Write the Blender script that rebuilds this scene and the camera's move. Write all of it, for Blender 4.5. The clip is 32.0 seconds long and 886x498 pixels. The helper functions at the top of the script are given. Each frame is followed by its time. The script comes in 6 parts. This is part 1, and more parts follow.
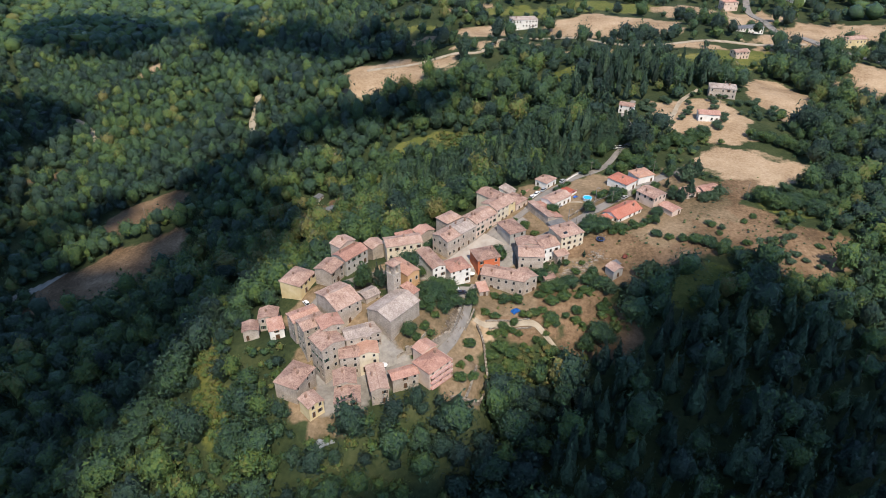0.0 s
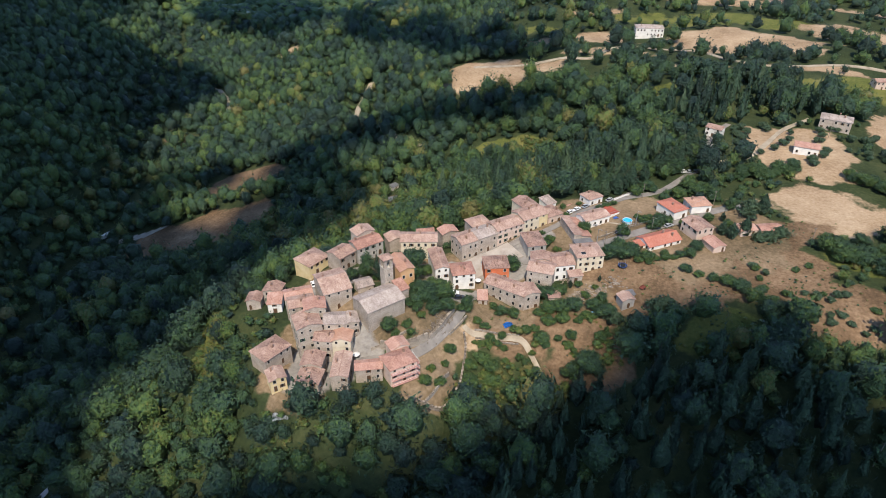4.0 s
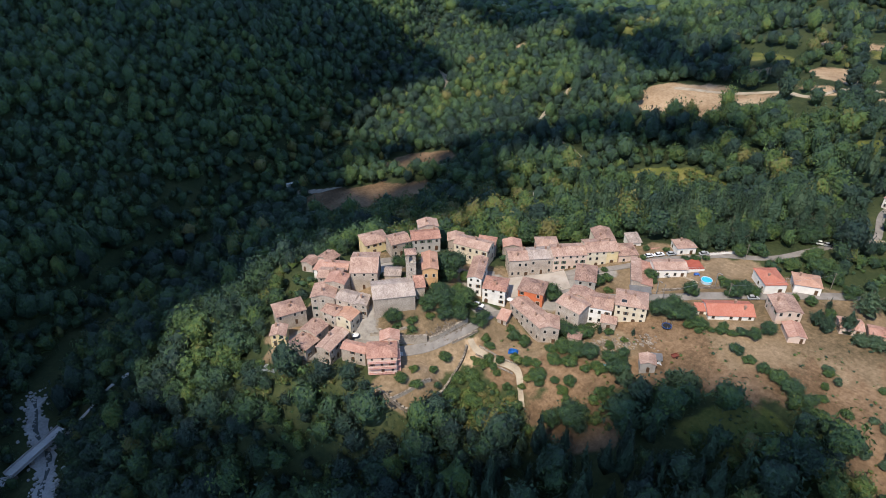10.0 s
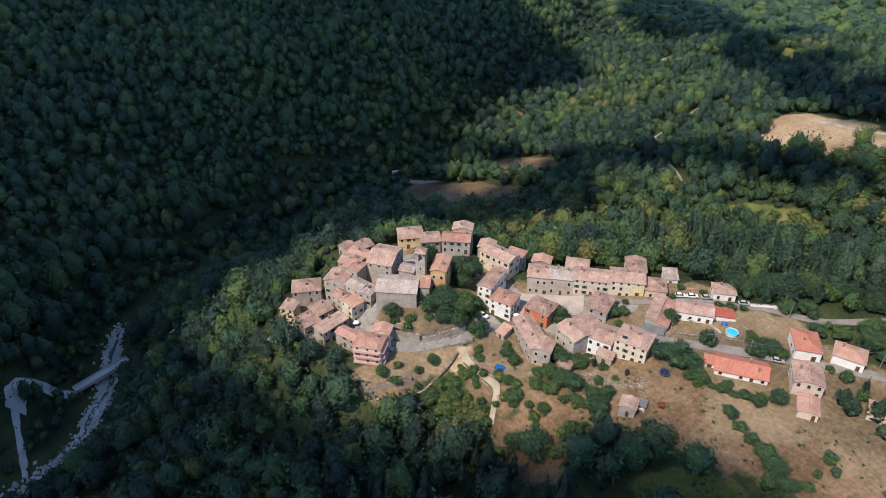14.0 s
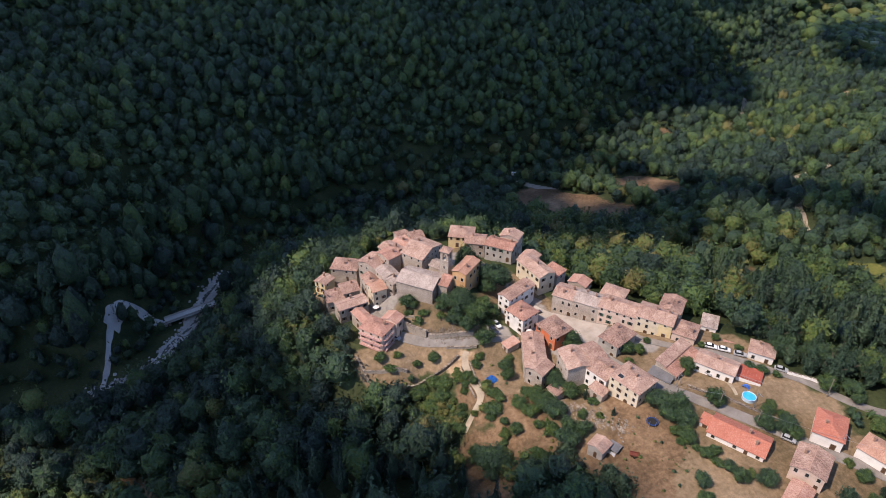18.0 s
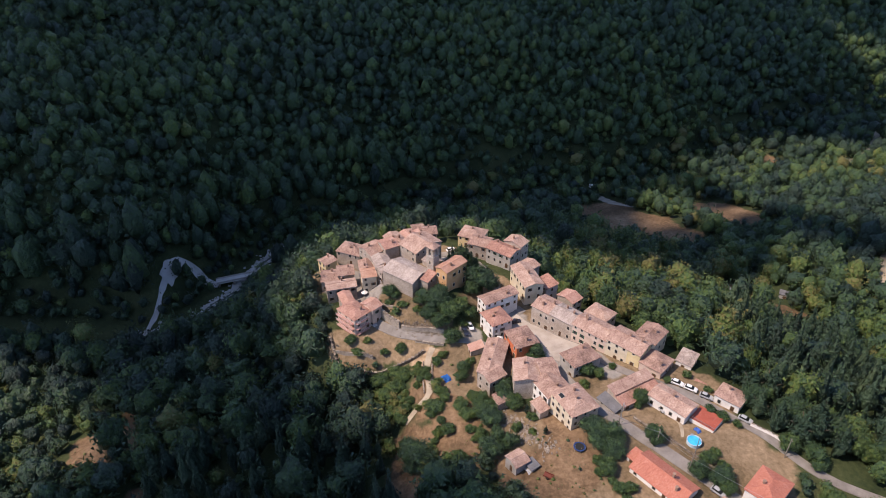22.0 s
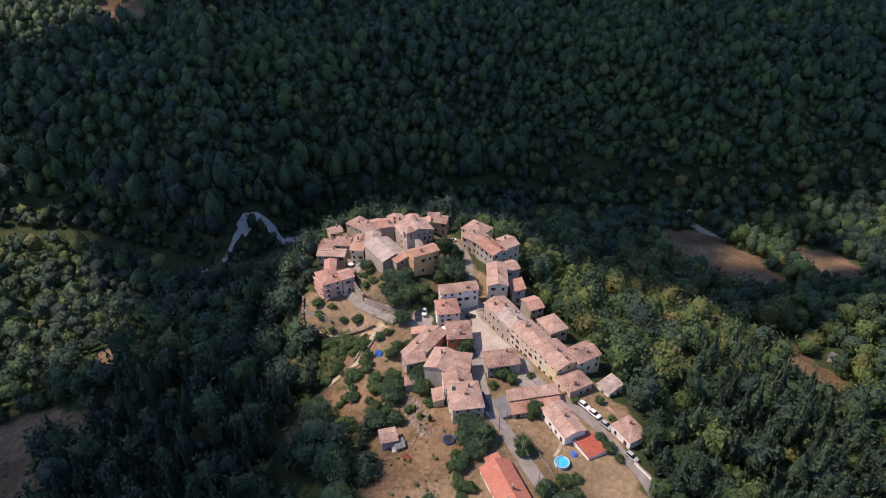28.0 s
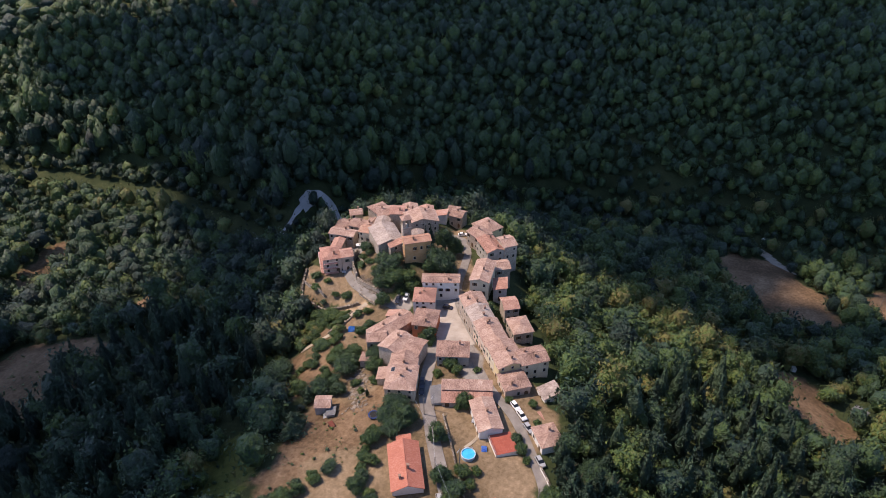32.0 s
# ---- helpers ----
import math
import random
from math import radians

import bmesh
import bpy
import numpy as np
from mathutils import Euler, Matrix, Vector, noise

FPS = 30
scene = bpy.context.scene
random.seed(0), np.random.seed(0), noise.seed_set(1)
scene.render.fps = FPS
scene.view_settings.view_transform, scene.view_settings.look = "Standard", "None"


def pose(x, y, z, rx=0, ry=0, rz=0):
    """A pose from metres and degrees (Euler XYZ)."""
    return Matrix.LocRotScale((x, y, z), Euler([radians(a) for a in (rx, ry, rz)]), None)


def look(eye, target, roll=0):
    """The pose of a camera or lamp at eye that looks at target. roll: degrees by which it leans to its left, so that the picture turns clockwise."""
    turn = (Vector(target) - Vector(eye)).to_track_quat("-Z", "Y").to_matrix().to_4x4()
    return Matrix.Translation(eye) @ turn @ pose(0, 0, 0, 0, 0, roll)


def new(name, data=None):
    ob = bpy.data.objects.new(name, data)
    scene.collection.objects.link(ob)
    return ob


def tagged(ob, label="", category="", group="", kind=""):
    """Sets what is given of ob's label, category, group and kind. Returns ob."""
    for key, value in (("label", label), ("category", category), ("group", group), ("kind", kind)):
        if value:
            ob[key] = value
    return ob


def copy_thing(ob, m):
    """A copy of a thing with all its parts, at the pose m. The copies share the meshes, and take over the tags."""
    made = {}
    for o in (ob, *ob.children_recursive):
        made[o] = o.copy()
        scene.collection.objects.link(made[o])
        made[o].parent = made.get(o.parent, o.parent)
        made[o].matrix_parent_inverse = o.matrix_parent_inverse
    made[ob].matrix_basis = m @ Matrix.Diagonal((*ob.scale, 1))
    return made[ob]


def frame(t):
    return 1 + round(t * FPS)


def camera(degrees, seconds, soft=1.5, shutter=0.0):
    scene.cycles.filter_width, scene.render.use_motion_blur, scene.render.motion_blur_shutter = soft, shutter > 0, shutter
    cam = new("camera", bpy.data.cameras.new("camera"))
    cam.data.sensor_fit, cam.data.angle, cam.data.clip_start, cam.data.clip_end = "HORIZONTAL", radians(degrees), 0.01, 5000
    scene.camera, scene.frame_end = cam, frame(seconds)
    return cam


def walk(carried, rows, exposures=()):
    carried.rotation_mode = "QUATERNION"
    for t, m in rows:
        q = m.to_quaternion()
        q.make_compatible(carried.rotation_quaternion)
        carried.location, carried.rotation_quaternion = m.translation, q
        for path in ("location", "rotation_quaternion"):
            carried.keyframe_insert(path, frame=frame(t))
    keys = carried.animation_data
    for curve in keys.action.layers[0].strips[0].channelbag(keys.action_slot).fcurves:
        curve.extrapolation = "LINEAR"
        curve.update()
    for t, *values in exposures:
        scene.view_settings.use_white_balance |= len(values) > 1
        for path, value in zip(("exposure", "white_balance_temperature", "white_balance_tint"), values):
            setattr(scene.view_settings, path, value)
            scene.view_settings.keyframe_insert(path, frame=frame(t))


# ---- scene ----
cam = camera(67.0, 32.0, soft=0.6)
# seconds, place in metres, heading, tilt and roll in degrees
ROWS = [
    (0, 0.00, -0.00, 150.00, 0.10, -32.91, 0.04),
    (1, 13.34, 1.26, 150.24, 3.98, -33.02, 0.05),
    (2, 26.74, 3.02, 150.62, 7.99, -33.08, 0.06),
    (3, 40.01, 5.60, 150.86, 11.60, -33.12, 0.07),
    (3.5, 46.37, 7.14, 150.91, 13.43, -33.14, 0.06),
    (5.5, 71.39, 16.02, 151.00, 21.05, -33.21, 0.01),
    (6, 77.66, 18.80, 151.10, 22.99, -33.20, 0.04),
    (7, 89.32, 25.16, 151.30, 27.48, -33.22, 0.05),
    (8, 100.28, 32.23, 151.51, 32.21, -33.24, 0.03),
    (9, 110.67, 39.98, 151.60, 36.56, -33.22, -0.07),
    (10, 120.59, 48.44, 151.82, 40.98, -33.23, -0.15),
    (11, 130.13, 57.41, 152.23, 44.79, -33.21, -0.23),
    (12, 138.88, 67.03, 152.71, 49.16, -33.26, -0.25),
    (13, 146.89, 77.34, 153.13, 53.01, -33.29, -0.24),
    (14, 154.19, 88.03, 153.46, 57.07, -33.33, -0.15),
    (14.5, 157.42, 93.43, 153.69, 59.30, -33.36, -0.14),
    (16.5, 169.35, 116.89, 154.91, 67.27, -33.46, -0.01),
    (17, 171.96, 123.11, 155.16, 69.57, -33.46, 0.03),
    (18, 176.42, 135.37, 154.88, 74.67, -33.45, 0.02),
    (19, 179.99, 147.89, 154.51, 78.98, -33.37, 0.04),
    (20, 183.22, 161.02, 154.37, 81.68, -33.32, 0.18),
    (21, 185.96, 174.06, 154.57, 85.08, -33.26, 0.15),
    (22, 187.72, 187.47, 154.64, 88.34, -33.23, 0.11),
    (23, 188.98, 200.56, 154.58, 91.39, -33.21, 0.11),
    (24, 189.67, 213.42, 154.40, 92.73, -33.19, 0.11),
    (25, 189.46, 226.25, 154.20, 95.24, -33.16, 0.09),
    (25.5, 189.22, 232.69, 154.13, 96.75, -33.15, 0.09),
    (27.5, 187.74, 258.38, 154.41, 104.59, -33.12, 0.01),
    (28, 187.00, 264.71, 154.60, 106.71, -33.10, 0.00),
    (29, 184.79, 277.55, 154.96, 110.52, -33.10, 0.01),
    (30, 181.77, 290.50, 155.50, 114.98, -33.14, -0.06),
    (31, 178.10, 303.55, 156.00, 118.13, -33.17, -0.09),
    (32, 173.85, 316.60, 156.37, 119.88, -33.15, -0.12),
]
walk(cam, [(t, pose(x, y, z, 90 + tilt, 0, yaw) @ pose(0, 0, 0, 0, 0, roll)) for t, x, y, z, yaw, tilt, roll in ROWS], [(0.0, 0.5, 6500, 10), (13.0, 0.5, 6500, 10), (18.0, 0.46, 6850, 21), (32.0, 0.44, 7000, 24)])

# ---- light ----
SUN_UP, SUN_WAY = 54.0, (0.22, -0.9755)  # elevation, and the way towards the sun on the map
SUN_DIR = Vector((SUN_WAY[0] * math.cos(radians(SUN_UP)), SUN_WAY[1] * math.cos(radians(SUN_UP)), math.sin(radians(SUN_UP)))).normalized()
world = bpy.data.worlds.new("sky")
scene.world = world
world.use_nodes = True
sky = world.node_tree.nodes.new("ShaderNodeTexSky")
sky.sky_type, sky.sun_disc = "NISHITA", False
sky.sun_elevation, sky.sun_rotation = radians(SUN_UP), math.atan2(SUN_WAY[0], SUN_WAY[1])
sky.ozone_density, sky.dust_density = 6.0, 0.4
world.node_tree.links.new(sky.outputs[0], world.node_tree.nodes["Background"].inputs[0])
world.node_tree.nodes["Background"].inputs[1].default_value = 0.15
sun_data = bpy.data.lights.new("sun", "SUN")
sun_data.energy, sun_data.angle, sun_data.color = 3.9, radians(0.8), (1.0, 0.90, 0.76)
sun = new("sun", sun_data)
sun.matrix_world = look(tuple(SUN_DIR * 1500), (0, 0, 0))


# ---- materials ----
def ramp(nodes, stops):
    r = nodes.new("ShaderNodeValToRGB")
    el = r.color_ramp.elements
    while len(el) < len(stops):
        el.new(0.5)
    for e, (p, c) in zip(el, stops):
        e.position, e.color = p, (*c, 1)
    return r


def mat(name, stops, scale=1.0, fine=8.0, rough=0.85, bump=0.3, bump_size=0.05, rand=0.0, metal=0.0, rows=None, spec=0.3, wide=1.3, grain=0.55, tone_each=0.32):
    """A surface whose colour runs over stops by noise at two scales; rand: change from piece to piece; rows: ridges (size, strength)."""
    m = bpy.data.materials.new(name)
    m.use_nodes = True
    n, l = m.node_tree.nodes, m.node_tree.links
    b = n["Principled BSDF"]
    b.inputs["Roughness"].default_value, b.inputs["Metallic"].default_value = rough, metal
    b.inputs["Specular IOR Level"].default_value = spec
    co = n.new("ShaderNodeTexCoord")
    big, small = n.new("ShaderNodeTexNoise"), n.new("ShaderNodeTexNoise")
    big.inputs["Scale"].default_value, big.inputs["Detail"].default_value = scale, 4
    small.inputs["Scale"].default_value, small.inputs["Detail"].default_value = fine, 5
    l.new(co.outputs["Object"], big.inputs["Vector"])
    l.new(co.outputs["Object"], small.inputs["Vector"])
    add = n.new("ShaderNodeMath")
    add.operation, add.use_clamp = "MULTIPLY_ADD", True
    l.new(small.outputs["Fac"], add.inputs[0])
    add.inputs[1].default_value = grain
    sub = n.new("ShaderNodeMath")
    sub.operation = "MULTIPLY_ADD"
    l.new(big.outputs["Fac"], sub.inputs[0])
    sub.inputs[1].default_value, sub.inputs[2].default_value = wide, 0.5 - wide / 2 - grain / 2
    l.new(sub.outputs[0], add.inputs[2])
    fac = add.outputs[0]
    if rand:
        info = n.new("ShaderNodeObjectInfo")
        ra = n.new("ShaderNodeMath")
        ra.operation = "MULTIPLY_ADD"
        l.new(info.outputs["Random"], ra.inputs[0])
        ra.inputs[1].default_value = rand
        mi = n.new("ShaderNodeMath")
        mi.operation = "SUBTRACT"
        l.new(fac, mi.inputs[0])
        mi.inputs[1].default_value = rand / 2
        l.new(mi.outputs[0], ra.inputs[2])
        fac = ra.outputs[0]
    if rows:
        # each tile has its own tone, and rain streaks run down the slope
        tuv = n.new("ShaderNodeUVMap")
        for size, gain in (((1 / rows[0], 1 / (rows[0] * 1.9), 1), tone_each), ((1.4, 0.16, 1), tone_each * 0.8)):
            mp = n.new("ShaderNodeVectorMath")
            mp.operation = "MULTIPLY"
            mp.inputs[1].default_value = size
            l.new(tuv.outputs[0], mp.inputs[0])
            if size[0] > 2:
                vo = n.new("ShaderNodeTexVoronoi")
                vo.inputs["Scale"].default_value, vo.inputs["Randomness"].default_value = 1.0, 0.35
                l.new(mp.outputs[0], vo.inputs["Vector"])
                sep = n.new("ShaderNodeSeparateColor")
                l.new(vo.outputs["Color"], sep.inputs[0])
                src = sep.outputs[0]
            else:
                nz = n.new("ShaderNodeTexNoise")
                nz.inputs["Scale"].default_value, nz.inputs["Detail"].default_value = 1.0, 4
                l.new(mp.outputs[0], nz.inputs["Vector"])
                src = nz.outputs["Fac"]
            ce = n.new("ShaderNodeMath")
            ce.operation = "SUBTRACT"
            l.new(src, ce.inputs[0])
            ce.inputs[1].default_value = 0.5
            ad = n.new("ShaderNodeMath")
            ad.operation = "MULTIPLY_ADD"
            l.new(ce.outputs[0], ad.inputs[0])
            ad.inputs[1].default_value = gain
            l.new(fac, ad.inputs[2])
            fac = ad.outputs[0]
    r = ramp(n, stops)
    l.new(fac, r.inputs[0])
    l.new(r.outputs[0], b.inputs["Base Color"])
    bm_node = n.new("ShaderNodeBump")
    bm_node.inputs["Strength"].default_value, bm_node.inputs["Distance"].default_value = bump, bump_size
    l.new(small.outputs["Fac"], bm_node.inputs["Height"])
    l.new(bm_node.outputs[0], b.inputs["Normal"])
    if rows:
        uv = n.new("ShaderNodeUVMap")
        w = n.new("ShaderNodeTexWave")
        w.wave_type, w.bands_direction, w.wave_profile = "BANDS", "X", "SIN"
        w.inputs["Scale"].default_value, w.inputs["Distortion"].default_value = 0.314 / rows[0], 0.6
        l.new(uv.outputs[0], w.inputs["Vector"])
        b2 = n.new("ShaderNodeBump")
        b2.inputs["Strength"].default_value, b2.inputs["Distance"].default_value = rows[1], rows[0] * 0.5
        l.new(w.outputs["Fac"], b2.inputs["Height"])
        l.new(bm_node.outputs[0], b2.inputs["Normal"])
        l.new(b2.outputs[0], b.inputs["Normal"])
    return m


def shades(c, lo=0.72, hi=1.22):
    return [(0.15, tuple(v * lo for v in c)), (0.5, c), (0.85, tuple(min(v * hi, 0.9) for v in c))]


ROOF = {
    "old": mat("old_terracotta_tiles", [(0.05, (0.125, 0.075, 0.06)), (0.34, (0.30, 0.185, 0.145)), (0.62, (0.46, 0.305, 0.24)), (0.95, (0.60, 0.47, 0.385))], 0.3, 4.5, 0.9, 0.7, 0.12, 0.25, rows=(0.24, 0.7), wide=0.85, grain=0.8),
    "grey": mat("lichened_stone_tiles", [(0.05, (0.14, 0.11, 0.095)), (0.38, (0.32, 0.255, 0.22)), (0.65, (0.47, 0.385, 0.335)), (0.95, (0.60, 0.52, 0.46))], 0.35, 4.5, 0.9, 0.7, 0.12, 0.12, rows=(0.24, 0.7), wide=0.85, grain=0.8),
    "red": mat("red_terracotta_tiles", [(0.05, (0.20, 0.10, 0.075)), (0.5, (0.46, 0.25, 0.19)), (0.95, (0.60, 0.42, 0.34))], 0.3, 4.5, 0.88, 0.6, 0.12, 0.25, rows=(0.24, 0.7), wide=0.75, grain=1.0),
    "orange": mat("orange_terracotta_tiles", [(0.05, (0.30, 0.15, 0.105)), (0.5, (0.48, 0.27, 0.19)), (0.95, (0.6, 0.41, 0.31))], 0.3, 4.5, 0.88, 0.5, 0.12, 0.2, rows=(0.24, 0.7), wide=0.7, grain=0.9),
    "sheet": mat("grey_corrugated_sheet", shades((0.16, 0.16, 0.165)), 0.4, 3.0, 0.6, 0.2, 0.03, 0.1, rows=(0.18, 0.6)),
    "bright": mat("new_red_tiles", [(0.05, (0.34, 0.11, 0.075)), (0.5, (0.46, 0.17, 0.115)), (0.95, (0.55, 0.28, 0.21))], 0.3, 4.5, 0.8, 0.4, 0.1, 0.1, rows=(0.24, 0.6), wide=0.5, grain=0.6),
}
WALL = {
    "stone": mat("rubble_stone_wall", [(0.12, (0.17, 0.14, 0.115)), (0.45, (0.34, 0.285, 0.235)), (0.7, (0.47, 0.40, 0.335)), (0.92, (0.57, 0.50, 0.42))], 0.4, 3.2, 0.95, 1.0, 0.15, 0.15, wide=0.7, grain=1.1),
    "white": mat("white_limewash_plaster", [(0.1, (0.52, 0.49, 0.44)), (0.45, (0.70, 0.67, 0.62)), (0.9, (0.80, 0.77, 0.72))], 0.35, 3.0, 0.9, 0.3, 0.03, 0.1),
    "cream": mat("cream_plaster", [(0.1, (0.42, 0.35, 0.25)), (0.45, (0.58, 0.50, 0.37)), (0.9, (0.66, 0.58, 0.45))], 0.35, 3.0, 0.9, 0.3, 0.03, 0.1),
    "pink": mat("faded_pink_plaster", [(0.1, (0.40, 0.30, 0.24)), (0.45, (0.56, 0.43, 0.35)), (0.9, (0.64, 0.52, 0.44))], 0.35, 3.0, 0.9, 0.3, 0.03, 0.1),
    "yellow": mat("yellow_ochre_plaster", [(0.1, (0.46, 0.36, 0.19)), (0.45, (0.60, 0.48, 0.27)), (0.9, (0.68, 0.57, 0.36))], 0.35, 3.0, 0.9, 0.3, 0.03, 0.1),
    "ochre": mat("orange_ochre_plaster", [(0.1, (0.40, 0.22, 0.10)), (0.45, (0.53, 0.31, 0.15)), (0.9, (0.60, 0.39, 0.22))], 0.35, 3.0, 0.9, 0.3, 0.03, 0.1),
    "red": mat("orange_red_plaster", [(0.1, (0.40, 0.10, 0.045)), (0.45, (0.54, 0.15, 0.065)), (0.9, (0.60, 0.22, 0.11))], 0.35, 3.0, 0.9, 0.3, 0.03, 0.1),
    "grey": mat("grey_render", [(0.1, (0.24, 0.22, 0.20)), (0.45, (0.36, 0.34, 0.31)), (0.9, (0.46, 0.43, 0.39))], 0.35, 3.5, 0.9, 0.4, 0.04, 0.1),
}


# ---- ground ----
# the ridge: place, crest height, half width of its top, fall to the south and to the north
SPINE = [(-72, 176, -9, 4, 1.4, 0.9), (-46, 164, -5.5, 12, 1.2, 0.62), (-20, 187, 8.0, 8, 0.85, 0.7), (6, 214, 0.7, 12, 0.5, 0.46), (20, 233, 3.0, 13, 0.45, 0.44), (34, 250, 5.8, 15, 0.40, 0.44), (48, 262, 7.0, 18, 0.37, 0.44),
         (68, 260, 7.8, 28, 0.34, 0.44), (112, 270, 9.2, 50, 0.32, 0.44), (162, 330, 8.5, 70, 0.27, 0.46), (212, 430, 7, 110, 0.2, 0.40), (200, 650, 0, 220, 0.1, 0.30), (320, 1300, 0, 500, 0.05, 0.2)]
# benches that carry houses: under the northern row, under the southern edge, and the churchyard
BENCH = [(0.8, [(-60, 199, -3.0, 4), (-42, 207, 1.4, 5), (-26, 215, 2.2, 6), (-8, 225, 1.4, 6), (3, 229, 0.6, 4)]),
         (1.5, [(-50, 154, -4.0, 5), (-36, 148, -4.2, 6), (-20, 153, -3.2, 6), (-3, 159, -3.2, 6), (4, 166, -2.8, 3)]), (0.8, [(-20, 187, 8.0, 6), (-10, 193, 7.4, 4)]), (1.2, [(-72, 183, -5.5, 4), (-58, 181, -3.5, 4), (-50, 178, -2.0, 4)]), (0.7, [(20, 194, -2.2, 4), (32, 196, -2.0, 5), (48, 206, 0.2, 6)])]
# the river's line, with the height of its bed
RIVER = [(0, -320, -60), (-60, -150, -65), (-88, -60, -69), (-84, 0, -71), (-80, 34, -72), (-88, 58, -73), (-108, 71, -74), (-132, 80, -76.5), (-165, 88, -81), (-195, 115, -84), (-232, 190, -87), (-262, 280, -89), (-272, 350, -90), (-310, 440, -91), (-380, 570, -89), (-520, 800, -88), (-760, 1400, -86)]


def along(line, x, y):
    """For each place the nearest point of a line: distance, side (+ to its left), piece and share of it."""
    best = np.full(x.shape, 1e9)
    side, piece, share = np.zeros(x.shape), np.zeros(x.shape, int), np.zeros(x.shape)
    for i in range(len(line) - 1):
        ax, ay, bx, by = line[i][0], line[i][1], line[i + 1][0], line[i + 1][1]
        ux, uy = bx - ax, by - ay
        s = np.clip(((x - ax) * ux + (y - ay) * uy) / (ux * ux + uy * uy), 0, 1)
        d = np.hypot(x - ax - s * ux, y - ay - s * uy)
        m = d < best
        best, piece, share = np.where(m, d, best), np.where(m, i, piece), np.where(m, s, share)
        side = np.where(m, np.sign(ux * (y - ay) - uy * (x - ax)), side)
    return best, side, piece, share


def soft_max(a, b, s=8.0):
    return 0.5 * (a + b + np.sqrt((a - b) ** 2 + s * s)) - s * 0.1


def waves(x, y):
    return (np.sin(x * 0.021 + 1.3 * np.sin(y * 0.013)) * np.cos(y * 0.017 - 0.7 * np.sin(x * 0.009)) + 0.5 * np.sin(x * 0.051 + y * 0.033 + 1.0) * np.cos(y * 0.047 - x * 0.02))


def ridge(x, y):
    top = np.full(x.shape, -400.0)
    for i in range(len(SPINE) - 1):
        (ax, ay, az, aw, asouth, anorth), (bx, by, bz, bw, bs, bn) = SPINE[i], SPINE[i + 1]
        ux, uy = bx - ax, by - ay
        s = np.clip(((x - ax) * ux + (y - ay) * uy) / (ux * ux + uy * uy), 0, 1)
        d = np.hypot(x - ax - s * ux, y - ay - s * uy)
        left = 0.5 + 0.5 * np.tanh((ux * (y - ay) - uy * (x - ax)) / math.hypot(ux, uy) / 25)
        k = (asouth + s * (bs - asouth)) * (1 - left) + (anorth + s * (bn - anorth)) * left
        e = np.maximum(d - (aw + s * (bw - aw)), 0)
        v = az + s * (bz - az) - k * e * e / (e + 9)
        top = np.maximum(top, v) if i == 0 else soft_max(top, v, 1.5)
    for k, (ax, ay, az, aw), (bx, by, bz, bw) in [(k, *q) for k, b in BENCH for q in zip(b, b[1:])]:
        ux, uy = bx - ax, by - ay
        s = np.clip(((x - ax) * ux + (y - ay) * uy) / (ux * ux + uy * uy), 0, 1)
        e = np.maximum(np.hypot(x - ax - s * ux, y - ay - s * uy) - (aw + s * (bw - aw)), 0)
        top = soft_max(top, az + s * (bz - az) - k * e * e / (e + 5), 1.0)
    return top


def height(x, y):
    """The ground's height."""
    x, y = np.asarray(x, float), np.asarray(y, float)
    d, side, i, t = along(RIVER, x, y)
    bed = np.array([p[2] for p in RIVER])
    bed = bed[i] + t * (bed[i + 1] - bed[i])
    west = np.where(side > 0, 1.0, 0.0)
    bank = np.maximum(d - 10, 0)
    hill = bed + west * (50 * (1 - np.exp(-bank / 50)) + 0.2 * np.minimum(bank, 350) + 0.1 * np.maximum(bank - 350, 0)) + (1 - west) * 0.045 * bank
    r = ridge(x, y)
    far = np.clip((np.hypot(x, y - 220) - 90) / 200, 0, 1)
    bumps = waves(x, y) * 5 * far * np.clip(d / 60, 0, 1)
    spur = 22 * np.exp(-(((x + 250) / 80) ** 2) - ((y - 670) / 90) ** 2)
    land = soft_max(r, hill) + bumps + spur
    # the river has cut its bed into the foot of the slopes
    cut = np.clip(1 - (d - 9) / 26, 0, 1)
    cut = cut * cut * (3 - 2 * cut)
    return land + (np.minimum(bed, land) - land) * cut


def ground_at(x, y):
    return float(height(np.array([x]), np.array([y]))[0])


def part(name, data, material, parent=None, label="", m=None):
    """Links a bmesh or mesh as one object under a thing or a part."""
    if isinstance(data, bmesh.types.BMesh):
        me = bpy.data.meshes.new(name)
        data.to_mesh(me)
        data.free()
    else:
        me = data
    if material is not None and not me.materials:
        me.materials.append(material)
    ob = new(name, me)
    if parent is not None:
        ob.parent = parent
    if m is not None:
        ob.matrix_basis = m
    if label:
        ob["label"] = label
    return ob


def box(bm, x0, y0, z0, x1, y1, z1):
    v = [bm.verts.new(p) for p in ((x0, y0, z0), (x1, y0, z0), (x1, y1, z0), (x0, y1, z0), (x0, y0, z1), (x1, y0, z1), (x1, y1, z1), (x0, y1, z1))]
    for f in ((3, 2, 1, 0), (4, 5, 6, 7), (0, 1, 5, 4), (1, 2, 6, 5), (2, 3, 7, 6), (3, 0, 4, 7)):
        bm.faces.new([v[i] for i in f])
    return v


def mesh_of(name, verts, faces, material, smooth=False):
    me = bpy.data.meshes.new(name)
    me.from_pydata(verts, [], faces)
    me.materials.append(material)
    if smooth:
        me.shade_smooth()
    me.update()
    return me


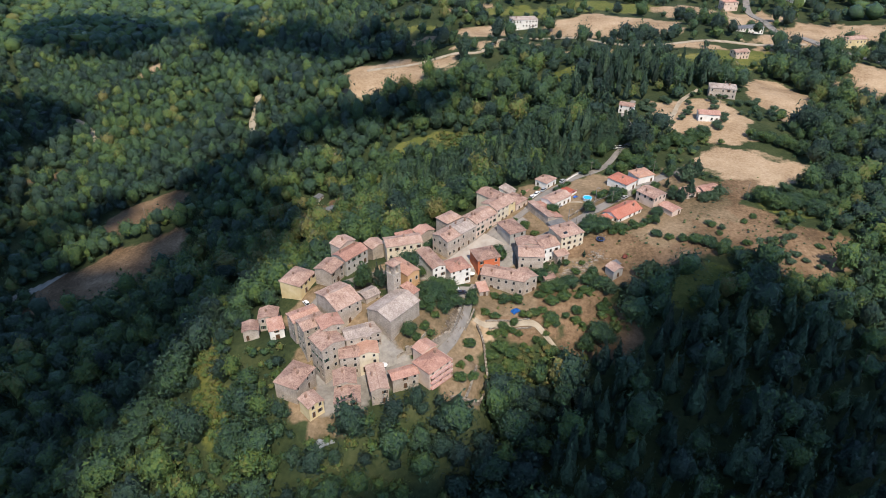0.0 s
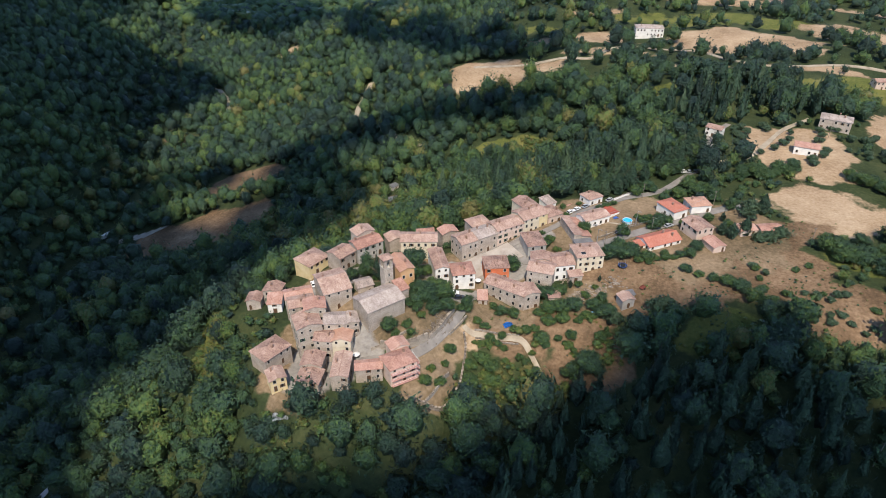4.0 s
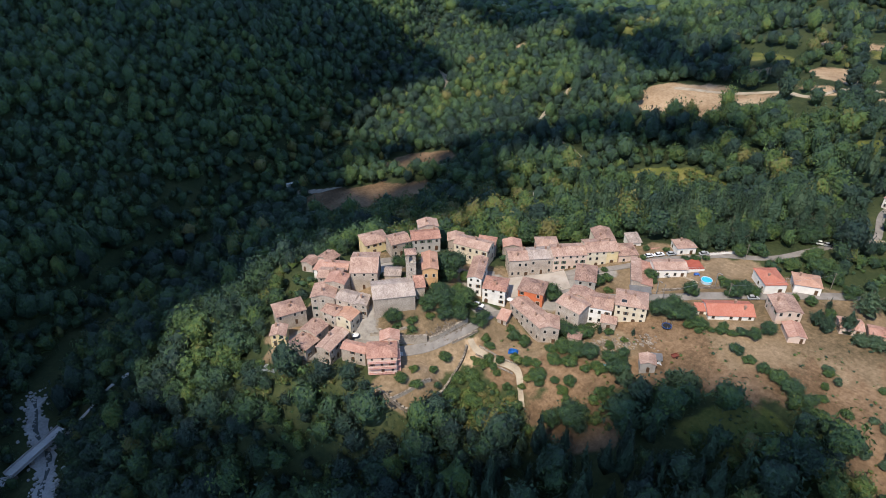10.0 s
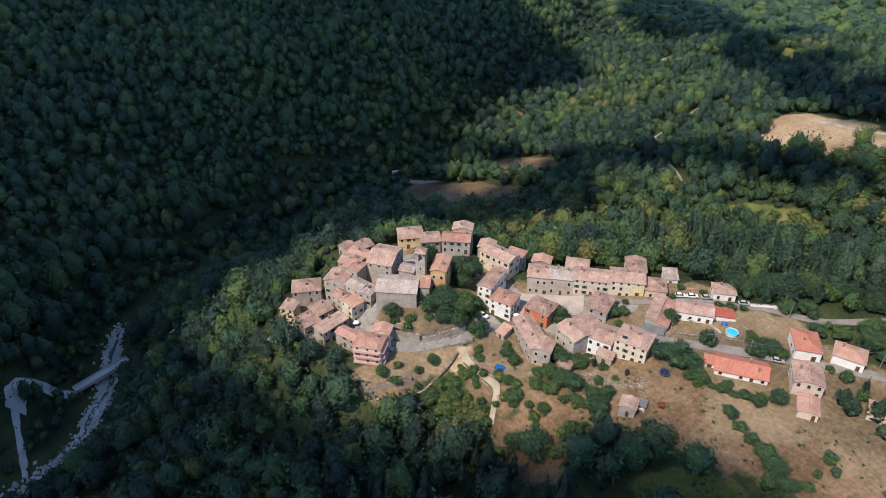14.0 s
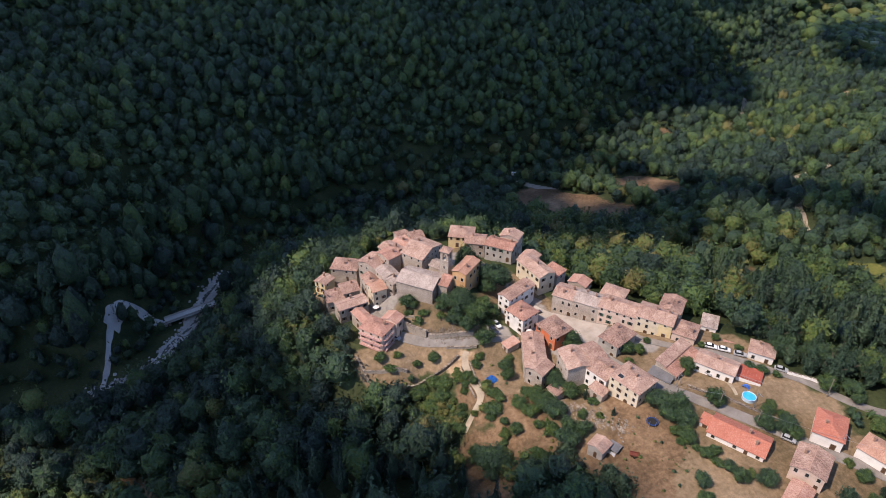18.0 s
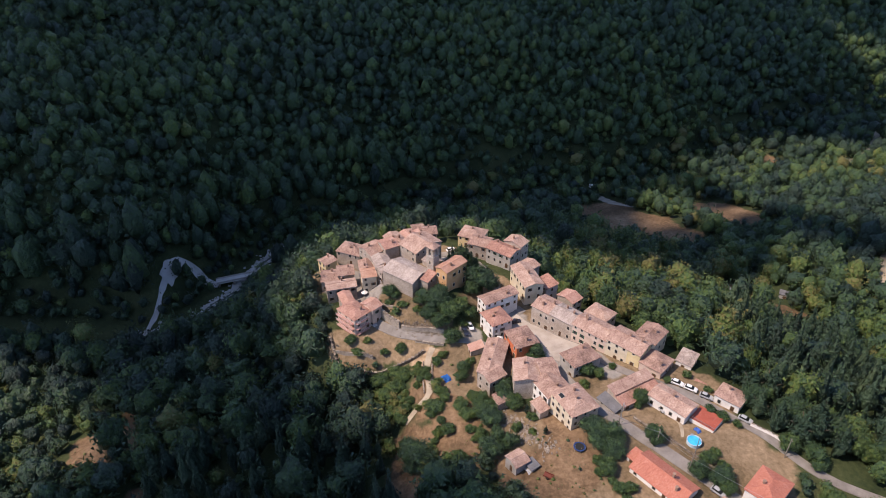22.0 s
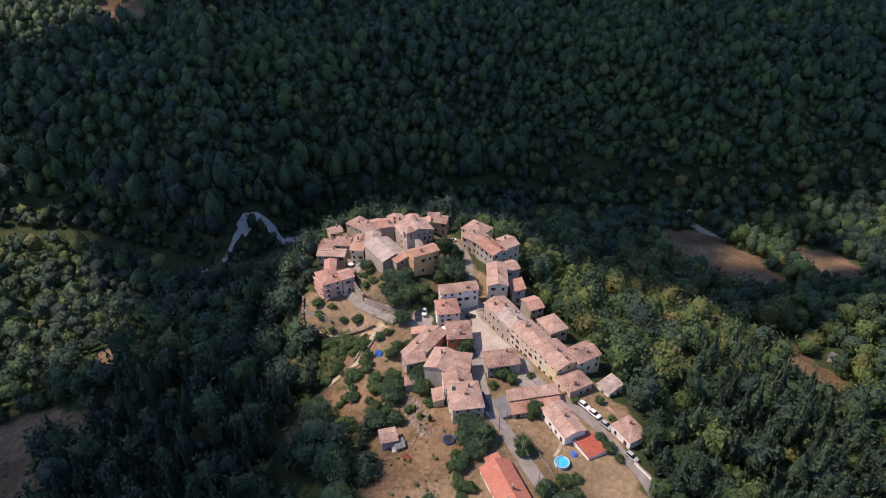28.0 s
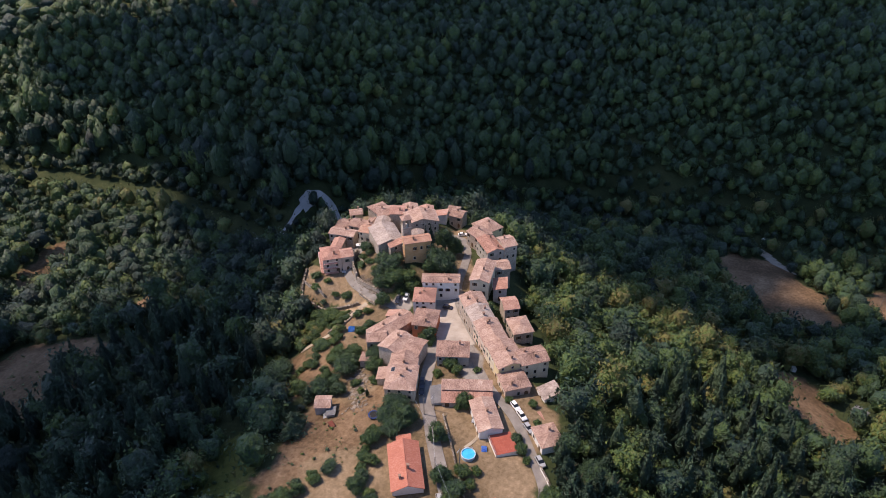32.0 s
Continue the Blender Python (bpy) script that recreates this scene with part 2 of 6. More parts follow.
# ---- what covers the ground: middle, half lengths, turn in degrees ----
FIELD = [(16, 187, 8, 7, 45), (26, 193, 7, 5, 30), (148, 293, 29, 23, -12), (141, 357, 26, 30, 0), (150, 330, 16, 12, 0), (204, 392, 20, 50, -15), (-40, 501, 50, 28, 6), (-18, 562, 15, 7, 30), (31, 577, 24, 19, 0), (140, 566, 62, 34, -5), (40, 534, 38, 6, -3), (112, 488, 26, 9, -25),
         (182, 503, 34, 8, -10), (300, 420, 60, 40, 20), (270, 520, 40, 20, 15), (250, 620, 60, 30, 0), (330, 560, 60, 40, 0), (130, 720, 70, 14, 5), (20, 650, 26, 8, 12), (300, 720, 80, 22, 0), (-290, 640, 26, 9, 10)]
DRY = [(58, 226, 15, 10, 30), (70, 232, 10, 8, 30), (-66, 352, 30, 13, 25), (-205, 327, 51, 25, 34), (-203, 390, 35, 15, 12), (140, 222, 24, 20, 0), (76, 66, 24, 28, 20), (16, 60, 16, 8, 40), (114, 238, 32, 24, 30), (80, 222, 24, 13, 35), (38, 196, 26, 13, 20), (54, 188, 16, 14, 0), (128, 268, 18, 12, 30), (-274, -140, 28, 18, 80), (92, 92, 16, 12, 40), (8, 74, 17, 5, 30), (48, 91, 10, 4, 30), (6, -50, 24, 8, 25), (-312, 472, 22, 9, -10)]
MEADOW = [(97, 204, 17, 8, 30), (-82, 168, 6, 25, 20), (9, 405, 22, 9, -20), (150, 254, 18, 9, -15), (-95, 262, 8, 14, 0), (90, 440, 30, 10, 0), (-20, 408, 16, 8, 20), (-55, 590, 60, 9, 15), (-200, 690, 40, 12, 0), (190, 470, 60, 20, 20), (120, 640, 90, 24, 0)]
LAWN = [(6.5, 166, 8, 15, -8), (9, 179, 5, 8, -20), (2.6, 186, 4, 9, -20), (-16, 213, 34, 10, 32), (-48, 196, 16, 8, 60), (-43, 150, 9, 7, 30), (62, 262, 24, 16, 35), (40, 232, 16, 10, 40), (-22, 202, 12, 8, 40), (6, 176, 14, 9, 60), (46, 212, 14, 9, 20), (100, 262, 20, 14, 30), (40, 268, 16, 9, 45), (-4, 188, 14, 8, 45), (20, 198, 16, 7, 0), (-34, 143, 9, 4, 20), (30, 242, 60, 24, 42), (-29, 172, 27, 19, 45), (90, 256, 44, 26, 25)]
SCRUB = [(25, 171, 15, 7, 38), (34, 188, 5, 4, 0), (46, 172, 10, 5, 30), (-82, 168, 8, 26, 20), (150, 254, 16, 8, -15), (9, 405, 20, 8, -20), (60, 190, 8, 5, 20)]
PAVED = [(-27, 161, 18, 12, 35), (12, 226, 18, 9, 45), (26, 240, 14, 7, 45), (-4, 216, 9, 7, 40), (7, 203, 9, 4, 30), (-15, 165, 6, 4, 30), (-40, 198, 12, 5, 60), (22, 222, 8, 6, 20)]


def inside(zones, x, y, soft=0.25):
    got = np.zeros(np.shape(x))
    wob = 0.13 * np.sin(x * 0.17 + y * 0.05) + 0.1 * np.sin(y * 0.21 - x * 0.09) + 0.08 * np.sin((x + y) * 0.43)
    for cx, cy, rx, ry, turn in zones:
        c, s = math.cos(radians(turn)), math.sin(radians(turn))
        u, v = (c * (x - cx) + s * (y - cy)) / rx, (c * (y - cy) - s * (x - cx)) / ry
        got = np.maximum(got, np.clip((1.05 + wob - np.hypot(u, v)) / soft, 0, 1))
    return got


def steps(lo, hi, a, b, fine, grow):
    """Lines of a grid: evenly fine from a to b, then wider and wider out to lo and hi."""
    mid = list(np.arange(a, b + fine / 2, fine))
    p, s = mid[-1], fine
    while p < hi:
        s *= grow
        p += s
        mid.append(p)
    p, s = mid[0], fine
    while p > lo:
        s *= grow
        p -= s
        mid.insert(0, p)
    return np.array(mid)


def ground_material():
    m = bpy.data.materials.new("hill_ground")
    m.use_nodes = True
    n, l = m.node_tree.nodes, m.node_tree.links
    b = n["Principled BSDF"]
    b.inputs["Roughness"].default_value, b.inputs["Specular IOR Level"].default_value = 0.95, 0.15
    co = n.new("ShaderNodeTexCoord")

    def noise_at(scale, detail=6, rough=0.6):
        t = n.new("ShaderNodeTexNoise")
        t.inputs["Scale"].default_value, t.inputs["Detail"].default_value, t.inputs["Roughness"].default_value = scale, detail, rough
        l.new(co.outputs["Object"], t.inputs["Vector"])
        return t.outputs["Fac"]

    wide, fine, scrub = noise_at(0.045), noise_at(0.7, 8, 0.7), noise_at(0.22, 5, 0.7)
    mix = n.new("ShaderNodeMath")
    mix.operation = "MULTIPLY_ADD"
    l.new(fine, mix.inputs[0])
    mix.inputs[1].default_value = 1.0
    half = n.new("ShaderNodeMath")
    half.operation = "MULTIPLY_ADD"
    l.new(wide, half.inputs[0])
    half.inputs[1].default_value, half.inputs[2].default_value = 1.2, -0.6
    l.new(half.outputs[0], mix.inputs[2])
    floor_c = ramp(n, [(0.2, (0.018, 0.028, 0.013)), (0.5, (0.036, 0.050, 0.020)), (0.8, (0.070, 0.078, 0.034))])
    dry_c = ramp(n, [(0.12, (0.05, 0.033, 0.018)), (0.4, (0.118, 0.076, 0.043)), (0.64, (0.215, 0.140, 0.083)), (0.92, (0.36, 0.255, 0.158))])
    mead_c = ramp(n, [(0.15, (0.05, 0.065, 0.016)), (0.45, (0.105, 0.118, 0.03)), (0.7, (0.175, 0.165, 0.05)), (0.9, (0.25, 0.2, 0.09))])
    lawn_c = ramp(n, [(0.12, (0.06, 0.05, 0.026)), (0.42, (0.155, 0.112, 0.066)), (0.7, (0.27, 0.195, 0.122)), (0.9, (0.38, 0.285, 0.185))])
    field_c = ramp(n, [(0.12, (0.17, 0.11, 0.065)), (0.42, (0.31, 0.215, 0.13)), (0.66, (0.42, 0.305, 0.195)), (0.92, (0.53, 0.42, 0.29))])
    pave_c = ramp(n, [(0.15, (0.15, 0.135, 0.12)), (0.5, (0.27, 0.25, 0.225)), (0.9, (0.37, 0.345, 0.315))])
    for r in (floor_c, field_c, dry_c, mead_c, lawn_c, pave_c):
        l.new(mix.outputs[0], r.inputs[0])
    last = floor_c.outputs[0]
    for attr, r in (("meadow", mead_c), ("field", field_c), ("dry", dry_c), ("lawn", lawn_c), ("paved", pave_c)):
        at = n.new("ShaderNodeAttribute")
        at.attribute_name = attr
        # the edge of each cover is ragged
        rag = n.new("ShaderNodeMath")
        rag.operation = "MULTIPLY_ADD"
        l.new(scrub, rag.inputs[0])
        rag.inputs[1].default_value = -1.2
        l.new(at.outputs["Fac"], rag.inputs[2])
        sh = n.new("ShaderNodeMapRange")
        sh.inputs["From Min"].default_value, sh.inputs["From Max"].default_value = -0.35, 0.05
        l.new(rag.outputs[0], sh.inputs["Value"])
        mx = n.new("ShaderNodeMix")
        mx.data_type = "RGBA"
        l.new(sh.outputs[0], mx.inputs["Factor"])
        l.new(last, mx.inputs["A"])
        l.new(r.outputs[0], mx.inputs["B"])
        last = mx.outputs["Result"]
    l.new(last, b.inputs["Base Color"])
    bu = n.new("ShaderNodeBump")
    bu.inputs["Strength"].default_value, bu.inputs["Distance"].default_value = 0.6, 0.5
    l.new(fine, bu.inputs["Height"])
    l.new(bu.outputs[0], b.inputs["Normal"])
    return m


def build_ground():
    xs, ys = steps(-4200, 4200, -130, 240, 2.5, 1.045), steps(-3500, 4600, 60, 420, 2.5, 1.045)
    gx, gy = np.meshgrid(xs, ys)
    gz = height(gx, gy)
    nx, ny = len(xs), len(ys)
    idx = np.arange(nx * ny).reshape(ny, nx)
    quads = np.stack([idx[:-1, :-1], idx[:-1, 1:], idx[1:, 1:], idx[1:, :-1]], -1).reshape(-1, 4)
    me = bpy.data.meshes.new("ground")
    me.vertices.add(nx * ny)
    me.vertices.foreach_set("co", np.stack([gx, gy, gz], -1).astype(np.float32).ravel())
    me.loops.add(quads.size)
    me.loops.foreach_set("vertex_index", quads.astype(np.int32).ravel())
    me.polygons.add(len(quads))
    me.polygons.foreach_set("loop_start", np.arange(0, quads.size, 4, dtype=np.int32))
    me.update()
    me.shade_smooth()
    for name, zones in (("field", FIELD), ("dry", DRY), ("meadow", MEADOW), ("lawn", LAWN), ("paved", PAVED)):
        me.attributes.new(name, "FLOAT", "POINT").data.foreach_set("value", inside(zones, gx, gy).astype(np.float32).ravel())
    ob = part("ground", me, ground_material())
    tagged(ob, "wooded hillside with dry fields and a river valley", "ground", kind="structure")


build_ground()


# ---- clouds, out of sight overhead, whose shade lies on the woods ----
CLOUD_UP = 1000.0
cloud_mat = mat("white_cloud", [(0.2, (0.75, 0.76, 0.78)), (0.8, (0.85, 0.85, 0.86))], 0.01, 0.05, 1.0, 0.0)


def cloud(lumps):
    """One cloud of rounded lumps: the places on the ground that lie in its shade, and their widths."""
    verts, faces = [], []
    for gx, gy, r in lumps:
        bm = bmesh.new()
        bmesh.ops.create_icosphere(bm, subdivisions=3, radius=1)
        z = ground_at(gx, gy)
        c = Vector((gx, gy, z)) + SUN_DIR * ((CLOUD_UP - z) / SUN_DIR.z)
        base = len(verts)
        for v in bm.verts:
            p = v.co * (1 + 0.22 * noise.noise(v.co * 2.2 + c * 0.01) + 0.1 * noise.noise(v.co * 6 + c * 0.01))
            verts.append((c.x + p.x * r, c.y + p.y * r, c.z + max(p.z, -0.25) * r * 0.45))
        faces += [[base + v.index for v in f.verts] for f in bm.faces]
        bm.free()
    ob = part("cloud", mesh_of("cloud", verts, faces, cloud_mat, True), None)
    tagged(ob, "white fair-weather cumulus cloud drifting over the hills", "cloud", kind="structure")


cloud([(90, 192, 27), (110, 200, 19), (97, 210, 11), (53, 137, 36), (122, 168, 31), (150, 148, 32), (72, 165, 26), (115, 140, 50), (30, 114, 36), (85, 95, 60), (145, 110, 60), (130, 40, 70), (200, 90, 60), (-6, 98, 40), (-45, 75, 36), (-75, 60, 40), (-60, 84, 28), (-100, 86, 36), (-122, 104, 34), (-78, 98, 33), (-40, 104, 32), (-140, 135, 26), (-12, 118, 30), (2, 128, 22), (-32, 116, 25), (22, 138, 20)])
cloud([(-275, 245, 95), (-250, 110, 90), (-190, 30, 75), (-360, 60, 130), (-400, 330, 120), (-520, 180, 170), (-300, -30, 95), (-430, 500, 110), (-560, 420, 150), (-520, -60, 160), (-700, 300, 200), (-620, 620, 130), (-150, -50, 72), (-185, -110, 60), (-155, -170, 52), (-110, 0, 55), (-165, 120, 50), (-180, 200, 55), (-125, 60, 45), (-190, 270, 50)])
cloud([(-150, 300, 34), (-205, 300, 36), (-112, 308, 20), (-135, 340, 28), (-165, 346, 24), (-140, 375, 28), (-165, 398, 24), (-150, 420, 24), (-120, 432, 22), (-95, 444, 19), (-70, 448, 18), (-45, 450, 18), (-20, 444, 16), (2, 452, 17), (-26, 460, 16), (-245, 300, 34), (-236, 328, 22), (-122, 330, 24), (-130, 352, 22), (-285, 335, 32), (-285, 372, 30), (-112, 372, 16), (-96, 304, 18), (-92, 325, 15), (-100, 346, 17), (-228, 398, 20), (-262, 354, 22), (-260, 392, 20), (-128, 232, 28), (-118, 268, 28), (-142, 200, 30), (-92, 288, 16)])
cloud([(-190, 650, 36), (-150, 640, 34), (-120, 600, 30), (-90, 562, 26), (-62, 560, 24), (-45, 542, 20), (-150, 680, 30), (-230, 692, 30), (-20, 548, 18), (-12, 568, 18), (-60, 592, 22)])
cloud([(-330, 790, 60), (-260, 790, 46), (-400, 830, 70), (-470, 870, 70)])


# ---- houses ----
GLASS = mat("dark_window_glass", [(0.2, (0.012, 0.014, 0.016)), (0.8, (0.03, 0.034, 0.038))], 0.8, 3.0, 0.12, 0.02, 0.01, 0.4, spec=0.6)
FRAME = mat("pale_stone_surround", shades((0.42, 0.38, 0.33)), 1.0, 6.0, 0.85, 0.3, 0.02, 0.2)
SHUT = {"brown": mat("brown_painted_shutter", shades((0.10, 0.055, 0.03)), 2.0, 8.0, 0.6, 0.2, 0.01, 0.2), "green": mat("green_painted_shutter", shades((0.03, 0.07, 0.045)), 2.0, 8.0, 0.6, 0.2, 0.01, 0.2)}
DOOR = mat("brown_wooden_door", shades((0.09, 0.05, 0.028)), 1.5, 8.0, 0.6, 0.3, 0.01, 0.3)
BRICK = mat("weathered_chimney_brick", shades((0.30, 0.19, 0.14)), 2.0, 8.0, 0.9, 0.5, 0.03, 0.2)
MESHES = {}
FOOT = []  # built-over spots: place and reach


def once(key, make):
    """Alike pieces share one mesh."""
    if key not in MESHES:
        MESHES[key] = make()
    return MESHES[key]


def bm_mesh(name, build, material):
    bm = bmesh.new()
    build(bm)
    me = bpy.data.meshes.new(name)
    bm.to_mesh(me)
    bm.free()
    me.materials.append(material)
    return me


def opening(parent, m, w, h, kind):
    """A window or door on a wall: m has its foot's middle, x along the wall and -y outwards."""
    arch = kind == "arch"

    def ring(bm):
        t, d = 0.13, 0.07
        box(bm, -w / 2 - t, -d, 0, -w / 2, 0.02, h)
        box(bm, w / 2, -d, 0, w / 2 + t, 0.02, h)
        box(bm, -w / 2 - t, -d, h, w / 2 + t, 0.02, h + t)
        if kind == "window":
            box(bm, -w / 2 - t - 0.05, -d - 0.06, -0.1, w / 2 + t + 0.05, 0.02, 0)

    def leaf(bm):
        if arch:
            n = 8
            pts = [(-w / 2, 0), (w / 2, 0)] + [(w / 2 * math.cos(math.pi * i / n), h - w / 2 + w / 2 * math.sin(math.pi * i / n)) for i in range(n + 1)]
            front = [bm.verts.new((x, -0.045, z)) for x, z in pts]
            back = [bm.verts.new((x, 0.02, z)) for x, z in pts]
            bm.faces.new(front)
            for i in range(len(pts)):
                j = (i + 1) % len(pts)
                bm.faces.new([front[j], front[i], back[i], back[j]])
        else:
            box(bm, -w / 2, -0.03, 0, w / 2, 0.02, h)
            box(bm, -0.025, -0.045, 0, 0.025, -0.03, h)

    def shutter(bm):
        box(bm, 0, -0.09, 0.0, w / 2, -0.04, h)
        for i in range(7):
            z = h * (i + 0.6) / 7.5
            box(bm, 0.05, -0.105, z, w / 2 - 0.05, -0.09, z + h * 0.05)

    key = (round(w, 2), round(h, 2))
    if kind == "window":
        win = part("window", once(("ring", kind) + key, lambda: bm_mesh("window", ring, FRAME)), None, parent, m=m)
        part("pane", once(("pane",) + key, lambda: bm_mesh("pane", leaf, GLASS)), None, win)
        return win, (lambda colour: [part("shutter", once(("shut", colour) + key, lambda: bm_mesh("shutter", shutter, SHUT[colour])), None, win, m=pose(sx, 0, 0)) for sx in (w / 2 + 0.02, -w - 0.02)])
    if arch:
        return part("door", once(("arch",) + key, lambda: bm_mesh("door", leaf, DOOR)), None, parent, "arched dark doorway", m=m), None
    d = part("door", once(("doorring",) + key, lambda: bm_mesh("door", ring, FRAME)), None, parent, m=m)
    part("door_leaf", once(("leaf",) + key, lambda: bm_mesh("door_leaf", leaf, DOOR)), None, d)
    return d, None


def roof_plane(bm, uv, pts, thick, rnd):
    """One slope of a roof, as a slab with an uneven top. pts: eave left, eave right, top right, top left (or one top)."""
    a, b = Vector(pts[0]), Vector(pts[1])
    c, d = (Vector(pts[2]), Vector(pts[-1]))
    ex = (b - a).normalized()
    nrm = (b - a).cross(d - a if len(pts) == 4 else c - a).normalized()
    if nrm.z < 0:
        nrm = -nrm
    ey = nrm.cross(ex)
    if len(pts) == 3:
        d = c
    nu, nv = max(2, int((b - a).length / 1.1)), max(2, int((d - a).length / 1.1))
    grid = []
    for j in range(nv + 1):
        row = []
        for i in range(nu + 1):
            s, t = i / nu, j / nv
            p = (a.lerp(b, s)).lerp(d.lerp(c, s), t)
            if 0 < i < nu and 0 < j < nv:
                p = p + nrm * (0.07 * noise.noise(p * 0.6 + Vector((rnd, 0, 0))) + rnd % 1 * 0.02)
            row.append(p)
        grid.append(row)
    top = [[bm.verts.new(p) for p in r] for r in grid]
    for j in range(nv):
        for i in range(nu):
            q = [top[j][i], top[j][i + 1], top[j + 1][i + 1], top[j + 1][i]]
            if len(pts) == 3 and j == nv - 1:
                continue
            f = bm.faces.new(q)
            for loop in f.loops:
                o = loop.vert.co - a
                loop[uv].uv = (o.dot(ex), o.dot(ey))
    if len(pts) == 3:
        for i in range(nu):
            f = bm.faces.new([top[nv - 1][i], top[nv - 1][i + 1], top[nv][i]])
            for loop in f.loops:
                o = loop.vert.co - a
                loop[uv].uv = (o.dot(ex), o.dot(ey))
    low = [bm.verts.new(Vector(p) - Vector((0, 0, thick))) for p in pts]
    up = [bm.verts.new(Vector(p)) for p in pts]
    bm.faces.new(low[::-1])
    for i in range(len(pts)):
        j = (i + 1) % len(pts)
        bm.faces.new([up[i], low[i], low[j], up[j]])


def house(label, at, turn, length, depth, eave, base, roof="l", pitch=0.32, wall="stone", tiles="old", faces="f", chimneys=1, seed=0, shutters=0.4, storeys=0, over=0.35, doors=1, category="house", name="house", back_eave=None):
    """at: the front left corner on the map; turn: degrees of its front from +x; the house lies to the left of the front. eave, base: heights.
    roof: l ridge along the front, d ridge across it, h hipped, s one slope that rises to the back, f flat. faces: walls with windows (f r b l)."""
    rnd = random.Random(seed * 7 + int(length * 10))
    a0 = radians(turn)
    # the sill stands on the lowest ground round the house
    low_ground = min(ground_at(at[0] + math.cos(a0) * length * u - math.sin(a0) * depth * v, at[1] + math.sin(a0) * length * u + math.cos(a0) * depth * v) for u in (-0.1, 0.5, 1.1) for v in (-0.1, 0.5, 1.1))
    base = min(max(base, low_ground), eave - 2.5)
    for fx in (0.2, 0.5, 0.8):
        for fy in (0.2, 0.5, 0.8):
            FOOT.append((at[0] + math.cos(a0) * length * fx - math.sin(a0) * depth * fy, at[1] + math.sin(a0) * length * fx + math.cos(a0) * depth * fy, max(length, depth) * 0.22 + 2.2))
    root = new(name)
    root.matrix_basis = pose(at[0], at[1], base, 0, 0, turn)
    tagged(root, label, category)
    L, D, H = length, depth, eave - base
    # walls
    bm = bmesh.new()
    low = [bm.verts.new(p) for p in ((0, 0, -3), (L, 0, -3), (L, D, -3), (0, D, -3))]
    top = [bm.verts.new(p) for p in ((0, 0, H), (L, 0, H), (L, D, H), (0, D, H))]
    rise = (D / 2 if roof == "l" else L / 2 if roof == "d" else min(L, D) / 2) * pitch
    if roof == "s":
        rise = D * pitch
        top[2].co.z += rise
        top[3].co.z += rise
    bm.faces.new([low[0], low[1], top[1], top[0]])
    bm.faces.new([low[2], low[3], top[3], top[2]])
    if roof == "l":
        r0, r1 = bm.verts.new((0, D / 2, H + rise)), bm.verts.new((L, D / 2, H + rise))
        bm.faces.new([low[1], low[2], top[2], r1, top[1]])
        bm.faces.new([low[3], low[0], top[0], r0, top[3]])
    elif roof == "d":
        bm.faces.ensure_lookup_table()
        bm.free()
        bm = bmesh.new()
        low = [bm.verts.new(p) for p in ((0, 0, -3), (L, 0, -3), (L, D, -3), (0, D, -3))]
        top = [bm.verts.new(p) for p in ((0, 0, H), (L, 0, H), (L, D, H), (0, D, H))]
        r0, r1 = bm.verts.new((L / 2, 0, H + rise)), bm.verts.new((L / 2, D, H + rise))
        bm.faces.new([low[0], low[1], top[1], r0, top[0]])
        bm.faces.new([low[2], low[3], top[3], r1, top[2]])
        bm.faces.new([low[1], low[2], top[2], top[1]])
        bm.faces.new([low[3], low[0], top[0], top[3]])
    else:
        bm.faces.new([low[1], low[2], top[2], top[1]])
        bm.faces.new([low[3], low[0], top[0], top[3]])
        bm.faces.new(top)
    bmesh.ops.recalc_face_normals(bm, faces=bm.faces[:])
    part("wall", bm, WALL[wall], root)
    # roof
    bm = bmesh.new()
    uv = bm.loops.layers.uv.new("UVMap")
    o, k = over, pitch
    z0 = H + 0.12 - o * k
    zr = H + 0.12 + rise
    r = seed * 3.7
    if roof == "l":
        roof_plane(bm, uv, [(-o, -o, z0), (L + o, -o, z0), (L + o, D / 2, zr), (-o, D / 2, zr)], 0.16, r)
        roof_plane(bm, uv, [(L + o, D + o, z0), (-o, D + o, z0), (-o, D / 2, zr), (L + o, D / 2, zr)], 0.16, r + 5)
    elif roof == "d":
        roof_plane(bm, uv, [(-o, D + o, z0), (-o, -o, z0), (L / 2, -o, zr), (L / 2, D + o, zr)], 0.16, r)
        roof_plane(bm, uv, [(L + o, -o, z0), (L + o, D + o, z0), (L / 2, D + o, zr), (L / 2, -o, zr)], 0.16, r + 5)
    elif roof == "s":
        zs = H + 0.12 + (D + o) * k
        roof_plane(bm, uv, [(-o, -o, z0), (L + o, -o, z0), (L + o, D + o, zs), (-o, D + o, zs)], 0.16, r)
    elif roof == "h":
        h = min(L, D) / 2
        if L >= D:
            p, q = (h, D / 2, zr), (L - h, D / 2, zr)
            a = [(-o, -o, z0), (L + o, -o, z0), (L + o, D + o, z0), (-o, D + o, z0)]
            roof_plane(bm, uv, [a[0], a[1], q, p], 0.16, r)
            roof_plane(bm, uv, [a[2], a[3], p, q], 0.16, r + 3)
            roof_plane(bm, uv, [a[1], a[2], q], 0.16, r + 5)
            roof_plane(bm, uv, [a[3], a[0], p], 0.16, r + 7)
        else:
            p, q = (L / 2, h, zr), (L / 2, D - h, zr)
            a = [(-o, -o, z0), (L + o, -o, z0), (L + o, D + o, z0), (-o, D + o, z0)]
            roof_plane(bm, uv, [a[1], a[2], q, p], 0.16, r)
            roof_plane(bm, uv, [a[3], a[0], p, q], 0.16, r + 3)
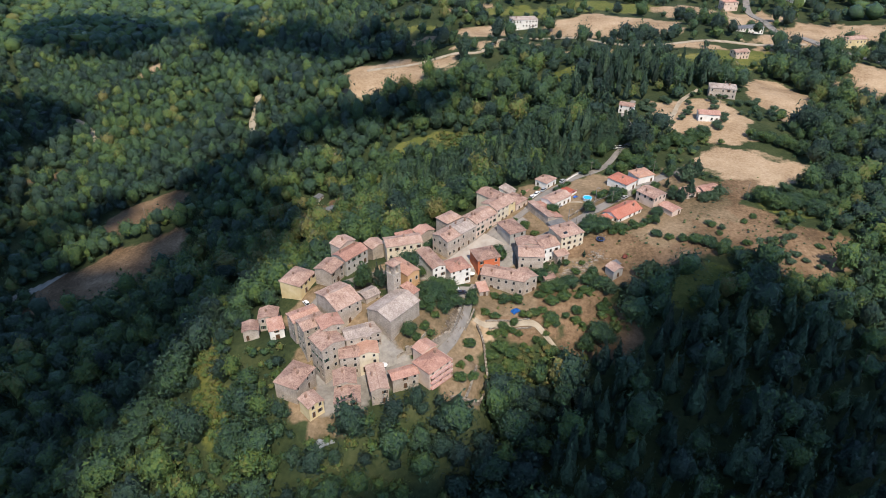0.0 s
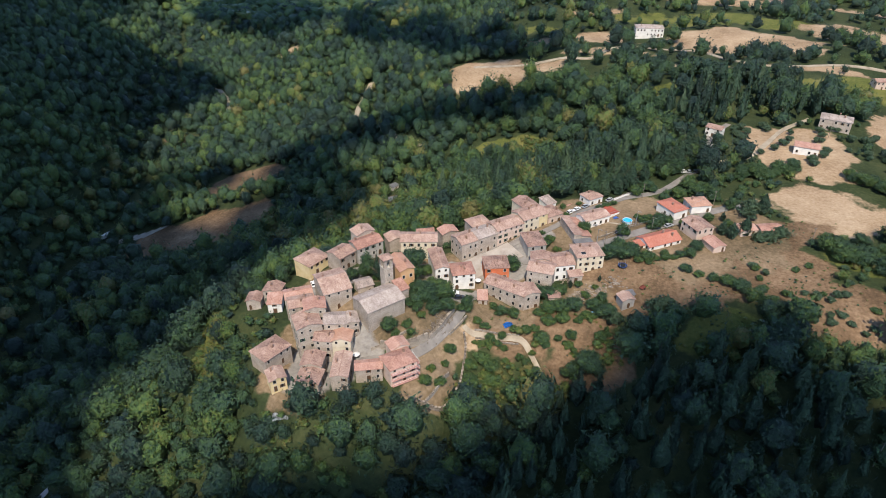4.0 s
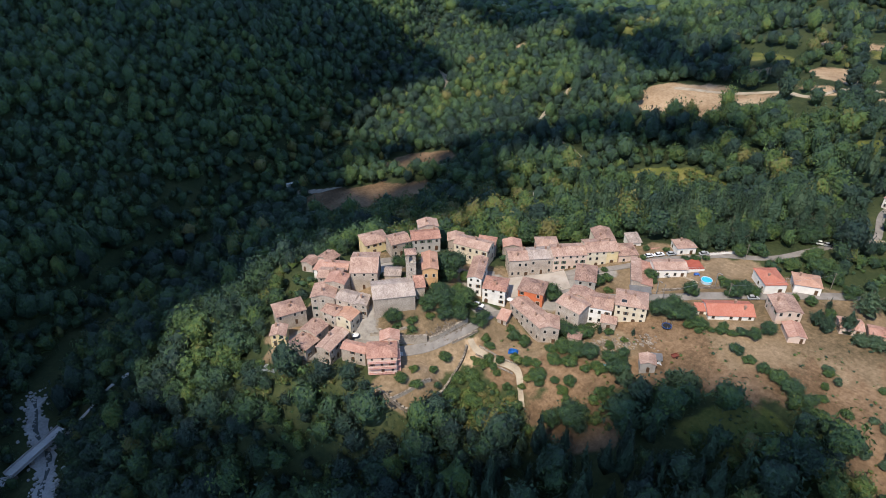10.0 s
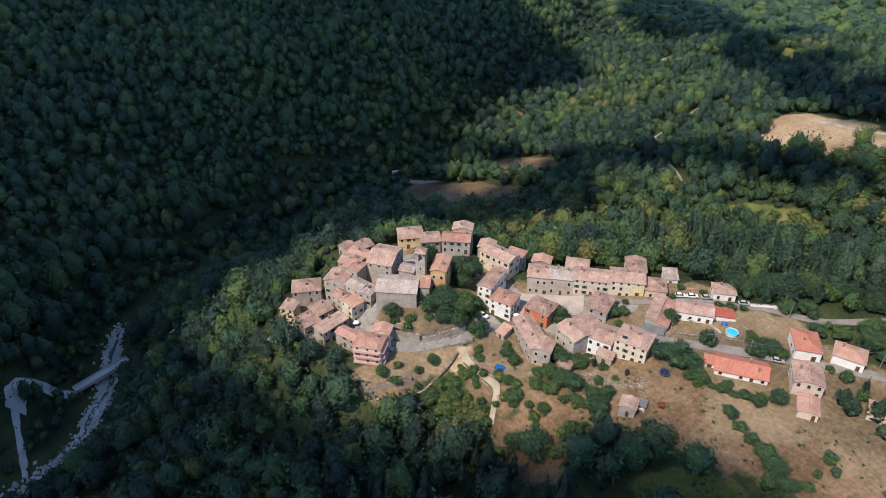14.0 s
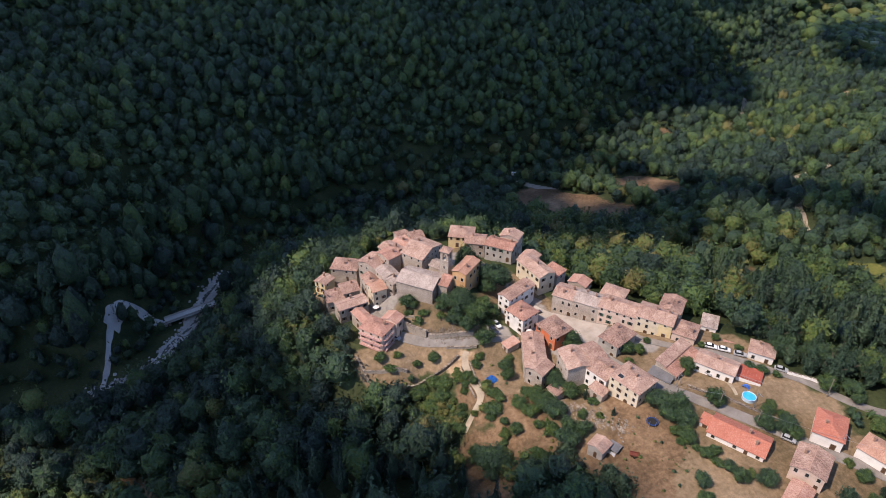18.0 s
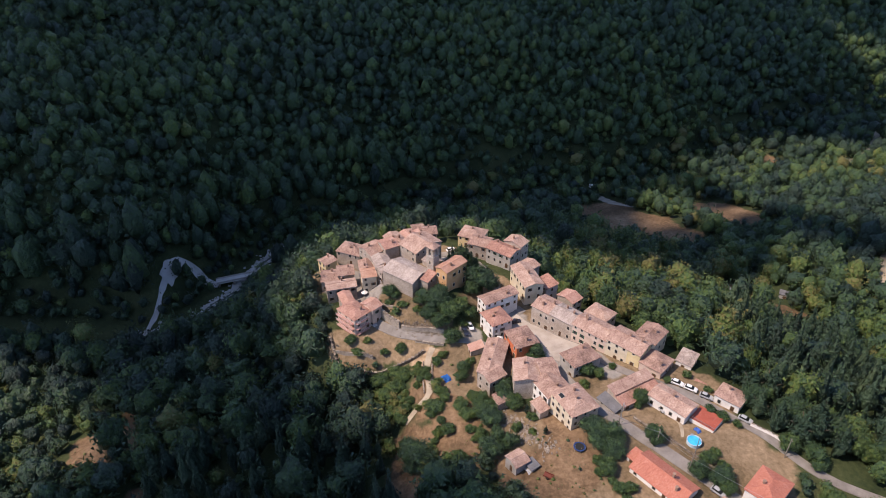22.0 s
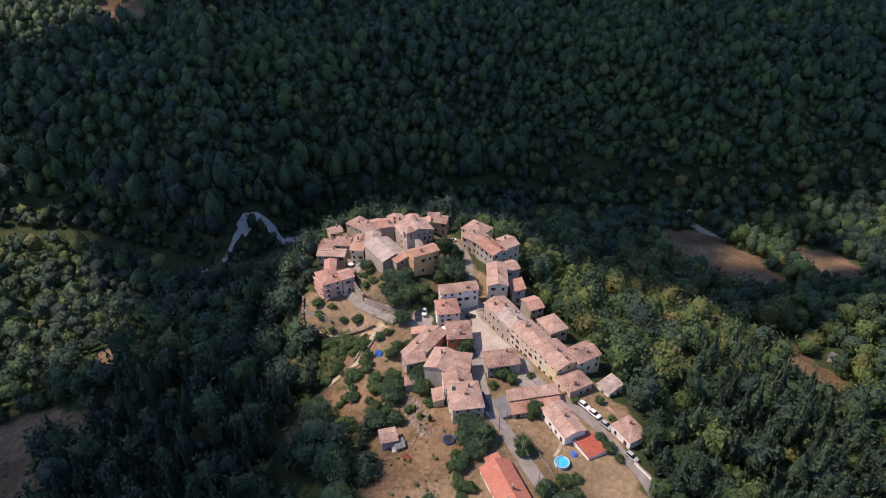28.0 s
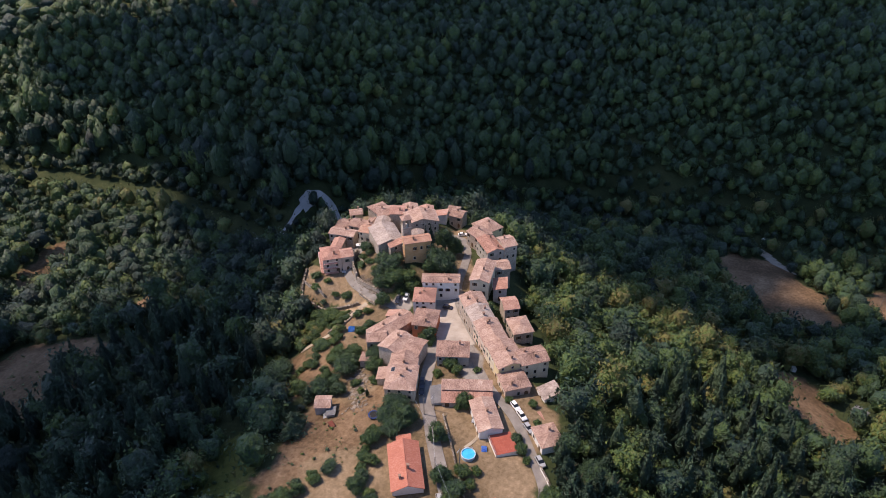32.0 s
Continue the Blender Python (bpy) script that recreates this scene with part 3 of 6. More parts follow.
            roof_plane(bm, uv, [a[0], a[1], p], 0.16, r + 5)
            roof_plane(bm, uv, [a[2], a[3], q], 0.16, r + 7)
    else:
        roof_plane(bm, uv, [(-o, -o, z0), (L + o, -o, z0), (L + o, D + o, z0 + 0.3), (-o, D + o, z0 + 0.3)], 0.16, r)
    rf = part("roof", bm, ROOF[tiles], root)
    # ridge tiles
    if roof in "ld":
        bm = bmesh.new()
        n = max(2, int((L if roof == "l" else D) / 0.9))
        for i in range(n):
            e = (L if roof == "l" else D) + 2 * o
            s0, s1 = -o + e * i / n, -o + e * (i + 1) / n
            jog = 0.02 * math.sin(i * 2.3 + seed)
            if roof == "l":
                box(bm, s0, D / 2 - 0.13, zr - 0.05, s1 - 0.03, D / 2 + 0.13, zr + 0.08 + jog)
            else:
                box(bm, L / 2 - 0.13, s0, zr - 0.05, L / 2 + 0.13, s1 - 0.03, zr + 0.08 + jog)
        part("ridge_tiles", bm, ROOF[tiles], rf)
    # chimneys
    for i in range(chimneys):
        cx, cy = L * rnd.uniform(0.15, 0.85), D * rnd.uniform(0.25, 0.75)
        zc = H + (rise * (1 - abs(cy - D / 2) / (D / 2)) if roof == "l" else rise * (1 - abs(cx - L / 2) / (L / 2)) if roof == "d" else cy * pitch if roof == "s" else rise * 0.5)
        tall = rnd.uniform(0.8, 1.3)

        def stack(bm, tall=tall):
            box(bm, -0.28, -0.28, -0.6, 0.28, 0.28, tall)
            box(bm, -0.36, -0.36, tall, 0.36, 0.36, tall + 0.1)
            for sx in (-0.24, 0.16):
                for sy in (-0.24, 0.16):
                    box(bm, sx, sy, tall + 0.1, sx + 0.08, sy + 0.08, tall + 0.32)
            box(bm, -0.38, -0.38, tall + 0.32, 0.38, 0.38, tall + 0.42)

        ch = bmesh.new()
        stack(ch)
        part("chimney", ch, BRICK, root, m=pose(cx, cy, zc))
    # windows and doors
    levels = storeys or max(1, round(H / 2.9))
    each = H / levels
    sides = {"f": (L, pose(0, 0, 0)), "r": (D, pose(L, 0, 0, 0, 0, 90)), "b": (L, pose(L, D, 0, 0, 0, 180)), "l": (D, pose(0, D, 0, 0, 0, 270))}
    colour = rnd.choice(["brown", "brown", "green"])
    for side in faces:
        run, m = sides[side]
        n = max(1, int(run / 2.6))
        door_at = rnd.randrange(n)
        for lev in range(levels):
            for i in range(n):
                px = run * (i + 0.5) / n + rnd.uniform(-0.2, 0.2)
                if lev == 0 and side in "fr" and i == door_at and doors:
                    opening(root, m @ pose(px, 0, 0), 1.3 if rnd.random() < 0.5 else 1.0, 2.2, "arch" if rnd.random() < 0.5 else "door")
                    continue
                if rnd.random() < (0.14 if lev else 0.4):
                    continue
                small = lev == levels - 1 and levels > 2
                win, shut = opening(root, m @ pose(px, 0, lev * each + (1.0 if not small else 1.1)), 0.85 if not small else 0.7, 1.25 if not small else 0.9, "window")
                if rnd.random() < shutters and not small:
                    shut(colour)
    return root


# the old core on the knoll
STONE = "old rubble-stone village house with weathered terracotta tiles"
house("small yellow-ochre plastered house at the tip of the village", (-40.6, 142.8), 43, 5.2, 5.6, 0.4, -4.4, "d", 0.3, "yellow", "old", "fr", 1, 1)
house("square stone house with a hipped weathered tile roof", (-45.8, 149.8), 66, 10.6, 8.0, 1.5, -3.9, "h", 0.32, "stone", "old", "fr", 2, 2)
house(STONE, (-33.2, 145.2), 6, 7.6, 6.6, 0.2, -4.4, "d", 0.3, "stone", "old", "fr", 1, 3)
house("low stone house with patched tiles behind a lane", (-34.0, 151.2), 10, 6.8, 6.4, 1.8, -3.9, "d", 0.3, "stone", "old", "fr", 1, 4)
house("tall stone house above the lower road", (-22.2, 148.2), 14, 5.4, 11.2, 2.4, -3.6, "d", 0.28, "stone", "old", "fr", 1, 5)
house("narrow low stone house joined to its neighbours", (-16.0, 153.6), 22, 8.6, 4.4, 1.7, -3.2, "l", 0.3, "stone", "red", "f", 0, 6)
balcony_house = house("three-storey house with pink balconies and a red hipped roof", (-4.5, 154.7), 45, 9.6, 7.6, 3.4, -3.8, "h", 0.34, "pink", "red", "fr", 1, 7, 0.2, 3)
house("rear wing of the balcony house under a red gable roof", (-6.9, 163.2), 45, 6.2, 4.6, 4.0, -3.0, "d", 0.34, "pink", "red", "r", 0, 8)
house(STONE, (-33.2, 160.2), 10, 6.2, 5.6, 4.8, -3.0, "l", 0.3, "stone", "old", "f", 1, 9)
house("cream-plastered house with a new orange tile roof", (-27.1, 161.4), 12, 6.2, 5.4, 5.1, -2.5, "d", 0.3, "cream", "orange", "fr", 0, 10, 0.2)
house("stone house with a lichen-grey roof beside the church", (-31.6, 165.6), 20, 7.0, 6.0, 7.8, -1.0, "l", 0.28, "stone", "grey", "fr", 0, 11)
house("stone corner house with a grey tiled roof facing the church", (-25.1, 167.4), 33, 5.2, 5.6, 7.6, -0.5, "d", 0.28, "stone", "grey", "fr", 1, 12)
house(STONE, (-38.6, 160.2), 38.6, 8.4, 8.0, 8.0, -5.0, "d", 0.28, "stone", "old", "fl", 1, 13)
house("tall stone house in the curved outer row", (-39.4, 167.8), 28, 7.2, 6.0, 10.2, -2.0, "d", 0.26, "stone", "red", "fl", 1, 14)
house(STONE, (-46.0, 169.6), 34, 8.6, 6.4, 8.2, -5.0, "l", 0.28, "stone", "old", "fl", 2, 15)
house(STONE, (-50.6, 175.6), 34, 9.6, 6.0, 6.6, -6.0, "l", 0.28, "stone", "red", "fl", 1, 16)
house("white rendered annexe with a red lean-to roof", (-60.3, 178.6), 21, 5.0, 5.4, 0.4, -4.0, "s", 0.2, "white", "red", "fl", 0, 17)
house("low stone barn at the outer edge of the village", (-70.4, 180.4), 13, 5.4, 5.2, -1.4, -5.6, "d", 0.3, "stone", "old", "f", 0, 18)
house("small stone house with a reddish gable roof", (-65.9, 185.4), 6, 6.6, 6.0, 0.4, -5.2, "d", 0.32, "stone", "old", "fr", 1, 19)
house("large stone palazzo with a broad gable roof on the knoll", (-35.8, 176.7), 41, 9.9, 13.4, 11.0, 3.4, "l", 0.3, "stone", "old", "fr", 1, 20, 0.1)
church = house("stone church nave with a grey stone-tiled gable roof", (-17.5, 170.9), 51, 14.4, 10.6, 11.3, 2.4, "l", 0.3, "stone", "grey", "", 0, 21, category="church", name="church")
house("low vestry roofed in red tiles at the church's end", (-10.9, 185.0), 51, 3.4, 5.0, 11.6, 7.0, "s", 0.25, "stone", "red", "r", 0, 22, 0, doors=0)
house("small chapel annexe with a grey tiled roof", (-27.0, 185.6), 40, 5.8, 5.2, 9.2, 5.5, "l", 0.3, "stone", "grey", "f", 0, 23, 0)
house("tall orange-ochre house with orange tiles beside the bell tower", (-12.6, 190.7), 44, 5.4, 10.6, 15.6, 6.8, "d", 0.3, "ochre", "orange", "fr", 1, 24, 0.2, 2)

# the northern row
house("yellow plastered house with a hipped roof beside the woods", (-53.6, 200.8), 66, 10.4, 9.0, 3.4, -1.8, "h", 0.32, "yellow", "old", "fr", 1, 25)
house(STONE, (-42.0, 204.4), 64, 8.0, 7.6, 6.8, 0.8, "l", 0.3, "stone", "old", "fr", 1, 26)
house("grey-rendered row house with red tiles and white gutters", (-37.4, 211.5), 50, 11.4, 7.2, 7.6, 1.8, "l", 0.32, "grey", "red", "fr", 2, 27)
house("taller stone house behind the northern row", (-40.6, 219.0), 50, 8.0, 5.6, 8.8, -1.0, "d", 0.3, "stone", "old", "fr", 1, 28)
house("long cream and stone house along the upper lane", (-22.4, 219.6), 15.4, 14.3, 7.2, 8.7, 2.2, "l", 0.3, "cream", "old", "fr", 1, 29)
house("small stone house with a red roof behind the long house", (-18.0, 229.0), 25, 7.0, 5.0, 5.4, 0.2, "s", 0.2, "grey", "red", "fr", 0, 30)
house("low stone house stepping down the slope", (-28.4, 223.0), 40, 6.4, 6.0, 5.6, -1.0, "d", 0.3, "stone", "old", "r", 0, 31)

# round the square
house("long white house with red-brown tiles above the square", (-4.1, 205.6), 28, 5.3, 13.9, 8.2, 0.4, "d", 0.28, "white", "old", "fr", 1, 32, 0.3, 3)
house("white three-storey gabled house with red tiles beside the square", (2.6, 206.2), 26, 8.4, 7.8, 6.2, -0.6, "h", 0.32, "white", "red", "fr", 2, 33, 0.3, 3)
house("house with a bright orange-red front on the square", (13.2, 213.6), 20, 9.2, 8.2, 6.4, 0.6, "h", 0.28, "red", "old", "fr", 1, 34, 0.2)
house("grey-rendered house with a hipped mottled roof on the square", (26.8, 230.1), 27, 7.4, 10.4, 8.3, 2.0, "h", 0.26, "grey", "old", "fr", 1, 35, 0.1)
house("stone-fronted end house of the long row on the square", (1.4, 224.4), 45.6, 7.8, 8.4, 8.2, 0.4, "l", 0.3, "stone", "old", "fl", 2, 36, 0.1, 2)
house("bare stone row house facing the square", (6.86, 229.97), 45.6, 9.2, 8.0, 8.55, 1.2, "l", 0.3, "stone", "grey", "f", 2, 37, 0.1, 2)
house("pink-plastered row house with arched doorways on the square", (13.3, 236.54), 45.6, 13.0, 8.2, 9.3, 2.2, "l", 0.3, "pink", "old", "f", 2, 38, 0.3, 3)
house("cream row house with an arched gateway on the square", (22.4, 245.83), 45.6, 7.8, 9.0, 10.4, 3.2, "l", 0.3, "cream", "old", "f", 1, 39, 0.3, 3)
house("yellow end house of the long row with an arched gateway", (27.86, 251.4), 45.6, 4.4, 9.0, 10.4, 3.6, "l", 0.3, "yellow", "old", "fr", 1, 139, 0.3, 3)
house("rear wing of the long row under a gable roof", (20.9, 255.2), 45.6, 7.4, 9.0, 10.6, 2.6, "d", 0.28, "cream", "old", "r", 2, 40, 0.2)
house("pink hipped-roof house at the end of the long row", (31.5, 254.5), 45, 7.4, 8.2, 8.5, 4.4, "h", 0.3, "pink", "old", "fr", 1, 41, 0.2)
house("small grey outhouse with a pale lean-to roof", (29.4, 267.2), 50, 5.0, 5.6, 7.0, 2.5, "s", 0.2, "white", "grey", "fr", 0, 42, 0)
house("low back building with a red tile roof behind the row", (-9.6, 235.8), 40, 7.2, 5.4, 4.3, -1.2, "d", 0.3, "stone", "red", "r", 0, 43)
house("stone back building with two roofs behind the row", (1.4, 243.6), 43, 8.6, 7.0, 5.2, -2.0, "h", 0.3, "stone", "old", "fr", 0, 44)
house("stone house with a wide old roof at the street's bend", (28.8, 214.6), -4, 9.6, 8.2, 8.0, -1.0, "l", 0.26, "stone", "old", "fl", 1, 45, 0.1)
house("back part of the wide stone house under one slope", (29.2, 221.6), 8, 8.4, 5.4, 8.2, 0.0, "d", 0.22, "stone", "old", "l", 0, 46, 0.1)
house("white-plastered row house with small windows over the gardens", (38.6, 219.8), 25, 8.0, 8.6, 7.9, 1.0, "l", 0.28, "white", "old", "f", 1, 47, 0.3)
house("cream corner house with a pyramid-like hipped roof", (46.4, 223.8), 25, 10.5, 9.2, 10.6, 3.2, "h", 0.3, "cream", "old", "fr", 2, 48, 0.4)
house("long rough stone house with arched openings over the gardens", (14.0, 208.0), -17, 16.8, 7.0, 4.1, -4.0, "l", 0.26, "stone", "old", "f", 2, 49, 0.1)
house("stone end house with a loggia stepping down to the gardens", (30.0, 203.2), 34, 6.4, 6.6, 4.3, -5.0, "d", 0.28, "stone", "old", "fr", 0, 50, 0.1)
house("tiny outbuilding with orange-red tiles by the car park", (13.4, 201.2), 15, 3.4, 4.6, 0.8, -2.2, "s", 0.2, "stone", "red", "f", 0, 51, 0)

def solar_panel(x, y, z, turn, tip):
    p = new("solar_panel")
    p.matrix_basis = pose(x, y, z, tip, 0, turn)
    tagged(p, "dark solar panel lying on the corner house roof", "solar panel")
    bm = bmesh.new()
    box(bm, -0.9, -0.65, 0.0, 0.9, 0.65, 0.07)
    part("frame", bm, FRAME, p)
    bm = bmesh.new()
    box(bm, -0.84, -0.59, 0.07, 0.84, 0.59, 0.085)
    part("pane", bm, GLASS, p)


solar_panel(48.2, 226.4, 11.25, 25, 16)

# the eastern houses
house("lower half of the long stone barn with reddish tiles", (49.9, 244.9), 118, 15.0, 4.0, 8.0, 4.2, "s", 0.2, "stone", "red", "f", 0, 52, 0, 1)
house("upper half of the long stone barn under a narrow tile roof", (46.3, 243.0), 118, 15.0, 3.3, 9.3, 4.2, "s", 0.18, "stone", "old", "", 0, 152, 0, 1)
house("lean-to with a grey corrugated roof before the barn", (45.2, 238.2), 34, 6.9, 3.2, 6.9, 4.2, "s", 0.16, "grey", "sheet", "f", 0, 53, 0, doors=0)
house("white house with a long old tile roof by the north road", (47.0, 252.8), 41, 12.0, 6.8, 9.8, 4.6, "l", 0.28, "white", "old", "fl", 1, 54, 0.2)
house("white two-storey house with a low hipped roof", (46.8, 272.8), 46, 7.5, 6.4, 9.2, 3.6, "h", 0.3, "white", "old", "fl", 1, 55, 0.1)
house("white bungalow with a bright red hipped roof", (81.7, 267.1), 42, 7.7, 10.2, 11.5, 6.8, "h", 0.34, "white", "bright", "fl", 1, 56, 0.1)
house("white bungalow with an orange hipped roof", (89.2, 275.2), 24, 8.9, 7.6, 11.0, 6.6, "h", 0.32, "white", "orange", "fl", 1, 57, 0.1)
house("pink-grey two-storey house with an old tile roof", (90.2, 252.9), 37, 8.2, 9.4, 12.2, 6.0, "d", 0.26, "pink", "old", "fl", 1, 58, 0.1)
house("lower wing with reddish tiles beside the pink house", (96.6, 246.2), 33, 5.4, 7.4, 9.6, 5.6, "d", 0.26, "pink", "red", "fl", 0, 59, 0.1)
house("long single-storey white house with a dull red roof", (72.4, 240.6), 37.5, 15.3, 8.2, 9.25, 6.4, "l", 0.42, "white", "bright", "fl", 2, 60, 0.0, 1)
house("small white annexe with a flat roof against the long house", (68.4, 240.9), 37.5, 3.0, 3.6, 8.8, 6.2, "s", 0.1, "white", "bright", "f", 0, 61, 0)
house("grey stone shed with an old gable roof in the dry field", (64.5, 208.6), 31, 4.7, 4.5, 5.0, 1.4, "d", 0.34, "grey", "old", "f", 0, 62, 0, 1, name="shed", category="shed")
house("low tin-roofed lean-to beside the field shed", (66.0, 213.8), 31, 3.0, 2.4, 4.0, 1.6, "s", 0.12, "grey", "sheet", "f", 0, 63, 0, 1, doors=0, name="shed", category="shed")
house("garage with a pinkish tile roof under the trees", (108.0, 262.0), 25, 7.0, 6.0, 9.6, 6.4, "l", 0.26, "pink", "red", "f", 0, 64, 0)
house("long low garage with reddish tiles beside the conifers", (116.0, 265.0), 20, 9.0, 5.0, 9.4, 6.4, "l", 0.24, "pink", "red", "f", 0, 65, 0)

house("small garden lean-to with faded tiles below the row", (38.6, 207.4), 20, 4.2, 3.4, 2.2, -1.4, "s", 0.2, "stone", "old", "f", 0, 80, 0, 1)
house("low outhouse with pinkish tiles under the white row", (44.6, 218.4), 25, 5.0, 3.0, 5.2, 2.2, "s", 0.18, "stone", "old", "f", 0, 81, 0, 1)
house("tiny brick hut with a flat pinkish roof in the yard", (38.8, 269.6), 45, 3.0, 2.4, 5.4, 2.8, "s", 0.12, "pink", "red", "f", 0, 82, 0, 1, doors=0, name="hut", category="hut")
# farther off on the plateau
house("stone farmhouse with a hipped roof above the olive trees", (157.0, 384.0), -15, 15.0, 9.0, 15.6, 9.5, "h", 0.3, "stone", "grey", "fl", 2, 66, 0.1)
house("white farm building with a bright red roof", (139.6, 348.0), -10, 11.0, 7.0, 13.2, 9.0, "l", 0.3, "white", "red", "fl", 0, 67, 0)
house("small white roadside building with a pale tile roof", (98.6, 361.0), -25, 8.0, 6.0, 13.4, 8.6, "l", 0.3, "white", "old", "fl", 0, 68, 0)
house("pale stone villa among bare fields", (58.0, 582.0), 8, 22.0, 12.0, 4.5, -2.0, "h", 0.25, "white", "grey", "fl", 1, 69, 0.1)
house("long shed with pale roof panels beside the far road", (230.0, 541.0), 10, 26.0, 9.0, 8.4, 3.0, "l", 0.15, "white", "sheet", "f", 0, 70, 0, name="shed", category="shed")
house("small hut with a white sheet roof at the clearing's edge", (-68.0, 332.0), 35, 7.0, 3.6, ground_at(-68, 332) + 3.2, ground_at(-68, 332) - 0.6, "s", 0.12, "grey", "sheet", "f", 0, 76, 0, 1, name="hut", category="hut")
house("small hut with a pale sheet roof beside the clearing's trees", (-78.0, 365.5), 60, 5.0, 3.4, ground_at(-78, 365.5) + 2.8, ground_at(-78, 365.5) - 0.6, "s", 0.12, "grey", "sheet", "f", 0, 77, 0, 1, name="hut", category="hut")
house("yellow farmhouse beside the far road", (297.0, 500.0), 10, 18.0, 9.0, 11.0, 4.0, "l", 0.3, "yellow", "old", "fl", 1, 71, 0.1)
house("low farm building with an old roof among trees", (207.0, 474.0), 15, 11.0, 7.0, 9.4, 4.0, "l", 0.3, "pink", "old", "fl", 0, 72, 0)
house("farmhouse with a red roof far along the road", (262.0, 650.0), 10, 14.0, 10.0, 4.0, -3.0, "h", 0.3, "pink", "red", "fl", 0, 73, 0)
house("far white farm building on the plateau", (170.0, 700.0), 0, 18.0, 9.0, 5.0, -2.0, "l", 0.3, "white", "old", "fl", 0, 74, 0)
house("far farmhouse with pale walls on the plateau", (330.0, 660.0), 20, 16.0, 9.0, 8.0, 0.0, "l", 0.3, "white", "old", "fl", 0, 75, 0)


def bell_tower(x, y, turn, side, base, top):
    """A square campanile with round-arched bell openings and a low pyramid roof."""
    t = new("bell_tower")
    t.matrix_basis = pose(x, y, base, 0, 0, turn)
    tagged(t, "square stone bell tower with arched openings and a low tiled roof", "bell tower")
    h, s, o = top - base, side / 2, 3.6
    bm = bmesh.new()
    box(bm, -s, -s, -3, s, s, h - o)
    part("shaft", bm, WALL["stone"], t)
    bm = bmesh.new()
    box(bm, -s - 0.12, -s - 0.12, 0, s + 0.12, s + 0.12, 0.22)
    part("string_course", bm, FRAME, t, m=pose(0, 0, h - o))
    for sx in (-1, 1):
        for sy in (-1, 1):
            bm = bmesh.new()
            w = 1.05
            box(bm, min(sx * s, sx * (s - w)), min(sy * s, sy * (s - w)), 0, max(sx * s, sx * (s - w)), max(sy * s, sy * (s - w)), 2.2)
            part("pier", bm, WALL["stone"], t, m=pose(0, 0, h - o + 0.22))
    # a ring of arches over the piers
    bm = bmesh.new()
    half = s - 1.05
    for k in range(4):
        a = pose(0, 0, 0, 0, 0, 90 * k)
        n = 8
        for i in range(n):
            a0, a1 = math.pi * i / n, math.pi * (i + 1) / n
            pts = [(half * math.cos(a0), half * math.sin(a0)), (half * math.cos(a0), 1.2), (half * math.cos(a1), 1.2), (half * math.cos(a1), half * math.sin(a1))]
            out = [bm.verts.new(a @ Vector((px, -s, pz))) for px, pz in pts]
            inn = [bm.verts.new(a @ Vector((px, -s + 0.5, pz))) for px, pz in pts]
            bm.faces.new(out)
            bm.faces.new(inn[::-1])
            for j in range(4):
                bm.faces.new([out[j], inn[j], inn[(j + 1) % 4], out[(j + 1) % 4]])
        v = box(bm, half, -s, 0, s, -s + 0.5, 1.2)
        bmesh.ops.transform(bm, matrix=a, verts=v)
        v = box(bm, -s, -s, 0, -half, -s + 0.5, 1.2)
        bmesh.ops.transform(bm, matrix=a, verts=v)
    bmesh.ops.recalc_face_normals(bm, faces=bm.faces[:])
    part("arch_ring", bm, WALL["stone"], t, m=pose(0, 0, h - o + 2.42))
    bm = bmesh.new()
    box(bm, -s - 0.2, -s - 0.2, 0, s + 0.2, s + 0.2, 0.25)
    part("cornice", bm, FRAME, t, m=pose(0, 0, h))
    bm = bmesh.new()
    uv = bm.loops.layers.uv.new("UVMap")
    e = s + 0.4
    c = [(-e, -e, 0.25), (e, -e, 0.25), (e, e, 0.25), (-e, e, 0.25)]
    for i in range(4):
        roof_plane(bm, uv, [c[i], c[(i + 1) % 4], (0, 0, 1.3)], 0.12, i)
    part("roof", bm, ROOF["old"], t, m=pose(0, 0, h))
    bm = bmesh.new()
    bmesh.ops.create_cone(bm, cap_ends=True, segments=14, radius1=0.55, radius2=0.3, depth=0.8)
    part("bell", bm, mat("bronze_bell", shades((0.12, 0.09, 0.05)), 2.0, 8.0, 0.45, 0.1, 0.01, metal=0.8), t, "dark bronze bell", m=pose(0, 0, h - o + 2.2))
    for k in range(2):
        opening(t, pose(0, -s, 0) @ pose(0, 0, h - 7.0 - 3.5 * k), 0.5, 1.2, "window")


bell_tower(-17.4, 189.7, 48, 3.4, 6.5, 21.4)
FOOT.append((-17.4, 189.7, 4.0))


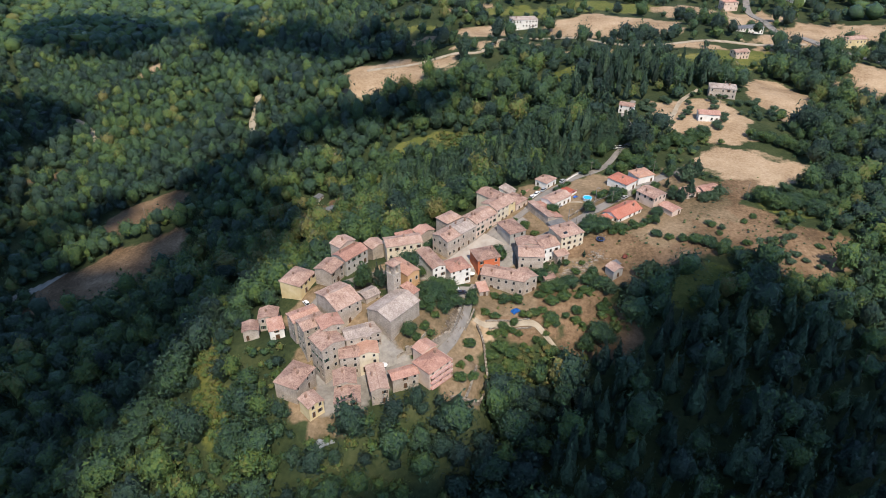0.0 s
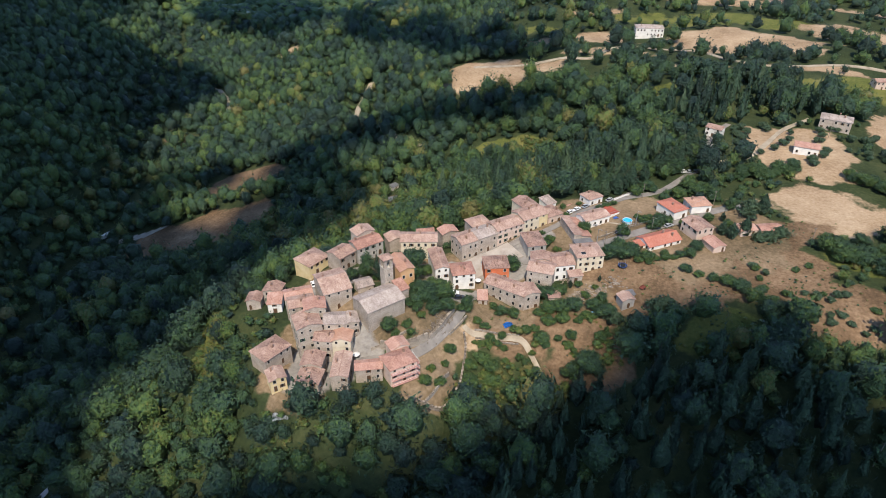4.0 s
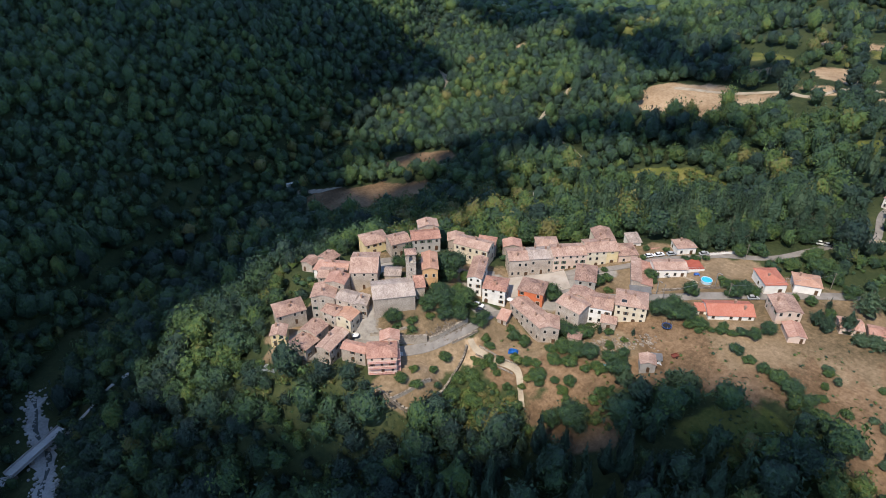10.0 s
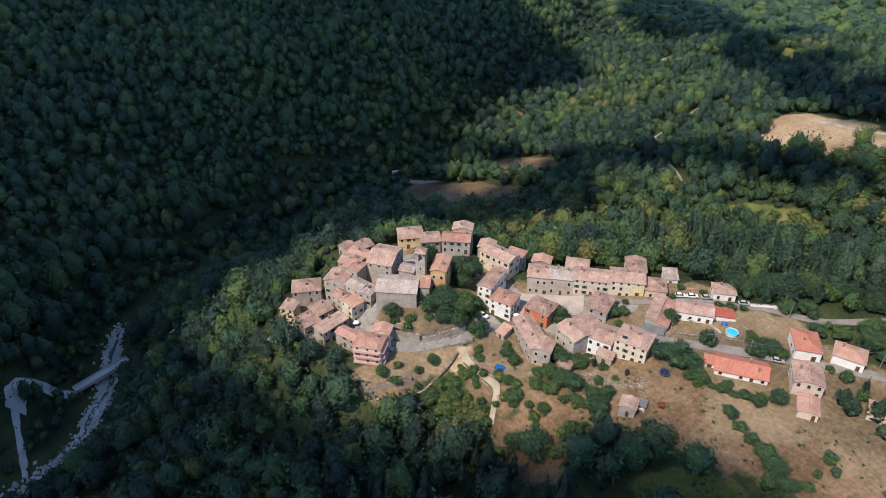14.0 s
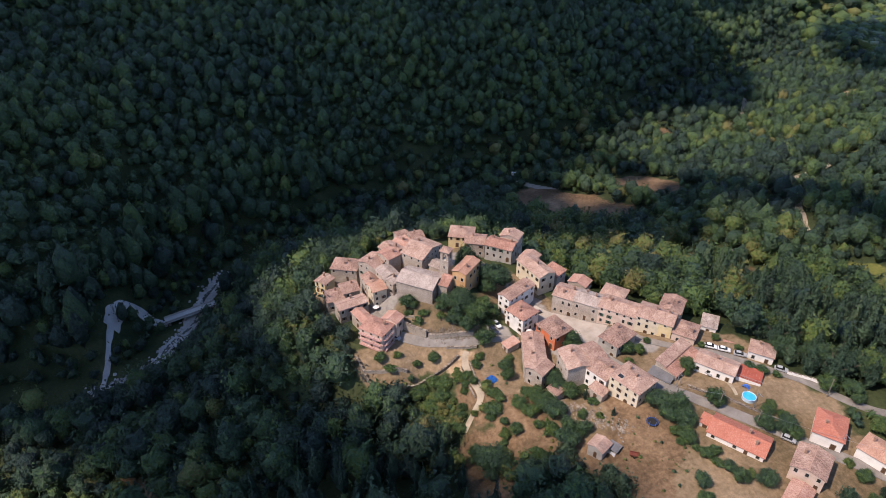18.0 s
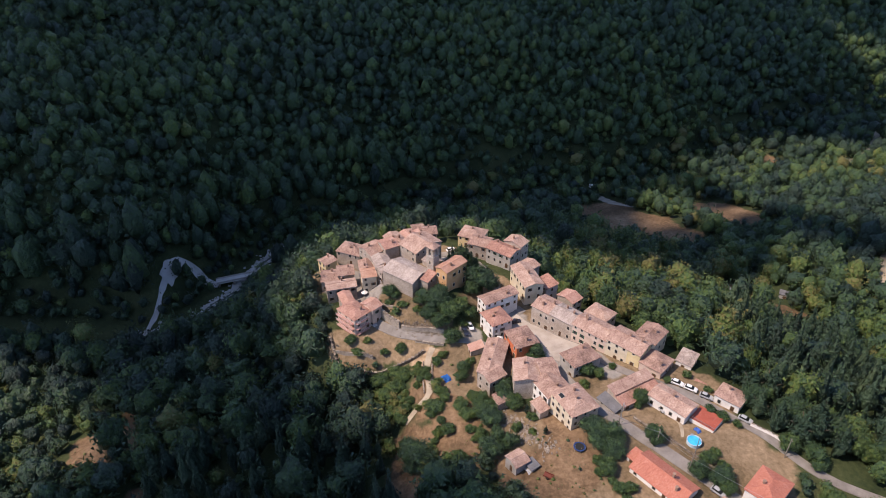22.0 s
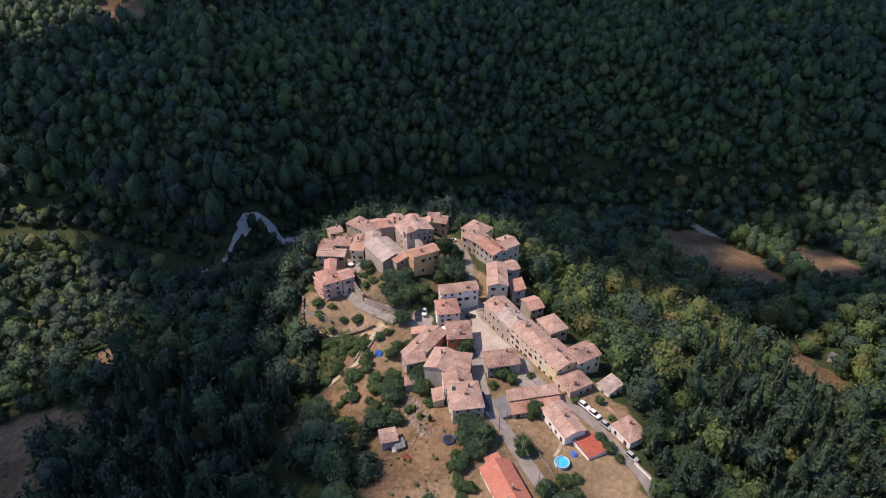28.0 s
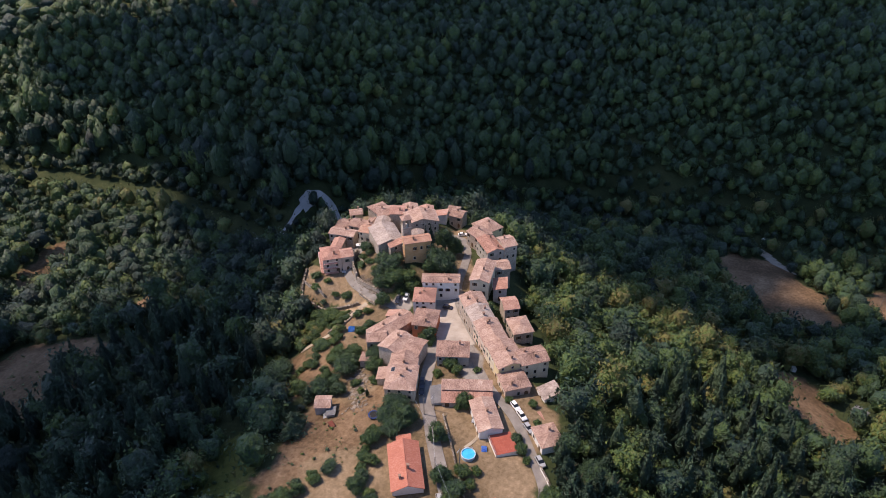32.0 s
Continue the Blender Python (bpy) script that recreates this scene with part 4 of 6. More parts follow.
def balconies():
    """Three storeys of balconies on the two street sides of the red-roofed house."""
    rail = mat("white_painted_rail", shades((0.62, 0.58, 0.55)), 1.0, 5.0, 0.6, 0.1, 0.01)
    slab = mat("pink_balcony_slab", shades((0.45, 0.24, 0.2)), 0.8, 4.0, 0.85, 0.2, 0.02)
    for lev in range(3):
        z = 0.6 + lev * 2.35
        for m, run in ((pose(0, 0, z), 9.6), (pose(9.6, 0, z, 0, 0, 90), 6.0)):
            bm = bmesh.new()
            box(bm, 0.2, -1.15, 0, run - 0.2, 0, 0.16)
            b = part("balcony", bm, slab, balcony_house, "pinkish concrete balcony", m=m)
            bm = bmesh.new()
            box(bm, 0.2, -1.15, 0.98, run - 0.2, -1.09, 1.04)
            for i in range(int(run / 0.35)):
                box(bm, 0.25 + i * 0.35, -1.13, 0.16, 0.29 + i * 0.35, -1.1, 0.98)
            part("railing", bm, rail, b)


balconies()



# ---- lanes, square and river ----
LANES = []
ASPHALT = mat("worn_grey_asphalt", [(0.1, (0.13, 0.118, 0.105)), (0.5, (0.215, 0.195, 0.175)), (0.9, (0.30, 0.275, 0.25))], 0.3, 5.0, 0.9, 0.2, 0.02)
PAVING = mat("pale_stone_paving", [(0.1, (0.25, 0.215, 0.18)), (0.5, (0.37, 0.325, 0.28)), (0.9, (0.46, 0.41, 0.36))], 0.25, 4.0, 0.85, 0.2, 0.02)
TRACK = mat("dusty_dirt_track", [(0.1, (0.22, 0.175, 0.125)), (0.5, (0.36, 0.30, 0.22)), (0.9, (0.46, 0.40, 0.31))], 0.2, 3.0, 0.95, 0.3, 0.05)
GRAVEL = mat("pale_river_gravel", [(0.1, (0.16, 0.155, 0.14)), (0.45, (0.34, 0.33, 0.31)), (0.9, (0.52, 0.50, 0.47))], 0.12, 0.9, 0.95, 0.5, 0.2)
WHITE_GRAVEL = mat("white_limestone_gravel", [(0.1, (0.30, 0.29, 0.27)), (0.5, (0.44, 0.425, 0.40)), (0.9, (0.55, 0.53, 0.505))], 0.12, 1.2, 0.95, 0.3, 0.08)
WATER = mat("shallow_river_water", [(0.2, (0.03, 0.04, 0.035)), (0.8, (0.06, 0.07, 0.06))], 0.1, 1.0, 0.35, 0.3, 0.1, spec=0.3)
MASONRY = mat("rough_retaining_masonry", [(0.12, (0.10, 0.08, 0.06)), (0.45, (0.23, 0.19, 0.15)), (0.7, (0.34, 0.29, 0.235)), (0.92, (0.39, 0.34, 0.28))], 0.5, 2.6, 0.95, 1.0, 0.2, 0.6, wide=0.9, grain=1.4)


def glide(points, step):
    """Evenly spaced places along a smooth line through the points."""
    p = [np.array(q, float) for q in points]
    p = [2 * p[0] - p[1]] + p + [2 * p[-1] - p[-2]]
    out = []
    for i in range(1, len(p) - 2):
        n = max(2, int(np.linalg.norm(p[i + 1] - p[i]) / step))
        for k in range(n):
            t = k / n
            out.append(0.5 * (2 * p[i] + (p[i + 1] - p[i - 1]) * t + (2 * p[i - 1] - 5 * p[i] + 4 * p[i + 1] - p[i + 2]) * t * t + (3 * p[i] - p[i - 1] - 3 * p[i + 1] + p[i + 2]) * t ** 3))
    return np.array(out + [p[-2]])


def lane(name, label, points, width, material, lift=0.16, category="road", wobble=0.0, step=1.6):
    c = glide(points, step)
    d = np.gradient(c, axis=0)
    d /= np.linalg.norm(d, axis=1)[:, None]
    nrm = np.stack([-d[:, 1], d[:, 0]], -1)
    w = width / 2 * (1 + wobble * np.sin(np.arange(len(c)) * 0.7) + wobble * 0.6 * np.sin(np.arange(len(c)) * 1.9 + 1))
    cols = []
    for s in (-1, -0.5, 0, 0.5, 1):
        q = c + nrm * (w * s)[:, None]
        cols.append(np.column_stack([q, height(q[:, 0], q[:, 1]) + lift]))
    low = [cols[0] - (0, 0, 0.6), cols[-1] - (0, 0, 0.6)]
    cols = [low[0]] + cols + [low[1]]
    v = np.stack(cols, 1)
    k = v.shape[1]
    faces = [[i * k + j, i * k + j + 1, (i + 1) * k + j + 1, (i + 1) * k + j] for i in range(len(c) - 1) for j in range(k - 1)]
    me = mesh_of(name, v.reshape(-1, 3).tolist(), [f[::-1] for f in faces], material, False)
    ob = part(name, me, None)
    tagged(ob, label, category, kind="structure")
    for q in c[:: max(1, int(width / 3))]:
        LANES.append((q[0], q[1], width / 2))
    return ob


def low_wall(label, points, high, thick, below=1.5, material=None, name="retaining_wall"):
    """A masonry wall along a line, its top following the ground, with uneven coping stones."""
    c = glide(points, 1.2)
    d = np.gradient(c, axis=0)
    d /= np.linalg.norm(d, axis=1)[:, None]
    nrm = np.stack([-d[:, 1], d[:, 0]], -1) * thick / 2
    g = height(c[:, 0], c[:, 1])
    top = g + high + 0.05 * np.sin(np.arange(len(c)) * 1.7)
    v, f = [], []
    for p, n, a, b in zip(c, nrm, g - below, top):
        v += [(*(p - n), a), (*(p - n), b), (*(p + n), b), (*(p + n), a)]
    for i in range(len(c) - 1):
        for j in range(3):
            f.append([i * 4 + j, i * 4 + j + 1, i * 4 + j + 5, i * 4 + j + 4])
    f += [[0, 3, 2, 1], [len(v) - 4, len(v) - 3, len(v) - 2, len(v) - 1]]
    w = part(name, mesh_of(name, v, f, material or MASONRY), None)
    tagged(w, label, "wall")
    stone = once(("coping", round(thick, 2)), lambda: bm_mesh("coping_stone", lambda bm: box(bm, -0.55, -thick / 2 - 0.06, -0.04, 0.55, thick / 2 + 0.06, 0.12), material or MASONRY))
    for i in range(len(c) - 1):
        m = (c[i] + c[i + 1]) / 2
        part("coping_stone", stone, None, w, m=pose(m[0], m[1], (top[i] + top[i + 1]) / 2 + 0.05, 0, 0, math.degrees(math.atan2(d[i, 1], d[i, 0]))))
    return w


lane("piazza", "pale stone-paved village square before the long row", [(0.5, 215.5), (6.5, 220.5), (14, 228), (21, 235)], 11.5, PAVING, 0.3, "square")
lane("road", "narrow grey street past the long row to the plateau", [(14, 232.5), (24, 242.5), (32.6, 250.4), (38, 257.5), (44, 266.5), (53.4, 275.6), (61.6, 282.4), (77, 293), (90, 314), (103, 331), (101, 357), (112, 380)], 3.0, ASPHALT, 0.22)
lane("road", "grey street between the barn and the corner house", [(16.5, 224), (23, 227.3), (31.6, 230), (42, 234.4), (49, 238.4), (57, 245), (63, 249.5), (70, 255.5), (76, 261), (83, 266.5), (98, 279.5), (114, 291)], 4.0, ASPHALT, 0.26)
lane("road", "curving ramp road climbing round the knoll", [(12, 208), (9.6, 201), (8.8, 194), (7.0, 187), (4.6, 181), (2.4, 176.6), (-1.2, 171.4), (-5, 167.6), (-11, 165), (-19, 161.8)], 2.9, ASPHALT, 0.26)
lane("road", "narrow lane behind the knoll", [(-4, 222.5), (-12, 216.5), (-24, 212.6), (-35, 208.6), (-43, 202.5), (-49, 196), (-54, 189)], 3.2, ASPHALT, 0.22)
lane("track", "dirt path down through the dry terraces", [(11, 189), (15, 187.4), (23.9, 187.1), (31.8, 187.7), (36.8, 183.1), (39.8, 179.7)], 2.0, TRACK, 0.14, "path", 0.12)
lane("track", "pale path across the garden to the round pool", [(51.4, 258.8), (55.6, 259.9), (59.6, 259.2), (61, 258.6)], 0.9, TRACK, 0.12, "path", 0.1)
lane("track", "pale white road along the far fields", [(-60, 512), (2, 524), (28, 520), (56, 556), (78, 551), (106, 534), (130, 505), (164, 508), (207, 515), (272, 506)], 4.0, TRACK, 0.5, "road", 0.1, 4)
lane("road", "far country road over the plateau", [(300, 760), (295, 692), (284, 644), (281, 584), (276, 520), (310, 470), (380, 430)], 6.0, ASPHALT, 0.5, "road", 0.0, 5)
lane("track", "dirt track in the valley woods", [(-118, 446), (-104, 433), (-90, 423), (-72, 412)], 4.0, TRACK, 0.4, "path", 0.2, 3)
lane("track", "dirt road bending through the far valley", [(-370, 592), (-350, 586), (-327, 569), (-306, 545), (-301, 528)], 6.5, TRACK, 0.5, "path", 0.2, 3)
lane("track", "forest track on the far slope", [(-150, 522), (-148, 490), (-142, 460)], 5.0, TRACK, 0.5, "path", 0.2, 3)
lane("track", "dirt lane to the farmhouse on the plateau", [(103, 331), (118, 340), (128, 356), (140, 380), (155, 396)], 2.6, TRACK, 0.3, "path", 0.1, 3)
lane("river_bed", "pale gravel river bed strewn with boulders", [(-84, 52), (-90, 60), (-108, 71), (-120, 77), (-132, 80), (-150, 85), (-163, 88), (-174, 93)], 7, GRAVEL, 0.4, "river", 0.35, 2.5)
lane("river", "thin dark stream in the gravel bed", [(-84, 53), (-90, 62), (-107, 69), (-121, 78), (-131, 82), (-150, 84), (-163, 89), (-174, 92)], 1.8, WATER, 0.62, "water", 0.3, 2.5)
lane("gravel_road", "white gravel road along the river woods", [(-66, 38), (-75, 41), (-100, 42), (-116, 44)], 2.4, WHITE_GRAVEL, 0.5, "road", 0.2, 2.5)
lane("gravel_road", "widened white gravel road before the bridge", [(-114, 44), (-126, 47), (-131, 53), (-129, 60), (-128, 67)], 5.0, WHITE_GRAVEL, 0.56, "road", 0.2, 2.0)
lane("gravel_road", "white gravel road climbing from the bridge", [(-137, 92), (-139, 100), (-136, 112), (-128, 122)], 1.8, WHITE_GRAVEL, 0.4, "road", 0.15, 2.5)


low_wall("curved stone retaining wall round a garden terrace", [(2, 152), (11.5, 156.5), (14.6, 165.5), (14.4, 175), (13.6, 181.5), (11.8, 186)], 1.3, 0.6, 2.5)
low_wall("low parapet along the outer side of the ramp road", [(11, 193), (9.4, 188), (7.4, 183)], 0.8, 0.4)
low_wall("tall rough retaining wall under the knoll", [(1.2, 177.4), (-2.6, 173.2), (-7, 169.6), (-12.6, 168)], 3.2, 0.7, 2.5)
low_wall("stone garden wall beside the street", [(53, 247), (60, 253), (68, 259.6), (76, 266.5)], 0.8, 0.3)
low_wall("low rubble edging beside the garden path", [(15, 188.9), (24, 188.6), (31, 189.2)], 0.4, 0.35)
low_wall("low rubble edging on the lower side of the path", [(16, 185.8), (24, 185.6), (31.4, 186)], 0.35, 0.35)
low_wall("stone wall along the north road", [(57, 279.8), (61, 283.8), (66, 288)], 1.2, 0.35, 1.5, WALL["white"])
low_wall("grey retaining wall across the garden terrace", [(6.6, 153.6), (9.3, 161.1), (11.1, 168)], 1.2, 0.45)
low_wall("sloping stone retaining wall above the ramp road", [(1.6, 178), (3.6, 182.4), (5.2, 188), (6.4, 193)], 1.8, 0.7, 2.0)
low_wall("stone wall round the small churchyard", [(-15.5, 166.5), (-10.5, 170), (-6, 176)], 0.8, 0.35)


# ---- woods ----
LEAF = {}


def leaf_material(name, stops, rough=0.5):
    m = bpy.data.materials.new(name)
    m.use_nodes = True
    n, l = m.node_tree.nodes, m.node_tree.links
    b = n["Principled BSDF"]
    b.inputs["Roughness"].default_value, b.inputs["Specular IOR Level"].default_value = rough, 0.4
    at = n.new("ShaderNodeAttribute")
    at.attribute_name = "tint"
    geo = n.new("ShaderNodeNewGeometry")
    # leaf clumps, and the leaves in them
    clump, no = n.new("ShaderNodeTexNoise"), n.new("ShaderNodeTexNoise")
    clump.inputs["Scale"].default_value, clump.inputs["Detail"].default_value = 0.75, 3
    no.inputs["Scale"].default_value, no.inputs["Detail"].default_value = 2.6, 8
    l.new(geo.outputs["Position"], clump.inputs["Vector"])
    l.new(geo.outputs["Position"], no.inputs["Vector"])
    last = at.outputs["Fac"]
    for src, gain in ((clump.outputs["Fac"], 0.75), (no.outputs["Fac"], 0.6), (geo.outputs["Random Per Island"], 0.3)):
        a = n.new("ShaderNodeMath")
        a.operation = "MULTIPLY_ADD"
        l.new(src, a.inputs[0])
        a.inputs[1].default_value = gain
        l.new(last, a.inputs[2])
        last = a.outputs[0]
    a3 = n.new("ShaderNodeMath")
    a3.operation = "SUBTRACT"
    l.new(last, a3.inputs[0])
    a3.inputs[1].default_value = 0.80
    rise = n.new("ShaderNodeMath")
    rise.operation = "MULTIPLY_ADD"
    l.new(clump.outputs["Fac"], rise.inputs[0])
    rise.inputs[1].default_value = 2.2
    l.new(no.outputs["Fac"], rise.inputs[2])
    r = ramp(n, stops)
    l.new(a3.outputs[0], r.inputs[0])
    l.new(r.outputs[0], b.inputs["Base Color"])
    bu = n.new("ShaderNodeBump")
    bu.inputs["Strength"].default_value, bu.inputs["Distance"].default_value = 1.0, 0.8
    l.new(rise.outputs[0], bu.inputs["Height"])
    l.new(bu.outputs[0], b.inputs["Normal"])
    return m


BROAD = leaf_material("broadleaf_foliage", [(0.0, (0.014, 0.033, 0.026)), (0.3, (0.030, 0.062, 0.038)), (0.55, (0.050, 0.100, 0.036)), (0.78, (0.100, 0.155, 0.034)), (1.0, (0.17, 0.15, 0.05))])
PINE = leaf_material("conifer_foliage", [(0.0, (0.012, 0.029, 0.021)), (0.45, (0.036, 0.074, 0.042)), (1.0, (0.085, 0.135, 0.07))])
BARK = mat("grey_brown_bark", shades((0.11, 0.085, 0.06)), 1.0, 6.0, 0.95, 0.6, 0.05)


def crown(seed, detail, leaves, cone=0.0, core=1.0, small=0.06, large=0.15):
    """A crown one wide and one high: an uneven core with sprays of leaves standing off it. Returns points and triangles."""
    rs = random.Random(seed)
    bm = bmesh.new()
    bmesh.ops.create_icosphere(bm, subdivisions=detail, radius=0.5)
    off = Vector((rs.uniform(0, 90), rs.uniform(0, 90), rs.uniform(0, 90)))
    v, t = [], []

    def push(p):
        q = p * (1 + 0.7 * noise.noise(p * 3.6 + off) + 0.4 * noise.noise(p * 8 + off))
        z = q.z + 0.5
        if cone:
            w = (1.15 - z) * (1 + 0.25 * math.sin(z * 26 + seed))
            return Vector((q.x * w, q.y * w, z))
        return Vector((q.x, q.y, z))

    for p in bm.verts:
        v.append(push(p.co * core))
    t += [[a.index for a in f.verts] for f in bm.faces]
    bm.free()
    for _ in range(leaves):
        a, h = rs.uniform(0, 6.283), rs.uniform(-0.35, 0.98)
        p = Vector((math.cos(a) * math.sqrt(max(0, 1 - h * h)), math.sin(a) * math.sqrt(max(0, 1 - h * h)), h)) * 0.5 * rs.uniform(core * 0.97, 1.2)
        c = push(p)
        s = rs.uniform(small, large)
        # a spray lies roughly along the crown's skin, tilted a little
        out = p.normalized()
        t1 = out.orthogonal().normalized()
        t2, b = out.cross(t1), rs.uniform(0, 6.283)
        e1 = (t1 * math.cos(b) + t2 * math.sin(b) + out * rs.gauss(0, 0.55)) * s
        e2 = (t2 * math.cos(b) - t1 * math.sin(b) + out * rs.gauss(0, 0.55)) * s
        base = len(v)
        v += [c - e1 * 0.6, c + e1 - e2 * 0.4, c + e2]
        t.append([base, base + 1, base + 2])
    return np.array([tuple(p) for p in v]), np.array(t)


TREE_MESH = {}


def tree_parts(kind):
    """The meshes of one kind of tree, one metre high: trunk with limbs, and crown."""
    if kind in TREE_MESH:
        return TREE_MESH[kind]
    seed = sum(ord(c) for c in kind)
    rs = random.Random(seed)
    conic = kind.startswith(("fir", "cypress"))
    bm = bmesh.new()

    def limb(a, b, r0, r1):
        d = (b - a).normalized()
        u = d.orthogonal().normalized()
        w = d.cross(u)
        rings = []
        for p, r in ((a, r0), (b, r1)):
            rings.append([bm.verts.new(p + (u * math.cos(k * 1.0472) + w * math.sin(k * 1.0472)) * r) for k in range(6)])
        for k in range(6):
            bm.faces.new([rings[0][k], rings[0][(k + 1) % 6], rings[1][(k + 1) % 6], rings[1][k]])

    limb(Vector((0, 0, -0.08)), Vector((0, 0, 0.34)), 0.035, 0.025)
    limb(Vector((0, 0, 0.34)), Vector((0.02, 0.01, 0.85 if conic else 0.6)), 0.025, 0.008)
    for k in range(6):
        a = k * 1.05 + rs.uniform(-0.3, 0.3)
        z = rs.uniform(0.2, 0.4)
        limb(Vector((0, 0, z)), Vector((math.cos(a) * 0.24, math.sin(a) * 0.24, z + rs.uniform(0.12, 0.28))), 0.014, 0.005)
    trunk = bpy.data.meshes.new("trunk")
    bm.to_mesh(trunk)
    bm.free()
    trunk.materials.append(BARK)
    vs, ts = [], []
    base = 0
    if conic:
        sv, st = crown(seed, 3, 1800, cone=1, core=0.85, small=0.03, large=0.08)
        wide = 0.5 if kind.startswith("fir") else 0.26
        sv = sv * (wide, wide, 0.93) + (0, 0, 0.07)
        vs, ts = [sv], [st]
    else:
        # a crown of several clumps, with gaps between them
        n = 11 if not kind.startswith("bush") else 9
        for k in range(n):
            a = k * 2.4 + rs.uniform(-0.4, 0.4)
            bushy = kind.startswith("bush")
            r = 0.0 if k == 0 else rs.uniform(0.16, 0.46) if bushy else rs.uniform(0.18, 0.34)
            w = (rs.uniform(0.22, 0.5) if bushy else rs.uniform(0.3, 0.52)) if k else 0.5 if bushy else 0.58
            sv, st = crown(seed + k, 2, 600, core=0.78, small=0.035, large=0.085)
            z0 = rs.uniform(0.1, 0.5) if k else 0.36
            if kind.startswith("bush"):
                z0 *= 0.45
            sv = sv * (w, w, w * 0.92) + (math.cos(a) * r, math.sin(a) * r, z0)
            vs.append(sv)
            ts.append(st + base)
            base += len(sv)
    v, t = np.concatenate(vs), np.concatenate(ts)
    v[:, 2] *= 1.0 / v[:, 2].max()
    me = bpy.data.meshes.new("crown")
    me.from_pydata(v.tolist(), [], t.tolist())
    me.shade_smooth()
    tone = {"oak": 0.46, "oakb": 0.38, "oakc": 0.54, "lime": 0.62, "bush": 0.58, "bushb": 0.7, "fir": 0.35, "firblue": 0.75, "cypress": 0.2, "olive": 0.75}[kind]
    me.attributes.new("tint", "FLOAT", "POINT").data.foreach_set("value", np.full(len(v), tone, np.float32))
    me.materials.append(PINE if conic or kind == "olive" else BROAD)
    TREE_MESH[kind] = (trunk, me)
    return TREE_MESH[kind]


TREE_WORDS = {"oak": ("leafy green oak with a broad uneven crown", "tree"), "oakb": ("dark green broadleaf tree with a dense crown", "tree"), "oakc": ("broadleaf tree with a clumped green crown", "tree"), "lime": ("bright yellow-green leafy garden tree", "tree"),
              "bush": ("rounded green bush in the dry grass", "bush"), "bushb": ("pale green rounded garden shrub", "bush"), "fir": ("dark green conifer with a pointed top", "conifer"), "firblue": ("blue-green cedar with layered branches", "conifer"), "cypress": ("slim dark green pointed cypress", "cypress"), "olive": ("small grey-green rounded olive tree", "tree")}


def tree(kind, x, y, high, wide, turn=0.0, up=None):
    trunk, leaves = tree_parts(kind)
    label, category = TREE_WORDS[kind]
    t = new("bush" if kind.startswith("bush") else "tree")
    z = (ground_at(x, y) if up is None else up) - 0.1
    t.matrix_basis = pose(x, y, z, 0, 0, turn or (x * 37 + y * 53) % 360)
    tagged(t, label, category)
    w = wide / (0.5 if kind.startswith("fir") else 0.26 if kind == "cypress" else 0.95)
    for name, me in (("trunk", trunk), ("crown", leaves)):
        ob = part(name, me, None, t)
        ob.scale = (w * (0.82 + 0.36 * ((x * 7.3 + y * 3.1) % 1)), w * (0.82 + 0.36 * ((x * 2.9 + y * 8.7) % 1)), high)
    FOOT.append((x, y, wide * 0.4))
    return t


# big trees on the bank below the church
for k, x, y, h, w in (("oak", -5.5, 186, 6.5, 8), ("oakb", -2.5, 190.5, 7.5, 9), ("oakc", 0.8, 195, 7, 8), ("oak", 10.2, 196, 6.5, 6.4), ("oakb", -6.4, 191.5, 6, 6), ("lime", -2.6, 199, 4.5, 6), ("oak", -12, 174.2, 5.5, 6), ("bush", -9, 173.2, 2.4, 3.4), ("bushb", -3.4, 183.5, 2.4, 4), ("oakc", -1, 202, 4, 5),
                      ("bushb", 3.0, 199.5, 3, 4), ("oak", 3.4, 191.6, 5.5, 6.4), ("oakb", 0.4, 187.6, 5, 6)):
    tree(k, x, y, h, w)
tree("lime", -26, 266, 9, 9)
tree("lime", -15, 205.6, 3.4, 5)
for x, y, h, w in ((-24.0, 197.2, 13.5, 3.6), (-22.4, 195.8, 12, 3.2)):
    tree("cypress", x, y, h, w)
for k, x, y, h, w in (("oak", -29.6, 201, 12.5, 8), ("oakb", -18.5, 206.5, 10, 9), ("oakb", -14.2, 208.2, 14.5, 11), ("oakc", -31, 205, 6.5, 6), ("oak", -12, 203.5, 7, 7), ("lime", -9, 211, 5, 5), ("bush", -24, 197, 3, 3.5), ("oakb", -36, 202, 6, 5), ("bushb", -17, 203, 3, 4)):
    tree(k, x, y, h, w)
for k, x, y, h, w in (("bush", -6.5, 178, 2.2, 4), ("bush", 8.5, 172, 2.4, 3.6), ("bushb", 6, 166, 2.2, 3.4), ("oakc", 9, 178, 3, 4), ("bush", 9.6, 163, 2.2, 4), ("bushb", 16, 184, 1.6, 2.4), ("bush", 18.5, 190.5, 2.6, 4), ("oakc", 5.4, 160, 3, 4)):
    tree(k, x, y, h, w)
